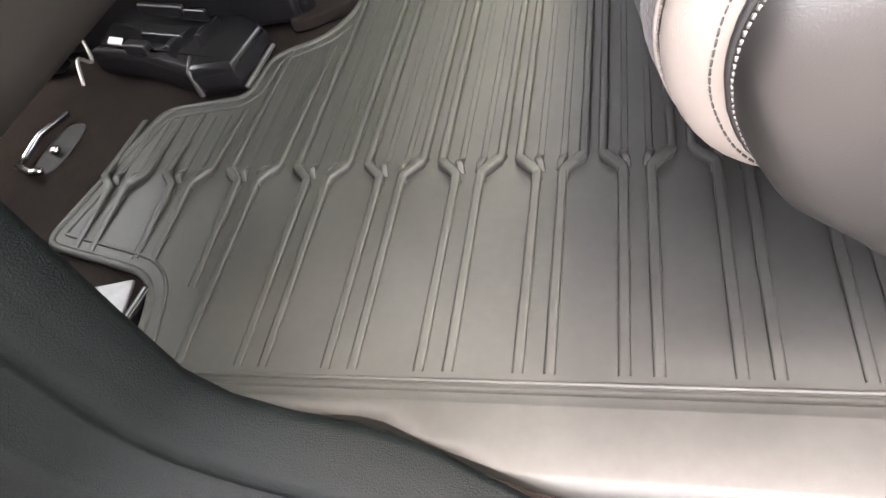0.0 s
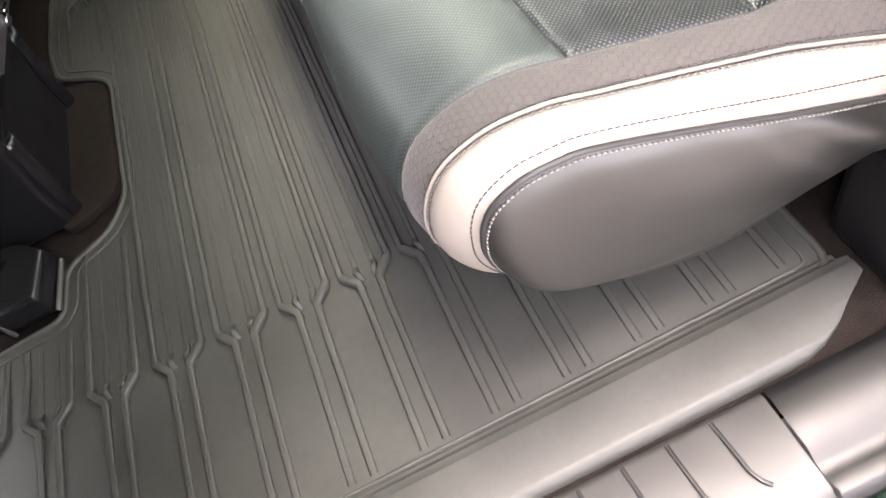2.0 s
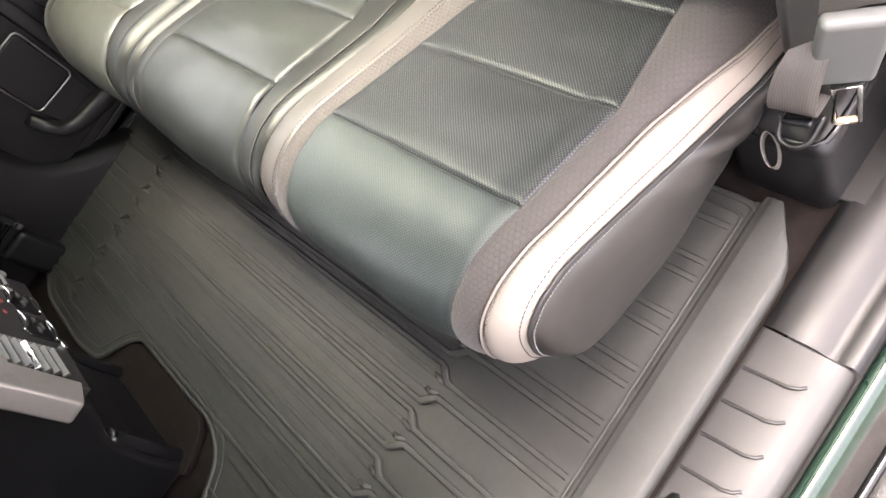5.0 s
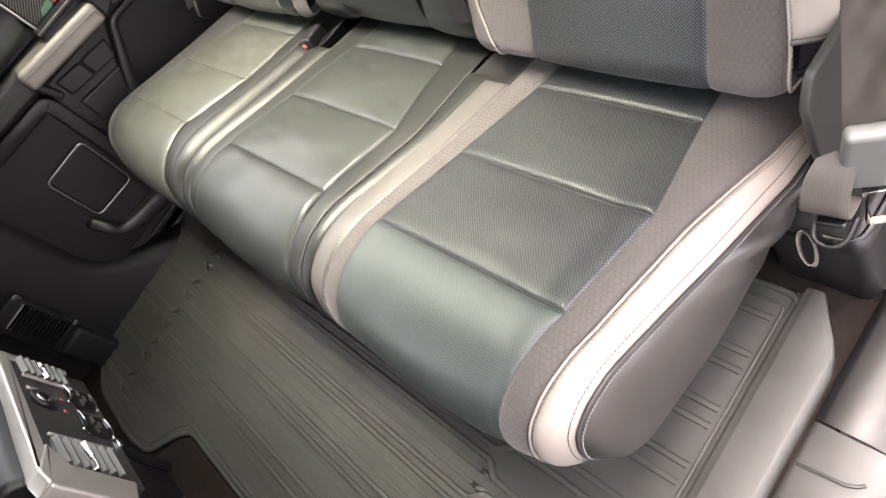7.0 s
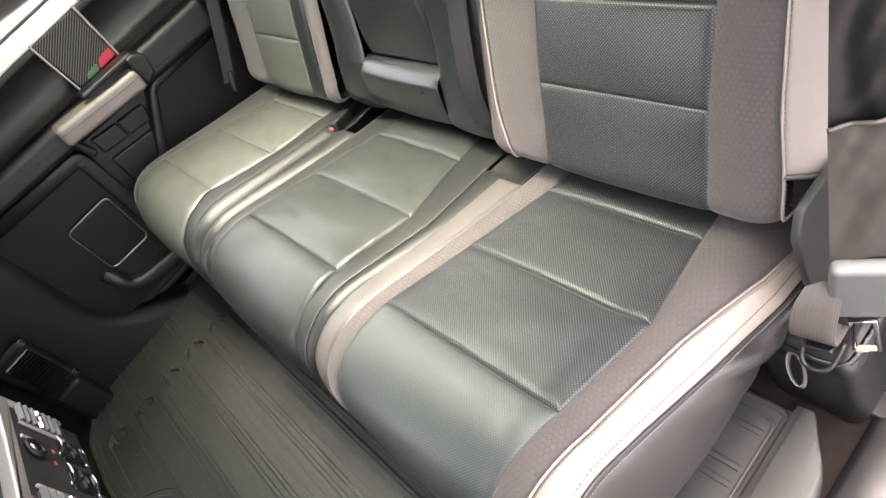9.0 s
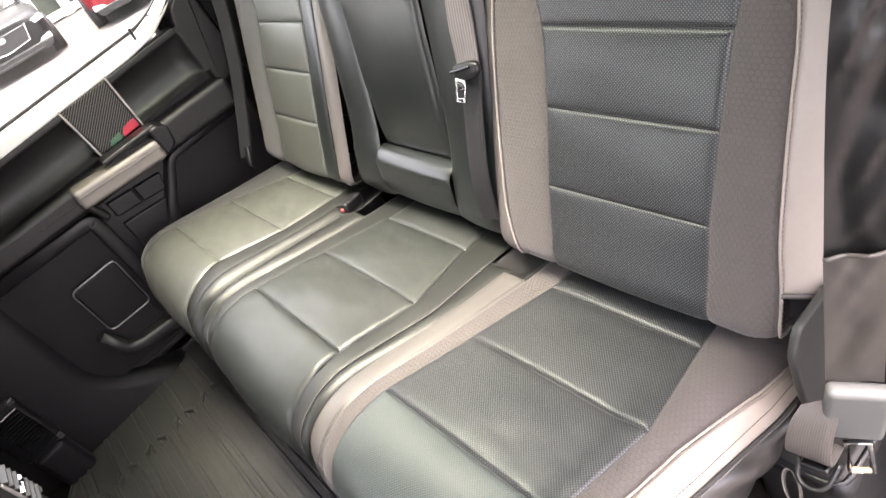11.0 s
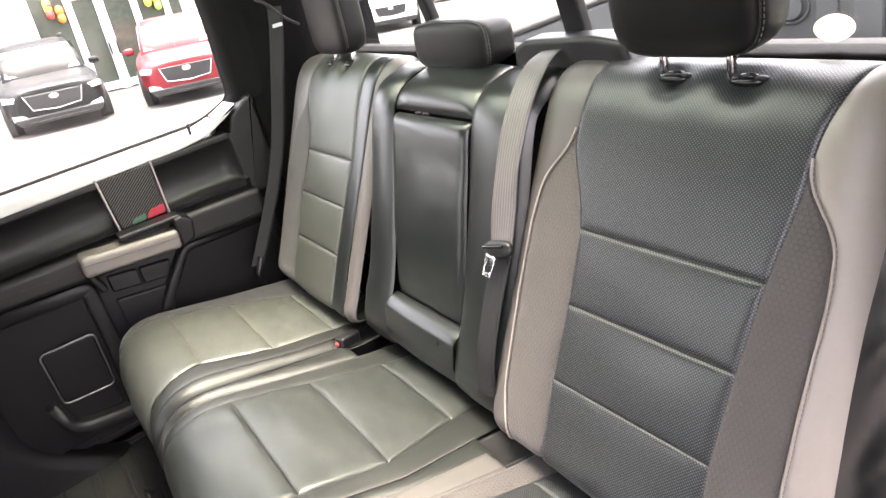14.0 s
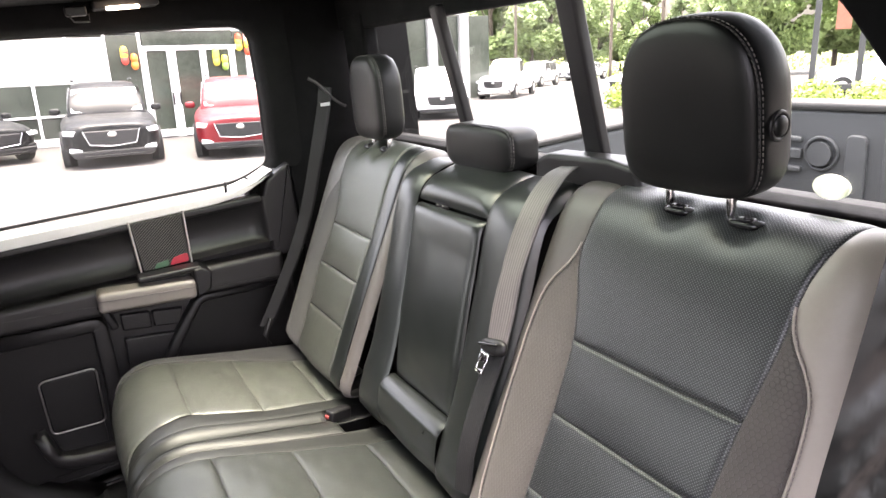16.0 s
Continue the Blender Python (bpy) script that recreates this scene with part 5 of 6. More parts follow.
def car(name, label, paint_m, pose_m, kind_="suv"):
    """A parked car, nose towards -x of its own frame, 4.7 m long."""
    t = thing(name, (0, 0, 0), label, "car", "parked cars")
    low, roof = {"suv": (0.98, 1.68), "sedan": (0.88, 1.42), "pickup": (1.12, 1.90)}[kind_]
    L = 5.6 if kind_ == "pickup" else 4.6
    body = [(0.0, 0.62, 0.32, low * 0.82, 3.5), (0.12, 0.80, 0.26, low * 0.90, 4), (0.45, 0.90, 0.24, low * 0.97, 5), (1.3, 0.94, 0.24, low * 1.04, 6), (L * 0.6, 0.95, 0.24, low * 1.06, 6), (L - 0.5, 0.92, 0.26, low * 1.05, 5), (L - 0.08, 0.82, 0.34, low, 4), (L, 0.70, 0.42, low * 0.9, 4)]
    part("body", hull(body, 28), paint_m, t)
    c0 = 1.35 if kind_ != "pickup" else 1.6
    c1 = L - 0.25 if kind_ == "suv" else (L - 0.9 if kind_ == "sedan" else 3.6)
    cab = [(c0, 0.78, low * 0.9, low * 1.02, 6), (c0 + 0.42, 0.745, low * 0.9, low + (roof - low) * 0.6, 7), (c0 + 0.82, 0.70, low * 0.9, roof * 0.975, 7), (c0 + 1.4, 0.69, low * 0.9, roof, 7), (c1 - 0.5, 0.68, low * 0.9, roof * 0.985, 7), (c1, 0.72, low * 0.9, low * 1.05, 6)]
    part("cabin", hull(cab, 28), paint_m, t)
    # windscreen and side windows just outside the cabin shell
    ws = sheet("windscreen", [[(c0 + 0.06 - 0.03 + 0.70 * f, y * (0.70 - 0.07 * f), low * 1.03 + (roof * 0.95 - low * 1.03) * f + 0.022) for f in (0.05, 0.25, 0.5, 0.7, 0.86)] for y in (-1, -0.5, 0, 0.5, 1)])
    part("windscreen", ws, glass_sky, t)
    for sg in (-1, 1):
        for x0, x1 in ((c0 + 0.75, c0 + 1.45), (c0 + 1.52, c1 - 0.35)):
            part("side_window", sheet("side_window", [[(x0 + (x1 - x0) * a, sg * (0.795 - 0.075 * b), low * 1.07 + (roof * 0.93 - low * 1.07) * b) for b in (0, 1)] for a in (0, 1)]), glass_dark, t)
        m = part("mirror", superbox(0.22, 0.12, 0.15, (c0 + 0.55, sg * 1.02, low * 1.10), power=3, n=10), paint_m, t)
        h = part("headlight", prism(rounded([(sg * 0.48, low * 0.74), (sg * 0.86, low * 0.80), (sg * 0.88, low * 0.70), (sg * 0.55, low * 0.66)], 0.02), "x", 0.05, 0.35, 0.01), lamp_clear, t, "clear headlight")
        part("fog_lamp", prism(rounded([(sg * 0.56, 0.40), (sg * 0.80, 0.44), (sg * 0.80, 0.33), (sg * 0.58, 0.31)], 0.02), "x", 0.02, 0.25, 0.01), lamp_clear if kind_ == "suv" else grille_black, t)
        part("roof_rail", tube([(c0 + 0.9, sg * 0.60, roof + 0.02), (c0 + 1.4, sg * 0.62, roof + 0.05), (c1 - 0.6, sg * 0.60, roof + 0.03)], 0.018, 6), steel_dark, t)
    gl = part("grille", prism(rounded([(-0.50, low * 0.76), (0.50, low * 0.76), (0.42, low * 0.50), (0.0, low * 0.46), (-0.42, low * 0.50)], 0.03), "x", -0.04, 0.2, 0.015), grille_black, t, "black mesh grille")
    part("grille_bar", tube([(-0.045, -0.52, low * 0.775), (-0.05, -0.43, low * 0.49), (-0.05, 0.0, low * 0.445), (-0.05, 0.43, low * 0.49), (-0.045, 0.52, low * 0.775)], 0.010, 6), chrome, gl, "chrome grille outline")
    part("badge", superbox(0.16, 0.03, 0.09, (-0.05, 0, low * 0.68), power=3, n=10), chrome, gl, "plain bright badge")
    part("bumper", prism(rounded([(-0.80, 0.36), (0.80, 0.36), (0.72, 0.22), (-0.72, 0.22)], 0.04), "x", -0.05, 0.2, 0.02), grille_black if kind_ != "pickup" else chrome, t, "dark lower bumper")
    part("skid_strip", prism(rounded([(-0.55, 0.27), (0.55, 0.27), (0.50, 0.235), (-0.50, 0.235)], 0.01), "x", -0.07, 0.0, 0.005), steel_dark, t)
    for x in (0.85, L - 0.95):
        for sg in (-1, 1):
            b = bmesh.new()
            bmesh.ops.create_cone(b, cap_ends=True, segments=28, radius1=0.36, radius2=0.36, depth=0.24)
            bmesh.ops.transform(b, matrix=Matrix.Translation((x, sg * 0.84, 0.36)) @ pose(0, 0, 0, 90, 0, 0), verts=b.verts)
            w = part("wheel", b, tyre_rubber, t)
            b = bmesh.new()
            bmesh.ops.create_cone(b, cap_ends=True, segments=20, radius1=0.24, radius2=0.20, depth=0.26)
            bmesh.ops.transform(b, matrix=Matrix.Translation((x, sg * 0.85, 0.36)) @ pose(0, 0, 0, 90, 0, 0), verts=b.verts)
            part("rim", b, satin, w)
    t.matrix_basis = pose_m @ pose(0, 0, 0, 0, 0, 90)
    return t


paint_dark = surface("paint_dark", (0.006, 0.0065, 0.007), 0.34, spec=0.22, stains=0.1)
paint_red = surface("paint_red", (0.15, 0.009, 0.013), 0.32, spec=0.3, stains=0.06, coat=0.15)
paint_white = surface("paint_white", (0.78, 0.78, 0.78), 0.25, stains=0.04, coat=1.0)
paint_silver = surface("paint_silver", (0.45, 0.46, 0.47), 0.25, stains=0.05, coat=1.0)
car("parked_car", "dark grey parked crossover facing the truck", paint_dark, placed(3.1, 15.0, -3))
car("parked_car", "red parked crossover facing the truck", paint_red, placed(12.6, 14.8, -12))
car("parked_car", "black parked saloon at the dealership front", paint_dark, placed(-4.3, 17.2, 24), "sedan")
car("parked_car", "white parked crossover behind the truck", paint_white, placed(29.6, 22.0, -24))
car("parked_car", "white parked pickup farther off", paint_white, placed(34.0, 33.0, -50), "pickup")
car("parked_car", "silver parked crossover near the trees", paint_silver, placed(36.6, 46.0, -60))
car("parked_car", "white parked car in the far row", paint_white, placed(39.3, 58.0, -70), "sedan")
car("parked_car", "silver parked car in the far row", paint_silver, placed(40.6, 56.0, -70), "sedan")
car("parked_car", "white parked pickup seen past the window divider", paint_white, placed(44.3, 27.0, -80), "pickup")
car("parked_car", "white parked van by the sign", paint_white, placed(58.5, 30.0, -150), "pickup")

# dealership front
wall_white = surface("wall_white", (0.74, 0.74, 0.72), 0.6, stains=0.05, stain_scale=1)
frame_white = surface("frame_white", (0.80, 0.80, 0.80), 0.4, stains=0.04)
shop_glass = surface("shop_glass", (0.050, 0.060, 0.048), 0.08, spec=0.6, stains=0.45, stain_scale=0.6)
shade_white = surface("shade_white", (0.50, 0.50, 0.46), 0.7, stains=0.03)
brick_tan = surface("brick_tan", (0.45, 0.36, 0.28), 0.8, stains=0.2, stain_scale=3, grain=0.4, grain_scale=30, depth=0.004)
B = OUT @ Matrix.Translation((-0.65, 21.0, 0))
house = thing("dealership_building", (0, 0, 0), "glass-fronted white dealership building with entrance doors", "building")


def bpart(name, size, at, mt, label="", parent=house):
    return part(name, rbox(size, at, 0.01, 1), mt, parent, label)


bpart("wall", (21.4, 4.0, 1.6), (-4.3, 2.15, 3.72), wall_white, "white upper wall")
bpart("wall", (0.6, 0.3, 3.0), (6.1, 0.05, 1.45), wall_white, "white side wall")
bpart("inside_wall", (22, 0.3, 3.0), (-4.0, 4.0, 1.5), shop_glass)
bpart("plinth", (14, 0.3, 0.22), (-4.2, 0.15, 0.11), wall_white)
bpart("roof", (22, 6.0, 0.3), (-4.3, 2.7, 4.65), wall_white)
xs = [-8.18 + 0.927 * i for i in range(12)] + [2.90]
for i, x in enumerate(xs):
    bpart("mullion", (0.075, 0.16, 2.95), (x, 0.0, 1.47), frame_white)
    if i + 1 < len(xs):
        x2 = xs[i + 1]
        wn_ = bpart("window", (x2 - x - 0.075, 0.03, 1.52), ((x + x2) / 2, 0.05, 0.90), shop_glass)
        if x < 1.9:
            bpart("shade", (x2 - x - 0.075, 0.04, 1.20), ((x + x2) / 2, 0.03, 2.22), shade_white, "drawn white shade", wn_)
            bpart("transom", (x2 - x, 0.10, 0.06), ((x + x2) / 2, 0.0, 0.80), frame_white)
        else:
            bpart("upper_pane", (x2 - x - 0.075, 0.03, 1.25), ((x + x2) / 2, 0.05, 2.25), shop_glass, "", wn_)
ent = bpart("entrance", (2.66, 0.10, 0.13), (4.23, -0.02, 2.50), frame_white, "white entrance frame")
for x, w in ((2.97, 0.15), (3.70, 0.24), (4.57, 0.18), (5.40, 0.18)):
    bpart("door_stile", (w, 0.10, 2.46), (x, -0.02, 1.24), frame_white, "", ent)
for x, w in ((3.31, 0.55), (4.15, 0.68), (4.98, 0.68)):
    bpart("door_pane", (w, 0.04, 2.25), (x, 0.03, 1.32), shop_glass, "", ent)
    bpart("kick_rail", (w, 0.10, 0.20), (x, -0.02, 0.14), frame_white, "", ent)
bpart("upper_pane", (2.5, 0.04, 0.40), (4.22, 0.05, 2.78), shop_glass, "", ent)
bpart("upper_rail", (2.66, 0.10, 0.07), (4.22, -0.02, 3.0), frame_white, "", ent)
for x in (3.60, 3.80):
    bpart("door_handle", (0.04, 0.08, 0.35), (x, -0.12, 1.1), steel_dark, "", ent)
bpart("window", (0.34, 0.04, 2.9), (5.66, 0.04, 1.5), shop_glass)
house.matrix_basis = B
wing = thing("showroom_wing", (0, 0, 0), "pale grey showroom wing with dark glass and square columns", "building")
wall_grey = surface("wall_grey", (0.30, 0.30, 0.30), 0.6, stains=0.1, stain_scale=1)
bpart("wall", (7.0, 4.0, 1.2), (0, 2.0, 4.6), wall_grey, "pale grey fascia", wing)
for i in range(5):
    bpart("column", (0.45, 0.45, 4.0), (-3.2 + i * 1.6, 0.0, 2.0), wall_grey, "", wing)
    bpart("window", (1.15, 0.05, 3.9), (-2.4 + i * 1.6, 0.15, 2.0), shop_glass, "", wing)
bpart("sign_square", (0.9, 0.1, 0.8), (2.1, -0.1, 4.6), grille_black, "plain dark sign square", wing)
wing.matrix_basis = placed(26.3, 33.0, -14)
for bx, bz, cols in ((2.55, 2.25, ((0.85, 0.25, 0.05), (0.8, 0.6, 0.08), (0.75, 0.08, 0.06))), (5.70, 2.55, ((0.8, 0.65, 0.1), (0.7, 0.1, 0.05))), (5.0, 2.15, ((0.8, 0.7, 0.1), (0.3, 0.5, 0.1)))):
    bunch = thing("balloon_bunch", (0, 0, 0), "bunch of coloured balloons at the shop window", "balloons", "balloon bunches")
    for i in range(6):
        col = cols[i % len(cols)]
        nm = "balloon_%02d%02d%02d" % tuple(int(c * 99) for c in col)
        mt = MATS.get(nm) or surface(nm, col, 0.3, stains=0.05)
        part("balloon", superbox(0.22, 0.20, 0.27, (bx + 0.16 * math.cos(i * 2.1), -0.12, bz + 0.20 * math.sin(i * 1.7)), power=2.1, n=10), mt, bunch)
    bunch.matrix_basis = B

# sign frame, hedge and poles on the road side
sign_grey = surface("sign_grey", (0.035, 0.037, 0.036), 0.5, stains=0.2, stain_scale=2)
sign = thing("lot_sign", (0, 0, 0), "grey steel framed sign stand with blank panels", "sign")
for x in (-0.75, 0.75):
    part("post", rbox((0.20, 0.2, 5.5), (x, 0, 2.6), 0.02), sign_grey, sign)
part("cross_bar", rbox((1.7, 0.2, 0.25), (0, 0, 0.35), 0.02), sign_grey, sign)
part("sign_panel", rbox((0.5, 0.06, 2.0), (0.1, 0.0, 3.4), 0.01), surface("sign_red", (0.28, 0.10, 0.06), 0.5, stains=0.3), sign, "dull red sign panel")
sign.matrix_basis = placed(59.6, 29.0, -62)


def leaf_material(name, a, b):
    m, t, bs_ = nodes_of(name)
    g_ = t.nodes.new("ShaderNodeNewGeometry")
    link(t, mix_colour(t, g_.outputs["Random Per Island"], a, b), bs_.inputs["Base Color"])
    bs_.inputs["Roughness"].default_value = 0.6
    bs_.inputs["Subsurface Weight"].default_value = 0.0
    return m


leaves = leaf_material("leaves", (0.15, 0.21, 0.075), (0.30, 0.39, 0.16))
leaves_light = leaf_material("leaves_light", (0.16, 0.24, 0.04), (0.34, 0.42, 0.09))
bark = surface("bark", (0.10, 0.08, 0.06), 0.9, grain=0.8, grain_scale=30, stains=0.3, stain_scale=4, depth=0.02)
rng = random.Random(4)


def leaf_cloud(clumps, count, size):
    """Many small leaf faces scattered through overlapping clumps."""
    verts, faces = [], []
    for _ in range(count):
        cx, cy, cz, r = rng.choice(clumps)
        d = Vector((rng.gauss(0, 1), rng.gauss(0, 1), rng.gauss(0, 1))).normalized() * r * rng.random() ** 0.35
        p = Vector((cx, cy, cz)) + d
        u = Vector((rng.gauss(0, 1), rng.gauss(0, 1), rng.gauss(0, 1))).normalized()
        v = u.orthogonal().normalized()
        s = size * rng.uniform(0.6, 1.4)
        k = len(verts)
        verts += [tuple(p - u * s), tuple(p + v * s * 0.6), tuple(p + u * s), tuple(p - v * s * 0.6)]
        faces.append((k, k + 1, k + 2, k + 3))
    me = bpy.data.meshes.new("crown")
    me.from_pydata(verts, [], faces)
    return me


def tree(h, label):
    t = thing("tree", (0, 0, 0), label, "tree", "trees behind the lot")
    b = bmesh.new()
    tube([(0, 0, 0), (0.1, 0.05, h * 0.3), (0.0, 0.1, h * 0.6)], 0.22, 8, b)
    for i in range(6):
        a = i * 1.1
        tube([(0.03, 0.05, h * (0.28 + 0.05 * i)), (math.cos(a) * h * 0.14, math.sin(a) * h * 0.14, h * (0.45 + 0.05 * i)), (math.cos(a) * h * 0.22, math.sin(a) * h * 0.22, h * (0.58 + 0.05 * i))], 0.08, 6, b)
    part("trunk", b, bark, t)
    clumps = []
    for i in range(34):
        a, q = rng.uniform(0, 6.28), rng.random()
        zz = h * (0.14 + 0.82 * q)
        rad = h * 0.30 * math.sin(math.pi * min(1, 0.15 + 0.8 * q)) * rng.uniform(0.4, 1.0)
        clumps.append((math.cos(a) * rad, math.sin(a) * rad, zz, h * rng.uniform(0.06, 0.12)))
    part("crown", leaf_cloud(clumps, 16000, h * 0.019), leaves, t, smooth=False)
    return t


tr = tree(12.0, "full leafy green tree at the edge of the lot")
tr.matrix_basis = placed(34.0, 70.0, 0)
for i, (bea, dist, sc) in enumerate(((35.6, 74, 1.1), (37.3, 71, 1.0), (38.9, 76, 1.15), (40.5, 80, 0.9), (32.6, 82, 1.05), (42.6, 90, 0.8), (44.4, 92, 0.75), (46.0, 88, 0.8), (54.0, 60, 0.9), (56.2, 58, 0.9), (59.5, 62, 0.95), (62.5, 60, 0.9), (49.0, 95, 0.8))):
    c = copy_thing(tr, placed(bea, dist, i * 57))
    c.scale = (sc, sc, sc * (1 + 0.1 * math.sin(i)))
hedge = thing("hedge", (0, 0, 0), "row of clipped bright green shrubs along the road", "hedge")
for i in range(9):
    part("shrub", leaf_cloud([(-6 + i * 1.5, 0, 0.40, 0.55), (-6.3 + i * 1.5, 0.1, 0.35, 0.45), (-5.7 + i * 1.5, 0, 0.35, 0.45)], 900, 0.06), leaves_light, hedge, smooth=False)
hedge.matrix_basis = placed(58.5, 24.0, -60)
verge = leaf_cloud([(x * 2.0, 0, 0.5, 1.4) for x in range(-22, 23)], 9000, 0.16)
vo = part("verge_shrubs", verge, leaves_light, None, smooth=False)
tagged(vo, "low bright green scrub before the trees", "scrub", kind="stuff")
vo.matrix_basis = placed(38.0, 66.0, -38)
for i, (bea, dist) in enumerate(((47.5, 55), (43.6, 60), (36.0, 64))):
    pl = thing("utility_pole", (0, 0, 0), "grey wooden utility pole with a cross arm", "pole", "utility poles")
    part("pole", tube([(0, 0, 0), (0, 0, 9.5)], 0.14, 8), bark, pl)
    part("cross_arm", rbox((2.2, 0.12, 0.12), (0, 0.1, 8.8), 0.01), bark, pl)
    pl.matrix_basis = placed(bea, dist, -bea)

# the truck's own load bed behind the cab
bed_grey = surface("bed_grey", (0.062, 0.065, 0.066), 0.55, grain=0.3, grain_scale=300, stains=0.15, stain_scale=5)
bed = thing("truck_bed", (1.9, 0.85, 0.2), "dark grey truck bed with ribbed inner panels", "truck bed")
part("bed_floor", rbox((1.75, 1.75, 0.04), (1.95, 0.85, 0.12), 0.01), bed_grey, bed)
tg_ = part("tailgate", rbox((0.07, 1.7, 0.62), (2.82, 0.85, 0.45), 0.02), bed_grey, bed)
part("top_cap", rbox((0.10, 1.72, 0.035), (2.82, 0.85, 0.775), 0.012), plastic_grey, tg_, "paler top cap")
for y0, y1, z0, z1 in ((0.30, 0.62, 0.52, 0.70), (0.66, 0.80, 0.38, 0.66), (0.86, 0.96, 0.40, 0.67), (1.02, 1.10, 0.40, 0.67), (1.28, 1.66, 0.625, 0.65), (1.28, 1.66, 0.50, 0.525), (1.28, 1.66, 0.555, 0.60), (0.02, 0.24, 0.40, 0.66), (-0.25, -0.06, 0.40, 0.66)):
    part("pressed_panel", prism(rounded([(y0, z0), (y1, z0), (y1, z1), (y0, z1)], 0.012 if z1 - z0 < 0.05 else 0.03), "x", 2.765, 2.79, 0.008), bed_grey, tg_)
for k in range(9):
    part("lower_rib", rbox((0.02, 0.10, 0.09), (2.778, 0.02 + k * 0.2, 0.27), 0.012, 2), bed_grey, tg_)
part("step_line", rbox((0.012, 1.66, 0.012), (2.782, 0.85, 0.345), 0.004), bed_grey, tg_)
ringm = tube([(2.778, 1.20 + 0.066 * math.cos(a), 0.585 + 0.066 * math.sin(a)) for a in np.linspace(0, 2 * math.pi, 32, endpoint=False)], 0.008, 6, closed=True)
part("boss_ring", ringm, bed_grey, tg_)
b = bmesh.new()
bmesh.ops.create_cone(b, cap_ends=True, segments=28, radius1=0.050, radius2=0.044, depth=0.03)
bmesh.ops.transform(b, matrix=Matrix.Translation((2.775, 1.20, 0.585)) @ pose(0, 0, 0, 0, 90, 0), verts=b.verts)
part("round_boss", b, bed_grey, tg_, smooth=False)
for y in (-0.02, 1.72):
    w = part("bed_side", rbox((1.75, 0.07, 0.62), (1.95, y, 0.45), 0.02), bed_grey, bed)
    part("rail_cap", rbox((1.78, 0.10, 0.03), (1.95, y, 0.775), 0.012), plastic_grey, w, "paler rail cap")

# ---- near pillar, front seat, console ----
trim_soft = surface("trim_soft", (0.0020, 0.0031, 0.0030), 0.5, spec=0.09, grain=0.8, grain_scale=700, stains=0.15, depth=0.001)
pillar = thing("pillar_near", (-0.3, -0.15, 0.0), "dark grey plastic trim of the pillar beside the open door", "pillar", kind="structure")
# section: place in plan, then how far each point flares out at the foot and leans in
sect = [(-0.50, -0.098, 0.0, 1), (-0.30, -0.102, 0.3, 1), (-0.240, -0.105, 1.0, 1), (-0.228, -0.109, 1.0, 1), (-0.224, -0.118, 1.0, 1), (-0.236, -0.138, 1.0, 0.6), (-0.238, -0.142, 1.0, 0.5), (-0.242, -0.152, 1.0, 0.3), (-0.252, -0.159, 1.0, 0.2), (-0.264, -0.160, 1.0, 0.1), (-0.270, -0.157, 1.0, 0.1), (-0.284, -0.154, 0.95, 0), (-0.287, -0.156, 0.95, 0), (-0.294, -0.188, 0.8, 0), (-0.297, -0.193, 0.8, 0), (-0.306, -0.197, 0.75, 0), (-0.312, -0.206, 0.7, 0), (-0.345, -0.215, 0.6, 0)]
P = []
for z in [-0.012, -0.004, 0.004, 0.012, 0.02, 0.035, 0.055, 0.08, 0.11, 0.15, 0.20, 0.28, 0.5, 0.9, 1.4]:
    k = max(0.0, (0.22 - z) / 0.2)
    inn = 0.03 * k**2 * max(0.0, min(1.0, (z - 0.01) / 0.07)) - 0.024 * max(0.0, min(1.0, (0.06 - z) / 0.05))
    P.append([(x + 0.235 * k**2.4 * fl, y + inn * le, z) for x, y, fl, le in sect])
part("trim", sheet("trim", P), trim_soft, pillar)
for off, r in ((0.0, 0.010), (0.03, 0.012)):
    part("door_seal", tube([(-0.335 - off, -0.222 - off * 0.6, z) for z in np.linspace(-0.05, 1.38, 12)], r, 8), plastic_gloss, pillar, "black rubber door seal")
part("pillar_core", rbox((0.14, 0.12, 1.4), (-0.43, -0.13, 0.69), 0.02), plastic_black, pillar)

leather_umber = surface("leather_umber", (0.026, 0.0225, 0.019), 0.6, spec=0.35, grain=0.3, grain_scale=420, stains=0.1, cells=True)
fseat = thing("front_seat", (-0.8, 0.36, 0.0), "front seat cushion with taupe side leather seen from behind", "seat")
fs = bmesh.new()
prism(rounded([(-0.640, 0.175), (-0.600, 0.23), (-0.505, 1.10), (-0.56, 1.16), (-0.64, 1.12), (-0.75, 0.40), (-0.70, 0.20)], 0.03), "y", 0.06, 0.60, 0.03, 3, fs)
part("backrest", fs, leather_umber, fseat, "taupe leather back")
part("seat_riser", rbox((0.34, 0.40, 0.12), (-1.30, 0.34, 0.05), 0.01), steel_dark, fseat, "dark steel seat frame")
for y in (0.14, 0.64):
    part("seat_track", rbox((0.46, 0.035, 0.03), (-1.20, y, 0.015), 0.006), steel_dark, fseat, "steel seat track")
part("wire", tube(spline([(-0.72, 0.42, 0.10), (-0.74, 0.46, 0.12), (-0.76, 0.50, 0.09), (-0.80, 0.55, 0.10)], 16)[0].tolist(), 0.003, 6), satin, fseat, "bright wire end")
part("wire_tag", rbox((0.022, 0.016, 0.003), (-0.735, 0.545, 0.095), 0.001, turn=pose(0, 0, 0, 10, 25, 15)), surface("tag_white", (0.75, 0.75, 0.75), 0.6), fseat, "small white tag")
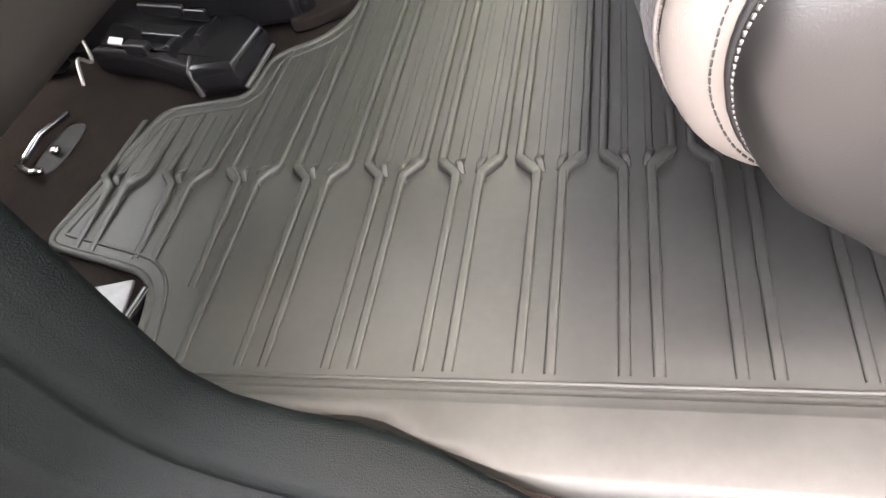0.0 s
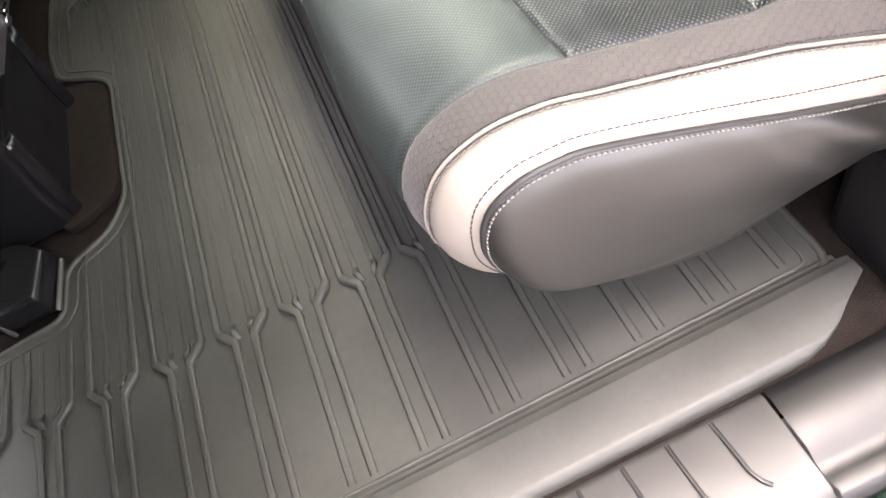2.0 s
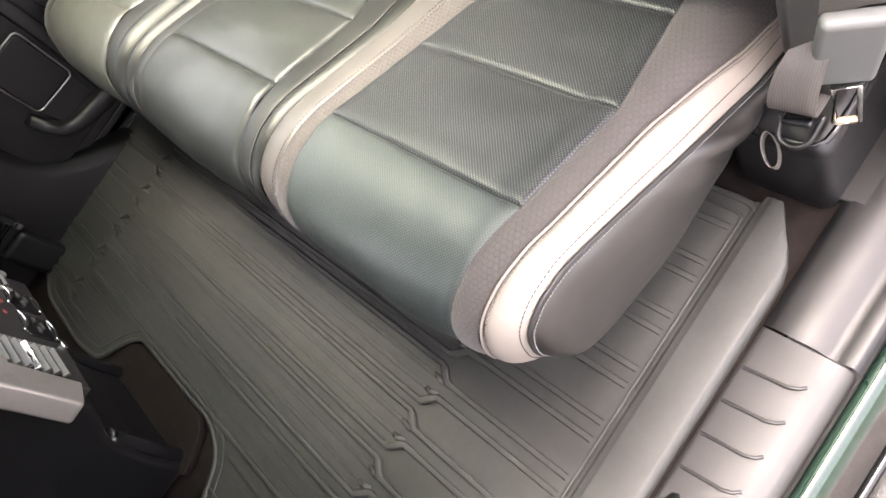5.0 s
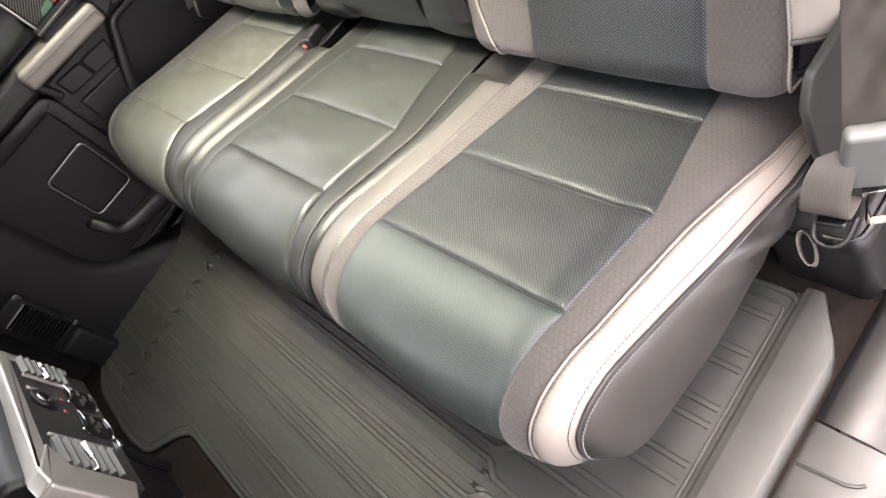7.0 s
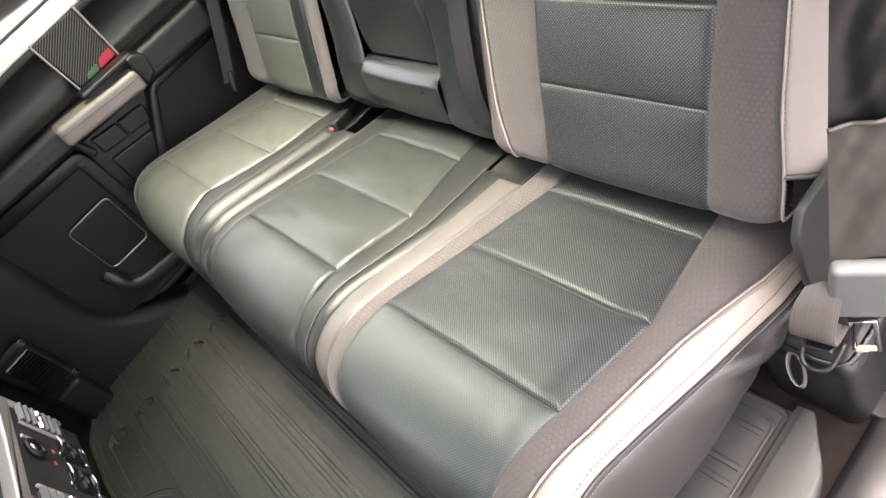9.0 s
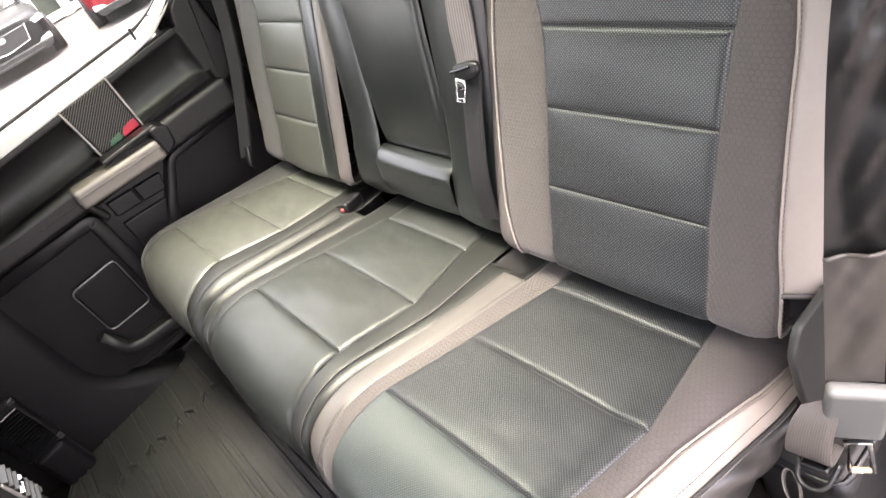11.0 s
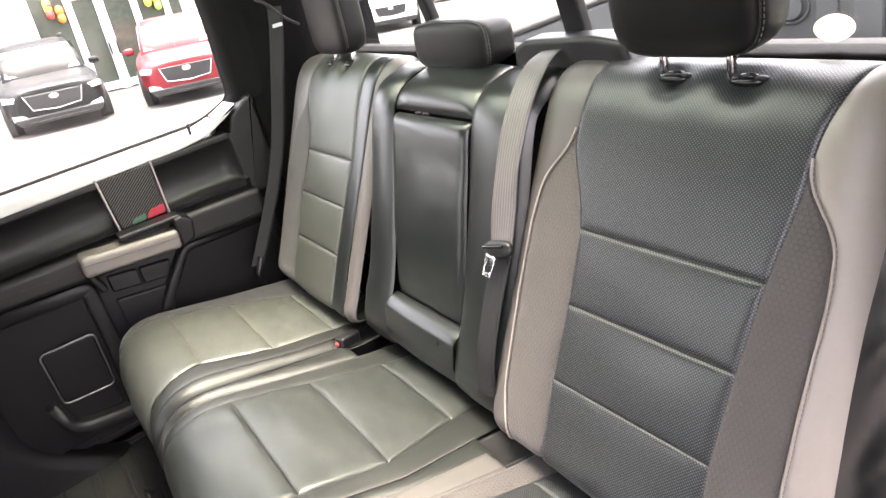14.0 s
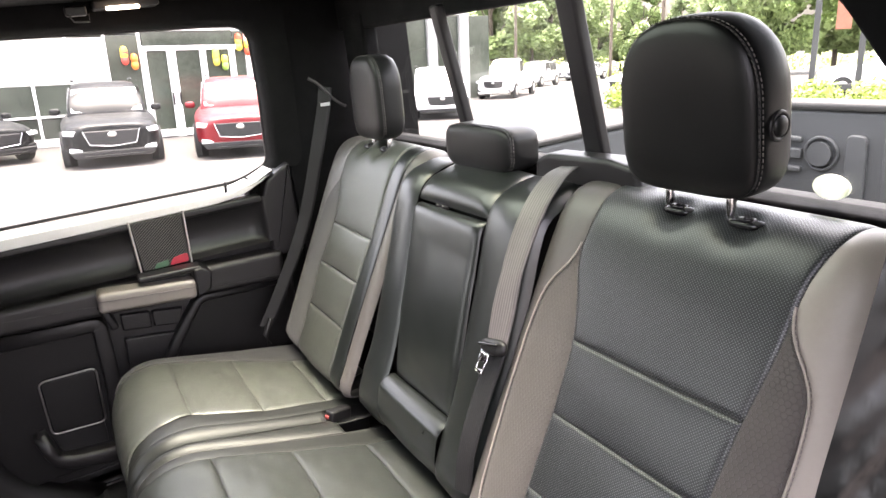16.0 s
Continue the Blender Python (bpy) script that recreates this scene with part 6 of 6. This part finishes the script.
# Unseen passenger seat, added to block light from the windscreen.
fs2 = thing("front_seat", (-0.8, 1.42, 0.0), "unseen front passenger seat with taupe leather back, blocks windscreen light", "seat")
part("backrest", rbox((0.12, 0.54, 0.96), (-0.655, 1.42, 0.62), 0.05, 4, pose(0, 0, 0, 0, 12, 0)), leather_umber, fs2, "taupe leather back")
part("seat_riser", rbox((0.34, 0.40, 0.16), (-0.95, 1.42, 0.07), 0.01), steel_dark, fs2, "dark steel seat frame")
# Lighter grey for edges of black plastic: their highlight put into colour.
edge_glint = surface("edge_glint", (0.045, 0.045, 0.045), 0.18, stains=0.1)
pod = thing("track_cover", (-0.6, 0.54, 0.0), "black plastic cover at the end of the seat track", "cover")
part("shell", prism(rounded([(-0.86, 0.60), (-0.735, 0.565), (-0.60, 0.497), (-0.518, 0.499), (-0.503, 0.61), (-0.56, 0.66), (-0.86, 0.70)], 0.006), "z", -0.005, 0.055, 0.018, 2), plastic_gloss, pod)
part("lip", tube([(-0.597, 0.494, 0.004), (-0.602, 0.503, 0.045), (-0.606, 0.53, 0.056)], 0.0055, 8), edge_glint, pod, "raised edge with its glint put into the colour")
part("lip", tube([(-0.512, 0.497, 0.010), (-0.499, 0.600, 0.016)], 0.0055, 8), edge_glint, pod, "raised edge with its glint put into the colour")
for x, y, z, w, d, mt_ in ((-0.68, 0.60, 0.062, 0.09, 0.030, plastic_gloss), (-0.64, 0.635, 0.075, 0.07, 0.014, plastic_gloss), (-0.73, 0.575, 0.060, 0.05, 0.020, steel_dark), (-0.70, 0.645, 0.085, 0.10, 0.012, steel_dark), (-0.60, 0.60, 0.060, 0.012, 0.06, plastic_gloss), (-0.655, 0.57, 0.058, 0.012, 0.035, plastic_gloss)):
    part("latch_plate", rbox((w, d, 0.022), (x, y, z), 0.004, turn=pose(0, 0, 0, 0, 4, -12)), mt_, pod)
anchor = thing("floor_anchor", (-0.86, 0.40, -0.01), "metal anchor loop in a slot of the carpet", "anchor")
# Black pad on the carpet, put there for the shade inside the slot.
part("slot", superbox(0.125, 0.062, 0.006, (-0.856, 0.415, -0.012), 0, 3.0, 16), cloth_black, anchor, "dark pad standing in for shade in the carpet slot")
part("loop", tube([(-0.897, 0.378, 0.002), (-0.888, 0.352, 0.006), (-0.852, 0.338, 0.006), (-0.836, 0.344, 0.002)], 0.0062, 8), chrome, anchor, "bright steel loop")
part("loop", tube([(-0.897, 0.378, 0.002), (-0.895, 0.43, 0.008), (-0.878, 0.492, 0.002)], 0.0062, 8), chrome, anchor, "bright steel loop")
part("bolt", superbox(0.018, 0.018, 0.014, (-0.845, 0.396, 0.0), power=2.5, n=8), chrome, anchor)
foot = thing("sill_bracket", (-0.56, 0.06, -0.01), "bare metal bracket beside the mat notch", "bracket")
part("plate", rbox((0.13, 0.08, 0.006), (-0.60, 0.075, -0.008), 0.002, turn=pose(0, 0, 0, 0, 0, 12)), surface("bracket_grey", (0.16, 0.16, 0.16), 0.4, metal=0.3, stains=0.3, stain_scale=30), foot)
part("edge", rbox((0.012, 0.10, 0.022), (-0.515, 0.06, -0.006), 0.003, turn=pose(0, 0, 0, 0, 0, -8)), plastic_gloss, foot, "black shiny edge")

plate_grey = surface("plate_grey", (0.022, 0.021, 0.020), 0.45, grain=0.2, grain_scale=1200, stains=0.1)
slat_grey = surface("slat_grey", (0.075, 0.072, 0.068), 0.35, metal=0.3, stains=0.1)
console = thing("centre_console", (-0.6, 0.88, 0.0), "black centre console with silver-framed rear vents and sockets", "console")
# the rear face leans back towards the top
side = [(-1.3, 0.0), (-0.475, 0.0), (-0.47, 0.10), (-0.45, 0.20), (-0.385, 0.28), (-0.372, 0.49), (-0.40, 0.53), (-1.3, 0.55)]
part("body", prism(rounded(side, 0.02), "y", 0.685, 1.075, 0.015, 3), plastic_black, console)
part("foot_carpet", prism(rounded([(-0.50, 0.66), (-0.382, 0.71), (-0.382, 1.06), (-0.50, 1.12)], 0.04), "z", -0.01, 0.012, 0.004), carpet, console, "dark carpet foot")
for y in (0.715, 1.045):
    part("foot_rib", tube(spline([(-0.455, y, 0.20), (-0.468, y, 0.10), (-0.474, y, 0.0)], 10)[0].tolist(), 0.018, 10), plastic_gloss, console, "rounded glossy corner")
b = bmesh.new()
bmesh.ops.create_cone(b, cap_ends=True, segments=28, radius1=0.026, radius2=0.020, depth=0.012)
bmesh.ops.transform(b, matrix=Matrix.Translation((-0.648, 0.681, 0.112)) @ pose(0, 0, 0, 90, 0, 0), verts=b.verts)
part("side_plug", b, plastic_gloss, console, "round glossy plug")
FX = -0.366


def on_face(pts, lo, hi, r=0.003):
    return prism(pts, "x", FX + lo, FX + hi, r)


part("bezel", on_face(rounded([(0.668, 0.508), (1.12, 0.490), (1.12, 0.462), (0.84, 0.472), (0.735, 0.476)], [0.012, 0.006, 0.004, 0.006, 0.004]), -0.02, 0.013, 0.005), satin, console, "satin silver upper frame bar")
part("bezel", on_face(rounded([(0.636, 0.498), (0.668, 0.510), (0.765, 0.474), (0.722, 0.445), (0.668, 0.440)], 0.008), -0.02, 0.015, 0.006), satin, console, "satin silver chamfered frame corner")
part("bezel", on_face(rounded([(0.634, 0.500), (0.690, 0.452), (0.712, 0.446), (0.700, 0.316), (0.622, 0.340)], [0.012, 0.006, 0.006, 0.008, 0.010]), -0.03, 0.014, 0.007), satin, console, "broad satin silver near frame bar")
part("bezel", on_face(rounded([(1.108, 0.492), (1.125, 0.492), (1.135, 0.33), (1.115, 0.33)], 0.006), -0.02, 0.012, 0.004), satin, console, "satin silver frame")
part("face_plate", on_face(rounded([(0.70, 0.478), (1.115, 0.466), (1.125, 0.285), (0.70, 0.292)], 0.006), -0.02, 0.004), plate_grey, console, "dark grey face plate")
for y0, y1, z0, z1 in ((0.712, 0.800, 0.330, 0.452), (1.050, 1.120, 0.345, 0.445)):
    v = part("air_vent", on_face(rounded([(y0, z1 - 0.012), (y0 + 0.03, z1), (y1, z1), (y1, z0), (y0, z0)], 0.006), -0.01, 0.006), plastic_gloss, console, "rear air vent")
    for i in range(7):
        z = z0 + (i + 0.6) * (z1 - z0) / 7
        part("slat", rbox((0.014, y1 - y0 - 0.010, 0.0085), (FX + 0.011, (y0 + y1) / 2, z), 0.0015, turn=pose(0, 0, 0, 6, 34, 0)), chrome if i == 3 else slat_grey, v)
    part("vent_bar", rbox((0.008, 0.007, z1 - z0 + 0.008), (FX + 0.009, y1 + 0.009 if y0 < 0.9 else y0 - 0.008, (z0 + z1) / 2), 0.003), satin, v)
    part("vent_tab", rbox((0.010, 0.018, 0.014), (FX + 0.016, (y0 + y1) / 2, z0 + 3.6 * (z1 - z0) / 7), 0.003, turn=pose(0, 0, 0, 0, 34, 0)), chrome, v, "bright vent tab")
ring_pts = [(FX + 0.010, 0.952 + 0.024 * math.cos(a), 0.428 + 0.020 * math.sin(a)) for a in np.linspace(0, 2 * math.pi, 28, endpoint=False)]
so = part("power_socket", tube(ring_pts, 0.0055, 8, closed=True), steel_dark, console, "dark ring of the power socket")
part("socket_cap", superbox(0.034, 0.016, 0.026, (FX + 0.011, 0.950, 0.430), power=2.3, n=12), chrome, so, "bright socket cap")
part("socket_tab", rbox((0.006, 0.010, 0.028), (FX + 0.009, 0.984, 0.440), 0.002), satin, so)
for y, z in ((0.980, 0.379), (0.932, 0.384)):
    part("cap_mark", rbox((0.003, 0.010, 0.007), (FX + 0.006, y, z), 0.001), red_plastic, console, "small red mark")
for y0, y1 in ((0.858, 0.940), (0.966, 1.046)):
    us = part("socket_panel", on_face(rounded([(y0, 0.362), (y1, 0.358), (y1, 0.292), (y0, 0.300)], 0.010), -0.005, 0.009), plastic_gloss, console, "glossy socket panel")
    part("socket_arc", tube(spline([(FX + 0.012, y0, 0.372), (FX + 0.013, (y0 + y1) / 2, 0.356), (FX + 0.012, y1, 0.362)], 14)[0].tolist(), 0.0028, 8), chrome, us, "thin chrome arc")
    part("socket_arc", tube(spline([(FX + 0.010, y0, 0.306), (FX + 0.012, (y0 + y1) / 2, 0.300), (FX + 0.010, y1, 0.302)], 14)[0].tolist(), 0.0022, 8), chrome, us, "thin chrome arc")
    for i in range(3):
        part("port", rbox((0.004, 0.020, 0.006), (FX + 0.011, y0 + 0.022 + i * 0.019, 0.335 - 0.010 * (i % 2)), 0.001), plastic_grey, us)
part("corner_chrome", rbox((0.012, 0.026, 0.012), (FX + 0.006, 0.850, 0.296), 0.003), chrome, console)

vent = thing("floor_vent", (-0.42, 1.62, 0.14), "black slatted air duct beside the far pillar trim", "vent")
part("duct", rbox((0.12, 0.05, 0.20), (-0.43, 1.635, 0.235), 0.015, 3), plastic_black, vent)
for i in range(14):
    part("slat", rbox((0.080, 0.014, 0.0045), (-0.42, 1.607, 0.165 + i * 0.0105), 0.0015, turn=pose(0, 0, 0, 25, 0, 0)), plastic_gloss, vent)
part("clip", rbox((0.018, 0.02, 0.018), (-0.375, 1.605, 0.15), 0.004), edge_glint, vent)
part("clip", rbox((0.018, 0.02, 0.018), (-0.375, 1.605, 0.325), 0.004), edge_glint, vent)
part("duct_foot", rbox((0.10, 0.06, 0.15), (-0.43, 1.63, 0.065), 0.02, 3), plastic_black, vent)

low_trim = thing("pillar_trim", (-0.3, 1.70, 0.0), "black lower pillar trim beside the far door", "trim", kind="structure")
P = []
for i in range(14):
    z = 0.0 + 0.55 * i / 13
    k = max(0.0, (0.22 - z) / 0.22)
    P.append([(-0.72, 1.66, z), (-0.45, 1.665, z), (-0.26 + 0.16 * k**2, 1.672, z), (-0.225 + 0.20 * k**2, 1.682, z), (-0.21 + 0.22 * k**2, 1.71, z), (-0.215 + 0.22 * k**2, 1.76, z)])
part("trim", sheet("trim", P), door_inset, low_trim)
part("threshold", rbox((0.80, 0.05, 0.05), (0.20, 1.775, 0.02), 0.015, 3), plastic_black, low_trim)

# ---- belts ----
cbox = thing("wheel_arch_cover", (0.68, -0.03, -0.01), "black plastic cover behind the seat cushion at the door", "cover")
part("cover", prism(rounded([(0.548, -0.02), (0.90, -0.02), (0.90, 0.205), (0.60, 0.188), (0.540, 0.178)], 0.025), "y", -0.113, 0.035, 0.022, 4), plastic_black, cbox)
part("top_lip", tube(spline([(0.549, 0.0, 0.172), (0.549, -0.07, 0.172), (0.560, -0.098, 0.174), (0.60, -0.104, 0.180), (0.80, -0.104, 0.192)], 24)[0].tolist(), 0.006, 8), plastic_gloss, cbox, "rounded shiny lip")
part("foot_flange", rbox((0.33, 0.05, 0.012), (0.735, -0.125, -0.004), 0.005), plastic_black, cbox)
part("fastener", superbox(0.018, 0.018, 0.018, (0.70, -0.113, 0.10), power=2.2, n=8), plastic_gloss, cbox, "round push fastener")
webbing_taupe = webbing_material("webbing_taupe", (0.060, 0.053, 0.046), 0.55, 110.0)
anchorb = thing("belt_anchor", (0.60, -0.06, 0.16), "grey webbing lap belt end folded over its black anchor", "seat belt")
FOLD = (0.18, -0.93, -0.16)
part("webbing", strap("webbing", [(0.556, -0.096, 0.388), (0.534, -0.094, 0.372), (0.517, -0.093, 0.348), (0.509, -0.093, 0.324), (0.517, -0.093, 0.312), (0.545, -0.090, 0.304)], 0.049, [(0.60, -0.70, 0.10), (0.35, -0.9, 0.0), FOLD, FOLD], 0.0042), webbing_taupe, anchorb)
part("anchor_plate", rbox((0.052, 0.034, 0.010), (0.534, -0.092, 0.284), 0.004, turn=pose(0, 0, 0, 0, 24, 8)), plastic_gloss, anchorb, "black buckle anchor")
part("anchor_frame", tube([tuple(p) for p in spline([(0.520, -0.074, 0.290), (0.500, -0.080, 0.272), (0.496, -0.098, 0.268), (0.506, -0.112, 0.272), (0.534, -0.116, 0.288)], 20)[0]], 0.0032, 6), steel_dark, anchorb, "thin metal bail of the anchor")
RIGHT, DOWN = Vector((0.63, -0.77, 0.0)), Vector((-0.55, -0.45, -0.70)).normalized()
hang = [tuple(Vector((0.498, -0.069, 0.237)) + RIGHT * (0.0092 * math.cos(a)) + DOWN * (0.024 * math.sin(a))) for a in np.linspace(-1.3, -1.3 + 2 * math.pi, 30)]
part("strap_loop", strap("strap_loop", hang, 0.0105, RIGHT.cross(DOWN) * 0.7 + DOWN * 0.5 + RIGHT * 0.3, 0.0014, 48), webbing_taupe, anchorb, "small webbing pull loop")
part("anchor_strap", strap("anchor_strap", [(0.535, -0.09, 0.275), (0.57, -0.075, 0.215), (0.60, -0.06, 0.165)], 0.03, (0.5, -0.8, 0.0)), webbing_black, anchorb, "black anchor strap")

nb = thing("seat_belt", (0.55, -0.15, 0.4), "black shoulder belt in a shiny sleeve hanging at the door pillar", "seat belt", "rear seat belts")
W = Vector((0.50, -0.866, 0.0))


def ruffled(name, pts, width, amp):
    c, length = spline(pts, 50)
    P, uv = [], []
    for i, q in enumerate(c):
        row, ruv = [], []
        for j in range(13):
            g = j / 12 - 0.5
            v = i / 49 * length
            wob = amp * (0.2 + math.sin(math.pi * j / 12)) * (noise.noise(Vector((v * 24 + g * 2.4, g * 0.9, 1.7))) + 0.3 * noise.noise(Vector((v * 40 - g * 2.0, g * 2.0, 7.7))))
            p = Vector(q) + W.normalized() * (width * g) + Vector((-0.866, -0.5, 0.0)) * wob
            row.append(tuple(p))
            ruv.append((g * width, i / 49 * length))
        P.append(row)
        uv.append(ruv)
    return sheet(name, P, uv)


satin_black = surface("satin_black", (0.0035, 0.0037, 0.0037), 0.34, spec=0.5, stains=0.15, grain=0.2, grain_scale=1500)
flap_grey = surface("flap_grey", (0.026, 0.027, 0.025), 0.5, stains=0.15)
stop_grey = surface("stop_grey", (0.095, 0.098, 0.092), 0.42, stains=0.06, grain=0.2, grain_scale=900)
satin_grey = surface("satin_grey", (0.042, 0.038, 0.033), 0.36, spec=0.4, stains=0.15, grain=0.2, grain_scale=1500)
part("webbing", ruffled("webbing", [(0.752, -0.158, 1.31), (0.710, -0.146, 1.10), (0.668, -0.134, 0.915), (0.641, -0.125, 0.785), (0.605, -0.1215, 0.597)], 0.052, 0.012), satin_black, nb)
part("sleeve", ruffled("sleeve", [(0.603, -0.1245, 0.602), (0.588, -0.1245, 0.515), (0.572, -0.1245, 0.425)], 0.056, 0.005), satin_grey, nb, "shiny grey-black sleeve")
part("sleeve_hem", tube([tuple(Vector((0.6025, -0.126, 0.603)) + W.normalized() * (0.058 * g) + Vector((-0.003, -0.002, 0.0015)) * math.sin(9 * g)) for g in np.linspace(-0.5, 0.5, 12)], 0.0026, 8), satin_grey, nb, "stitched hem")
part("stop_block", rbox((0.066, 0.022, 0.112), (0.566, -0.1245, 0.372), 0.008, 4, pose(0, 0, 0, 0, 0, -60) @ pose(0, 0, 0, 5, 8, 0)), stop_grey, nb, "grey plastic belt stop")
part("tongue", tube([(0.552, -0.117, 0.318), (0.548, -0.119, 0.256), (0.560, -0.140, 0.254), (0.564, -0.138, 0.318)], 0.0042, 8, None, True), chrome, nb, "bright steel belt tongue")
part("tongue_tip", rbox((0.024, 0.006, 0.012), (0.554, -0.130, 0.256), 0.003, turn=pose(0, 0, 0, 0, 0, -60)), surface("tongue_tan", (0.55, 0.40, 0.25), 0.4), nb, "tan tongue end")
cp = thing("pillar_rear_near", (0.75, -0.15, 0.5), "black trim of the rear door pillar", "pillar", kind="structure")
part("trim", prism(rounded([(0.70, -0.19), (0.80, -0.20), (1.02, -0.17), (1.02, -0.24), (0.78, -0.26), (0.71, -0.25)], 0.01), "z", 0.0, 1.40), headliner_black, cp)
part("quarter_cloth", rbox((0.34, 0.05, 1.42), (0.89, -0.160, 0.69), 0.01), headliner_black, cp, "black cloth quarter trim")
part("lower_cloth", prism(rounded([(0.590, 0.26), (0.574, 0.33), (0.571, 0.425), (0.592, 0.458), (0.70, 0.452), (0.76, 0.26)], 0.012), "y", -0.060, -0.048, 0.004), flap_grey, cp, "smooth dark grey flap behind the belt")

mb = thing("seat_belt", (0.75, 0.52, 0.95), "grey middle shoulder belt with its steel tongue parked on the webbing", "seat belt", "rear seat belts")
part("webbing", strap("webbing", [(0.950, 0.545, 0.968), (0.888, 0.538, 0.956), (0.828, 0.529, 0.908), (0.772, 0.524, 0.820), (0.734, 0.523, 0.72), (0.722, 0.522, 0.688)], 0.050, [(0.46, -0.87, 0.12), (0.46, -0.87, 0.12), (0.44, -0.88, 0.12), (0.36, -0.92, 0.1), (0.18, -0.97, 0.1), (0.34, -0.92, 0.1), (0.16, -0.97, 0.1)], n=60), webbing_grey, mb, "grey shoulder webbing")
part("lower_webbing", strap("lower_webbing", [(0.726, 0.522, 0.682), (0.685, 0.528, 0.60), (0.640, 0.528, 0.50), (0.622, 0.528, 0.42)], 0.047, (0.12, -0.98, 0.10)), webbing_black, mb, "dark lap webbing")
slide = superbox(0.078, 0.020, 0.030, (0.716, 0.524, 0.684), 25, 2.8, 18)
bmesh.ops.rotate(slide, cent=(0.716, 0.524, 0.684), matrix=Matrix.Rotation(radians(-14), 3, "X"), verts=slide.verts)
lt = part("latch_body", slide, plastic_black, mb, "black belt slide")
part("slot", rbox((0.008, 0.052, 0.006), (0.706, 0.525, 0.693), 0.0025, 2, pose(0, 0, 0, -14, 25, 0)), plastic_gloss, lt)
tng = bmesh.new()
tube([(0.702, 0.543, 0.672), (0.688, 0.549, 0.640), (0.690, 0.530, 0.637), (0.704, 0.527, 0.670)], 0.0024, 8, tng, True)
tn = part("tongue", tng, chrome, mb, "bright steel belt tongue")
part("tongue_plate", rbox((0.0022, 0.022, 0.022), (0.702, 0.536, 0.667), 0.0009, 2, pose(0, 0, 0, -14, 25, 0)), chrome, tn)
part("tongue_end", rbox((0.0026, 0.019, 0.008), (0.690, 0.540, 0.641), 0.0009, 2, pose(0, 0, 0, -8, 25, 0)), chrome, tn)
fb = thing("seat_belt", (0.70, 1.66, 0.5), "black shoulder belt hanging beside the far window pillar", "seat belt", "rear seat belts")
part("webbing", strap("webbing", [(0.878, 1.605, 1.10), (0.864, 1.60, 1.05), (0.812, 1.60, 0.90), (0.757, 1.60, 0.752), (0.700, 1.60, 0.635), (0.640, 1.605, 0.532), (0.56, 1.61, 0.405)], 0.041, (0.85, -0.35, -0.1)), webbing_black, fb)
part("guide_loop", tube(spline([(0.832, 1.612, 1.132), (0.858, 1.602, 1.112), (0.900, 1.600, 1.062), (0.935, 1.604, 1.036)], 16)[0].tolist(), 0.0045, 8), plastic_grey, fb, "black upper belt guide")
part("webbing_label", rbox((0.03, 0.002, 0.010), (0.864, 1.588, 1.052), 0.0005), surface("label_grey", (0.5, 0.5, 0.5), 0.6), fb, "small pale label bar")
part("retractor_link", tube([(0.575, 1.60, 0.43), (0.55, 1.595, 0.385), (0.555, 1.59, 0.35)], 0.008, 8), steel_dark, fb, "dark metal lower link")
bk = thing("belt_buckle", (0.60, 1.055, 0.36), "black belt buckle with a red release button", "buckle")
part("body", rbox((0.06, 0.03, 0.03), (0.575, 1.052, 0.352), 0.006, turn=pose(0, 0, 0, 0, 10, 15)), plastic_black, bk)
part("release", rbox((0.010, 0.013, 0.010), (0.546, 1.050, 0.355), 0.003, turn=pose(0, 0, 0, 0, 10, 15)), red_plastic, bk, "red release button")

# ---- roof lamp ----
dome = thing("dome_lamp", (0.30, 1.45, 1.39), "small lit dome lamp in the black headliner", "lamp")
part("housing", rbox((0.16, 0.08, 0.022), (0.385, 1.665, 1.384), 0.005), plastic_black, dome)
m, t_, b_ = nodes_of("lamp_glow")
b_.inputs["Emission Color"].default_value = (1.0, 0.82, 0.6, 1)
b_.inputs["Emission Strength"].default_value = 1.6
part("lens", rbox((0.080, 0.020, 0.009), (0.372, 1.61, 1.371), 0.003), m, dome, "glowing lens")
hook = thing("coat_hook", (0.12, 1.62, 1.36), "black coat hook with a metal edge", "hook")
part("hook_body", rbox((0.05, 0.03, 0.025), (0.262, 1.63, 1.372), 0.005), plastic_black, hook)
part("hook_loop", tube([(0.245, 1.615, 1.362), (0.252, 1.61, 1.345), (0.288, 1.61, 1.343), (0.290, 1.615, 1.362)], 0.0022, 6), plastic_grey, hook)
stick = thing("window_sticker", (0.978, 0.10, 0.99), "oval whitish green sticker on the rear glass", "sticker")
o = [(0.113 + 0.0245 * math.cos(a), 0.971 + 0.0165 * math.sin(a)) for a in np.linspace(0, 2 * math.pi, 40, endpoint=False)]
m, t_, b_ = nodes_of("sticker_pale")
through_light, soft_mix = t_.nodes.new("ShaderNodeBsdfTranslucent"), t_.nodes.new("ShaderNodeMixShader")
k_ = ramp(t_, noise_out(t_, coords(t_), 45.0), 0.35, 0.65)
tint_ = mix_colour(t_, k_, (0.88, 0.89, 0.83), (0.78, 0.84, 0.68))
link(t_, tint_, b_.inputs["Base Color"])
link(t_, tint_, through_light.inputs["Color"])
soft_mix.inputs[0].default_value = 0.6
link(t_, b_.outputs[0], soft_mix.inputs[1])
link(t_, through_light.outputs[0], soft_mix.inputs[2])
link(t_, soft_mix.outputs[0], t_.nodes["Material Output"].inputs["Surface"])
part("disc", prism(o, "x", GX + 0.010, GX + 0.0145), m, stick, smooth=False)
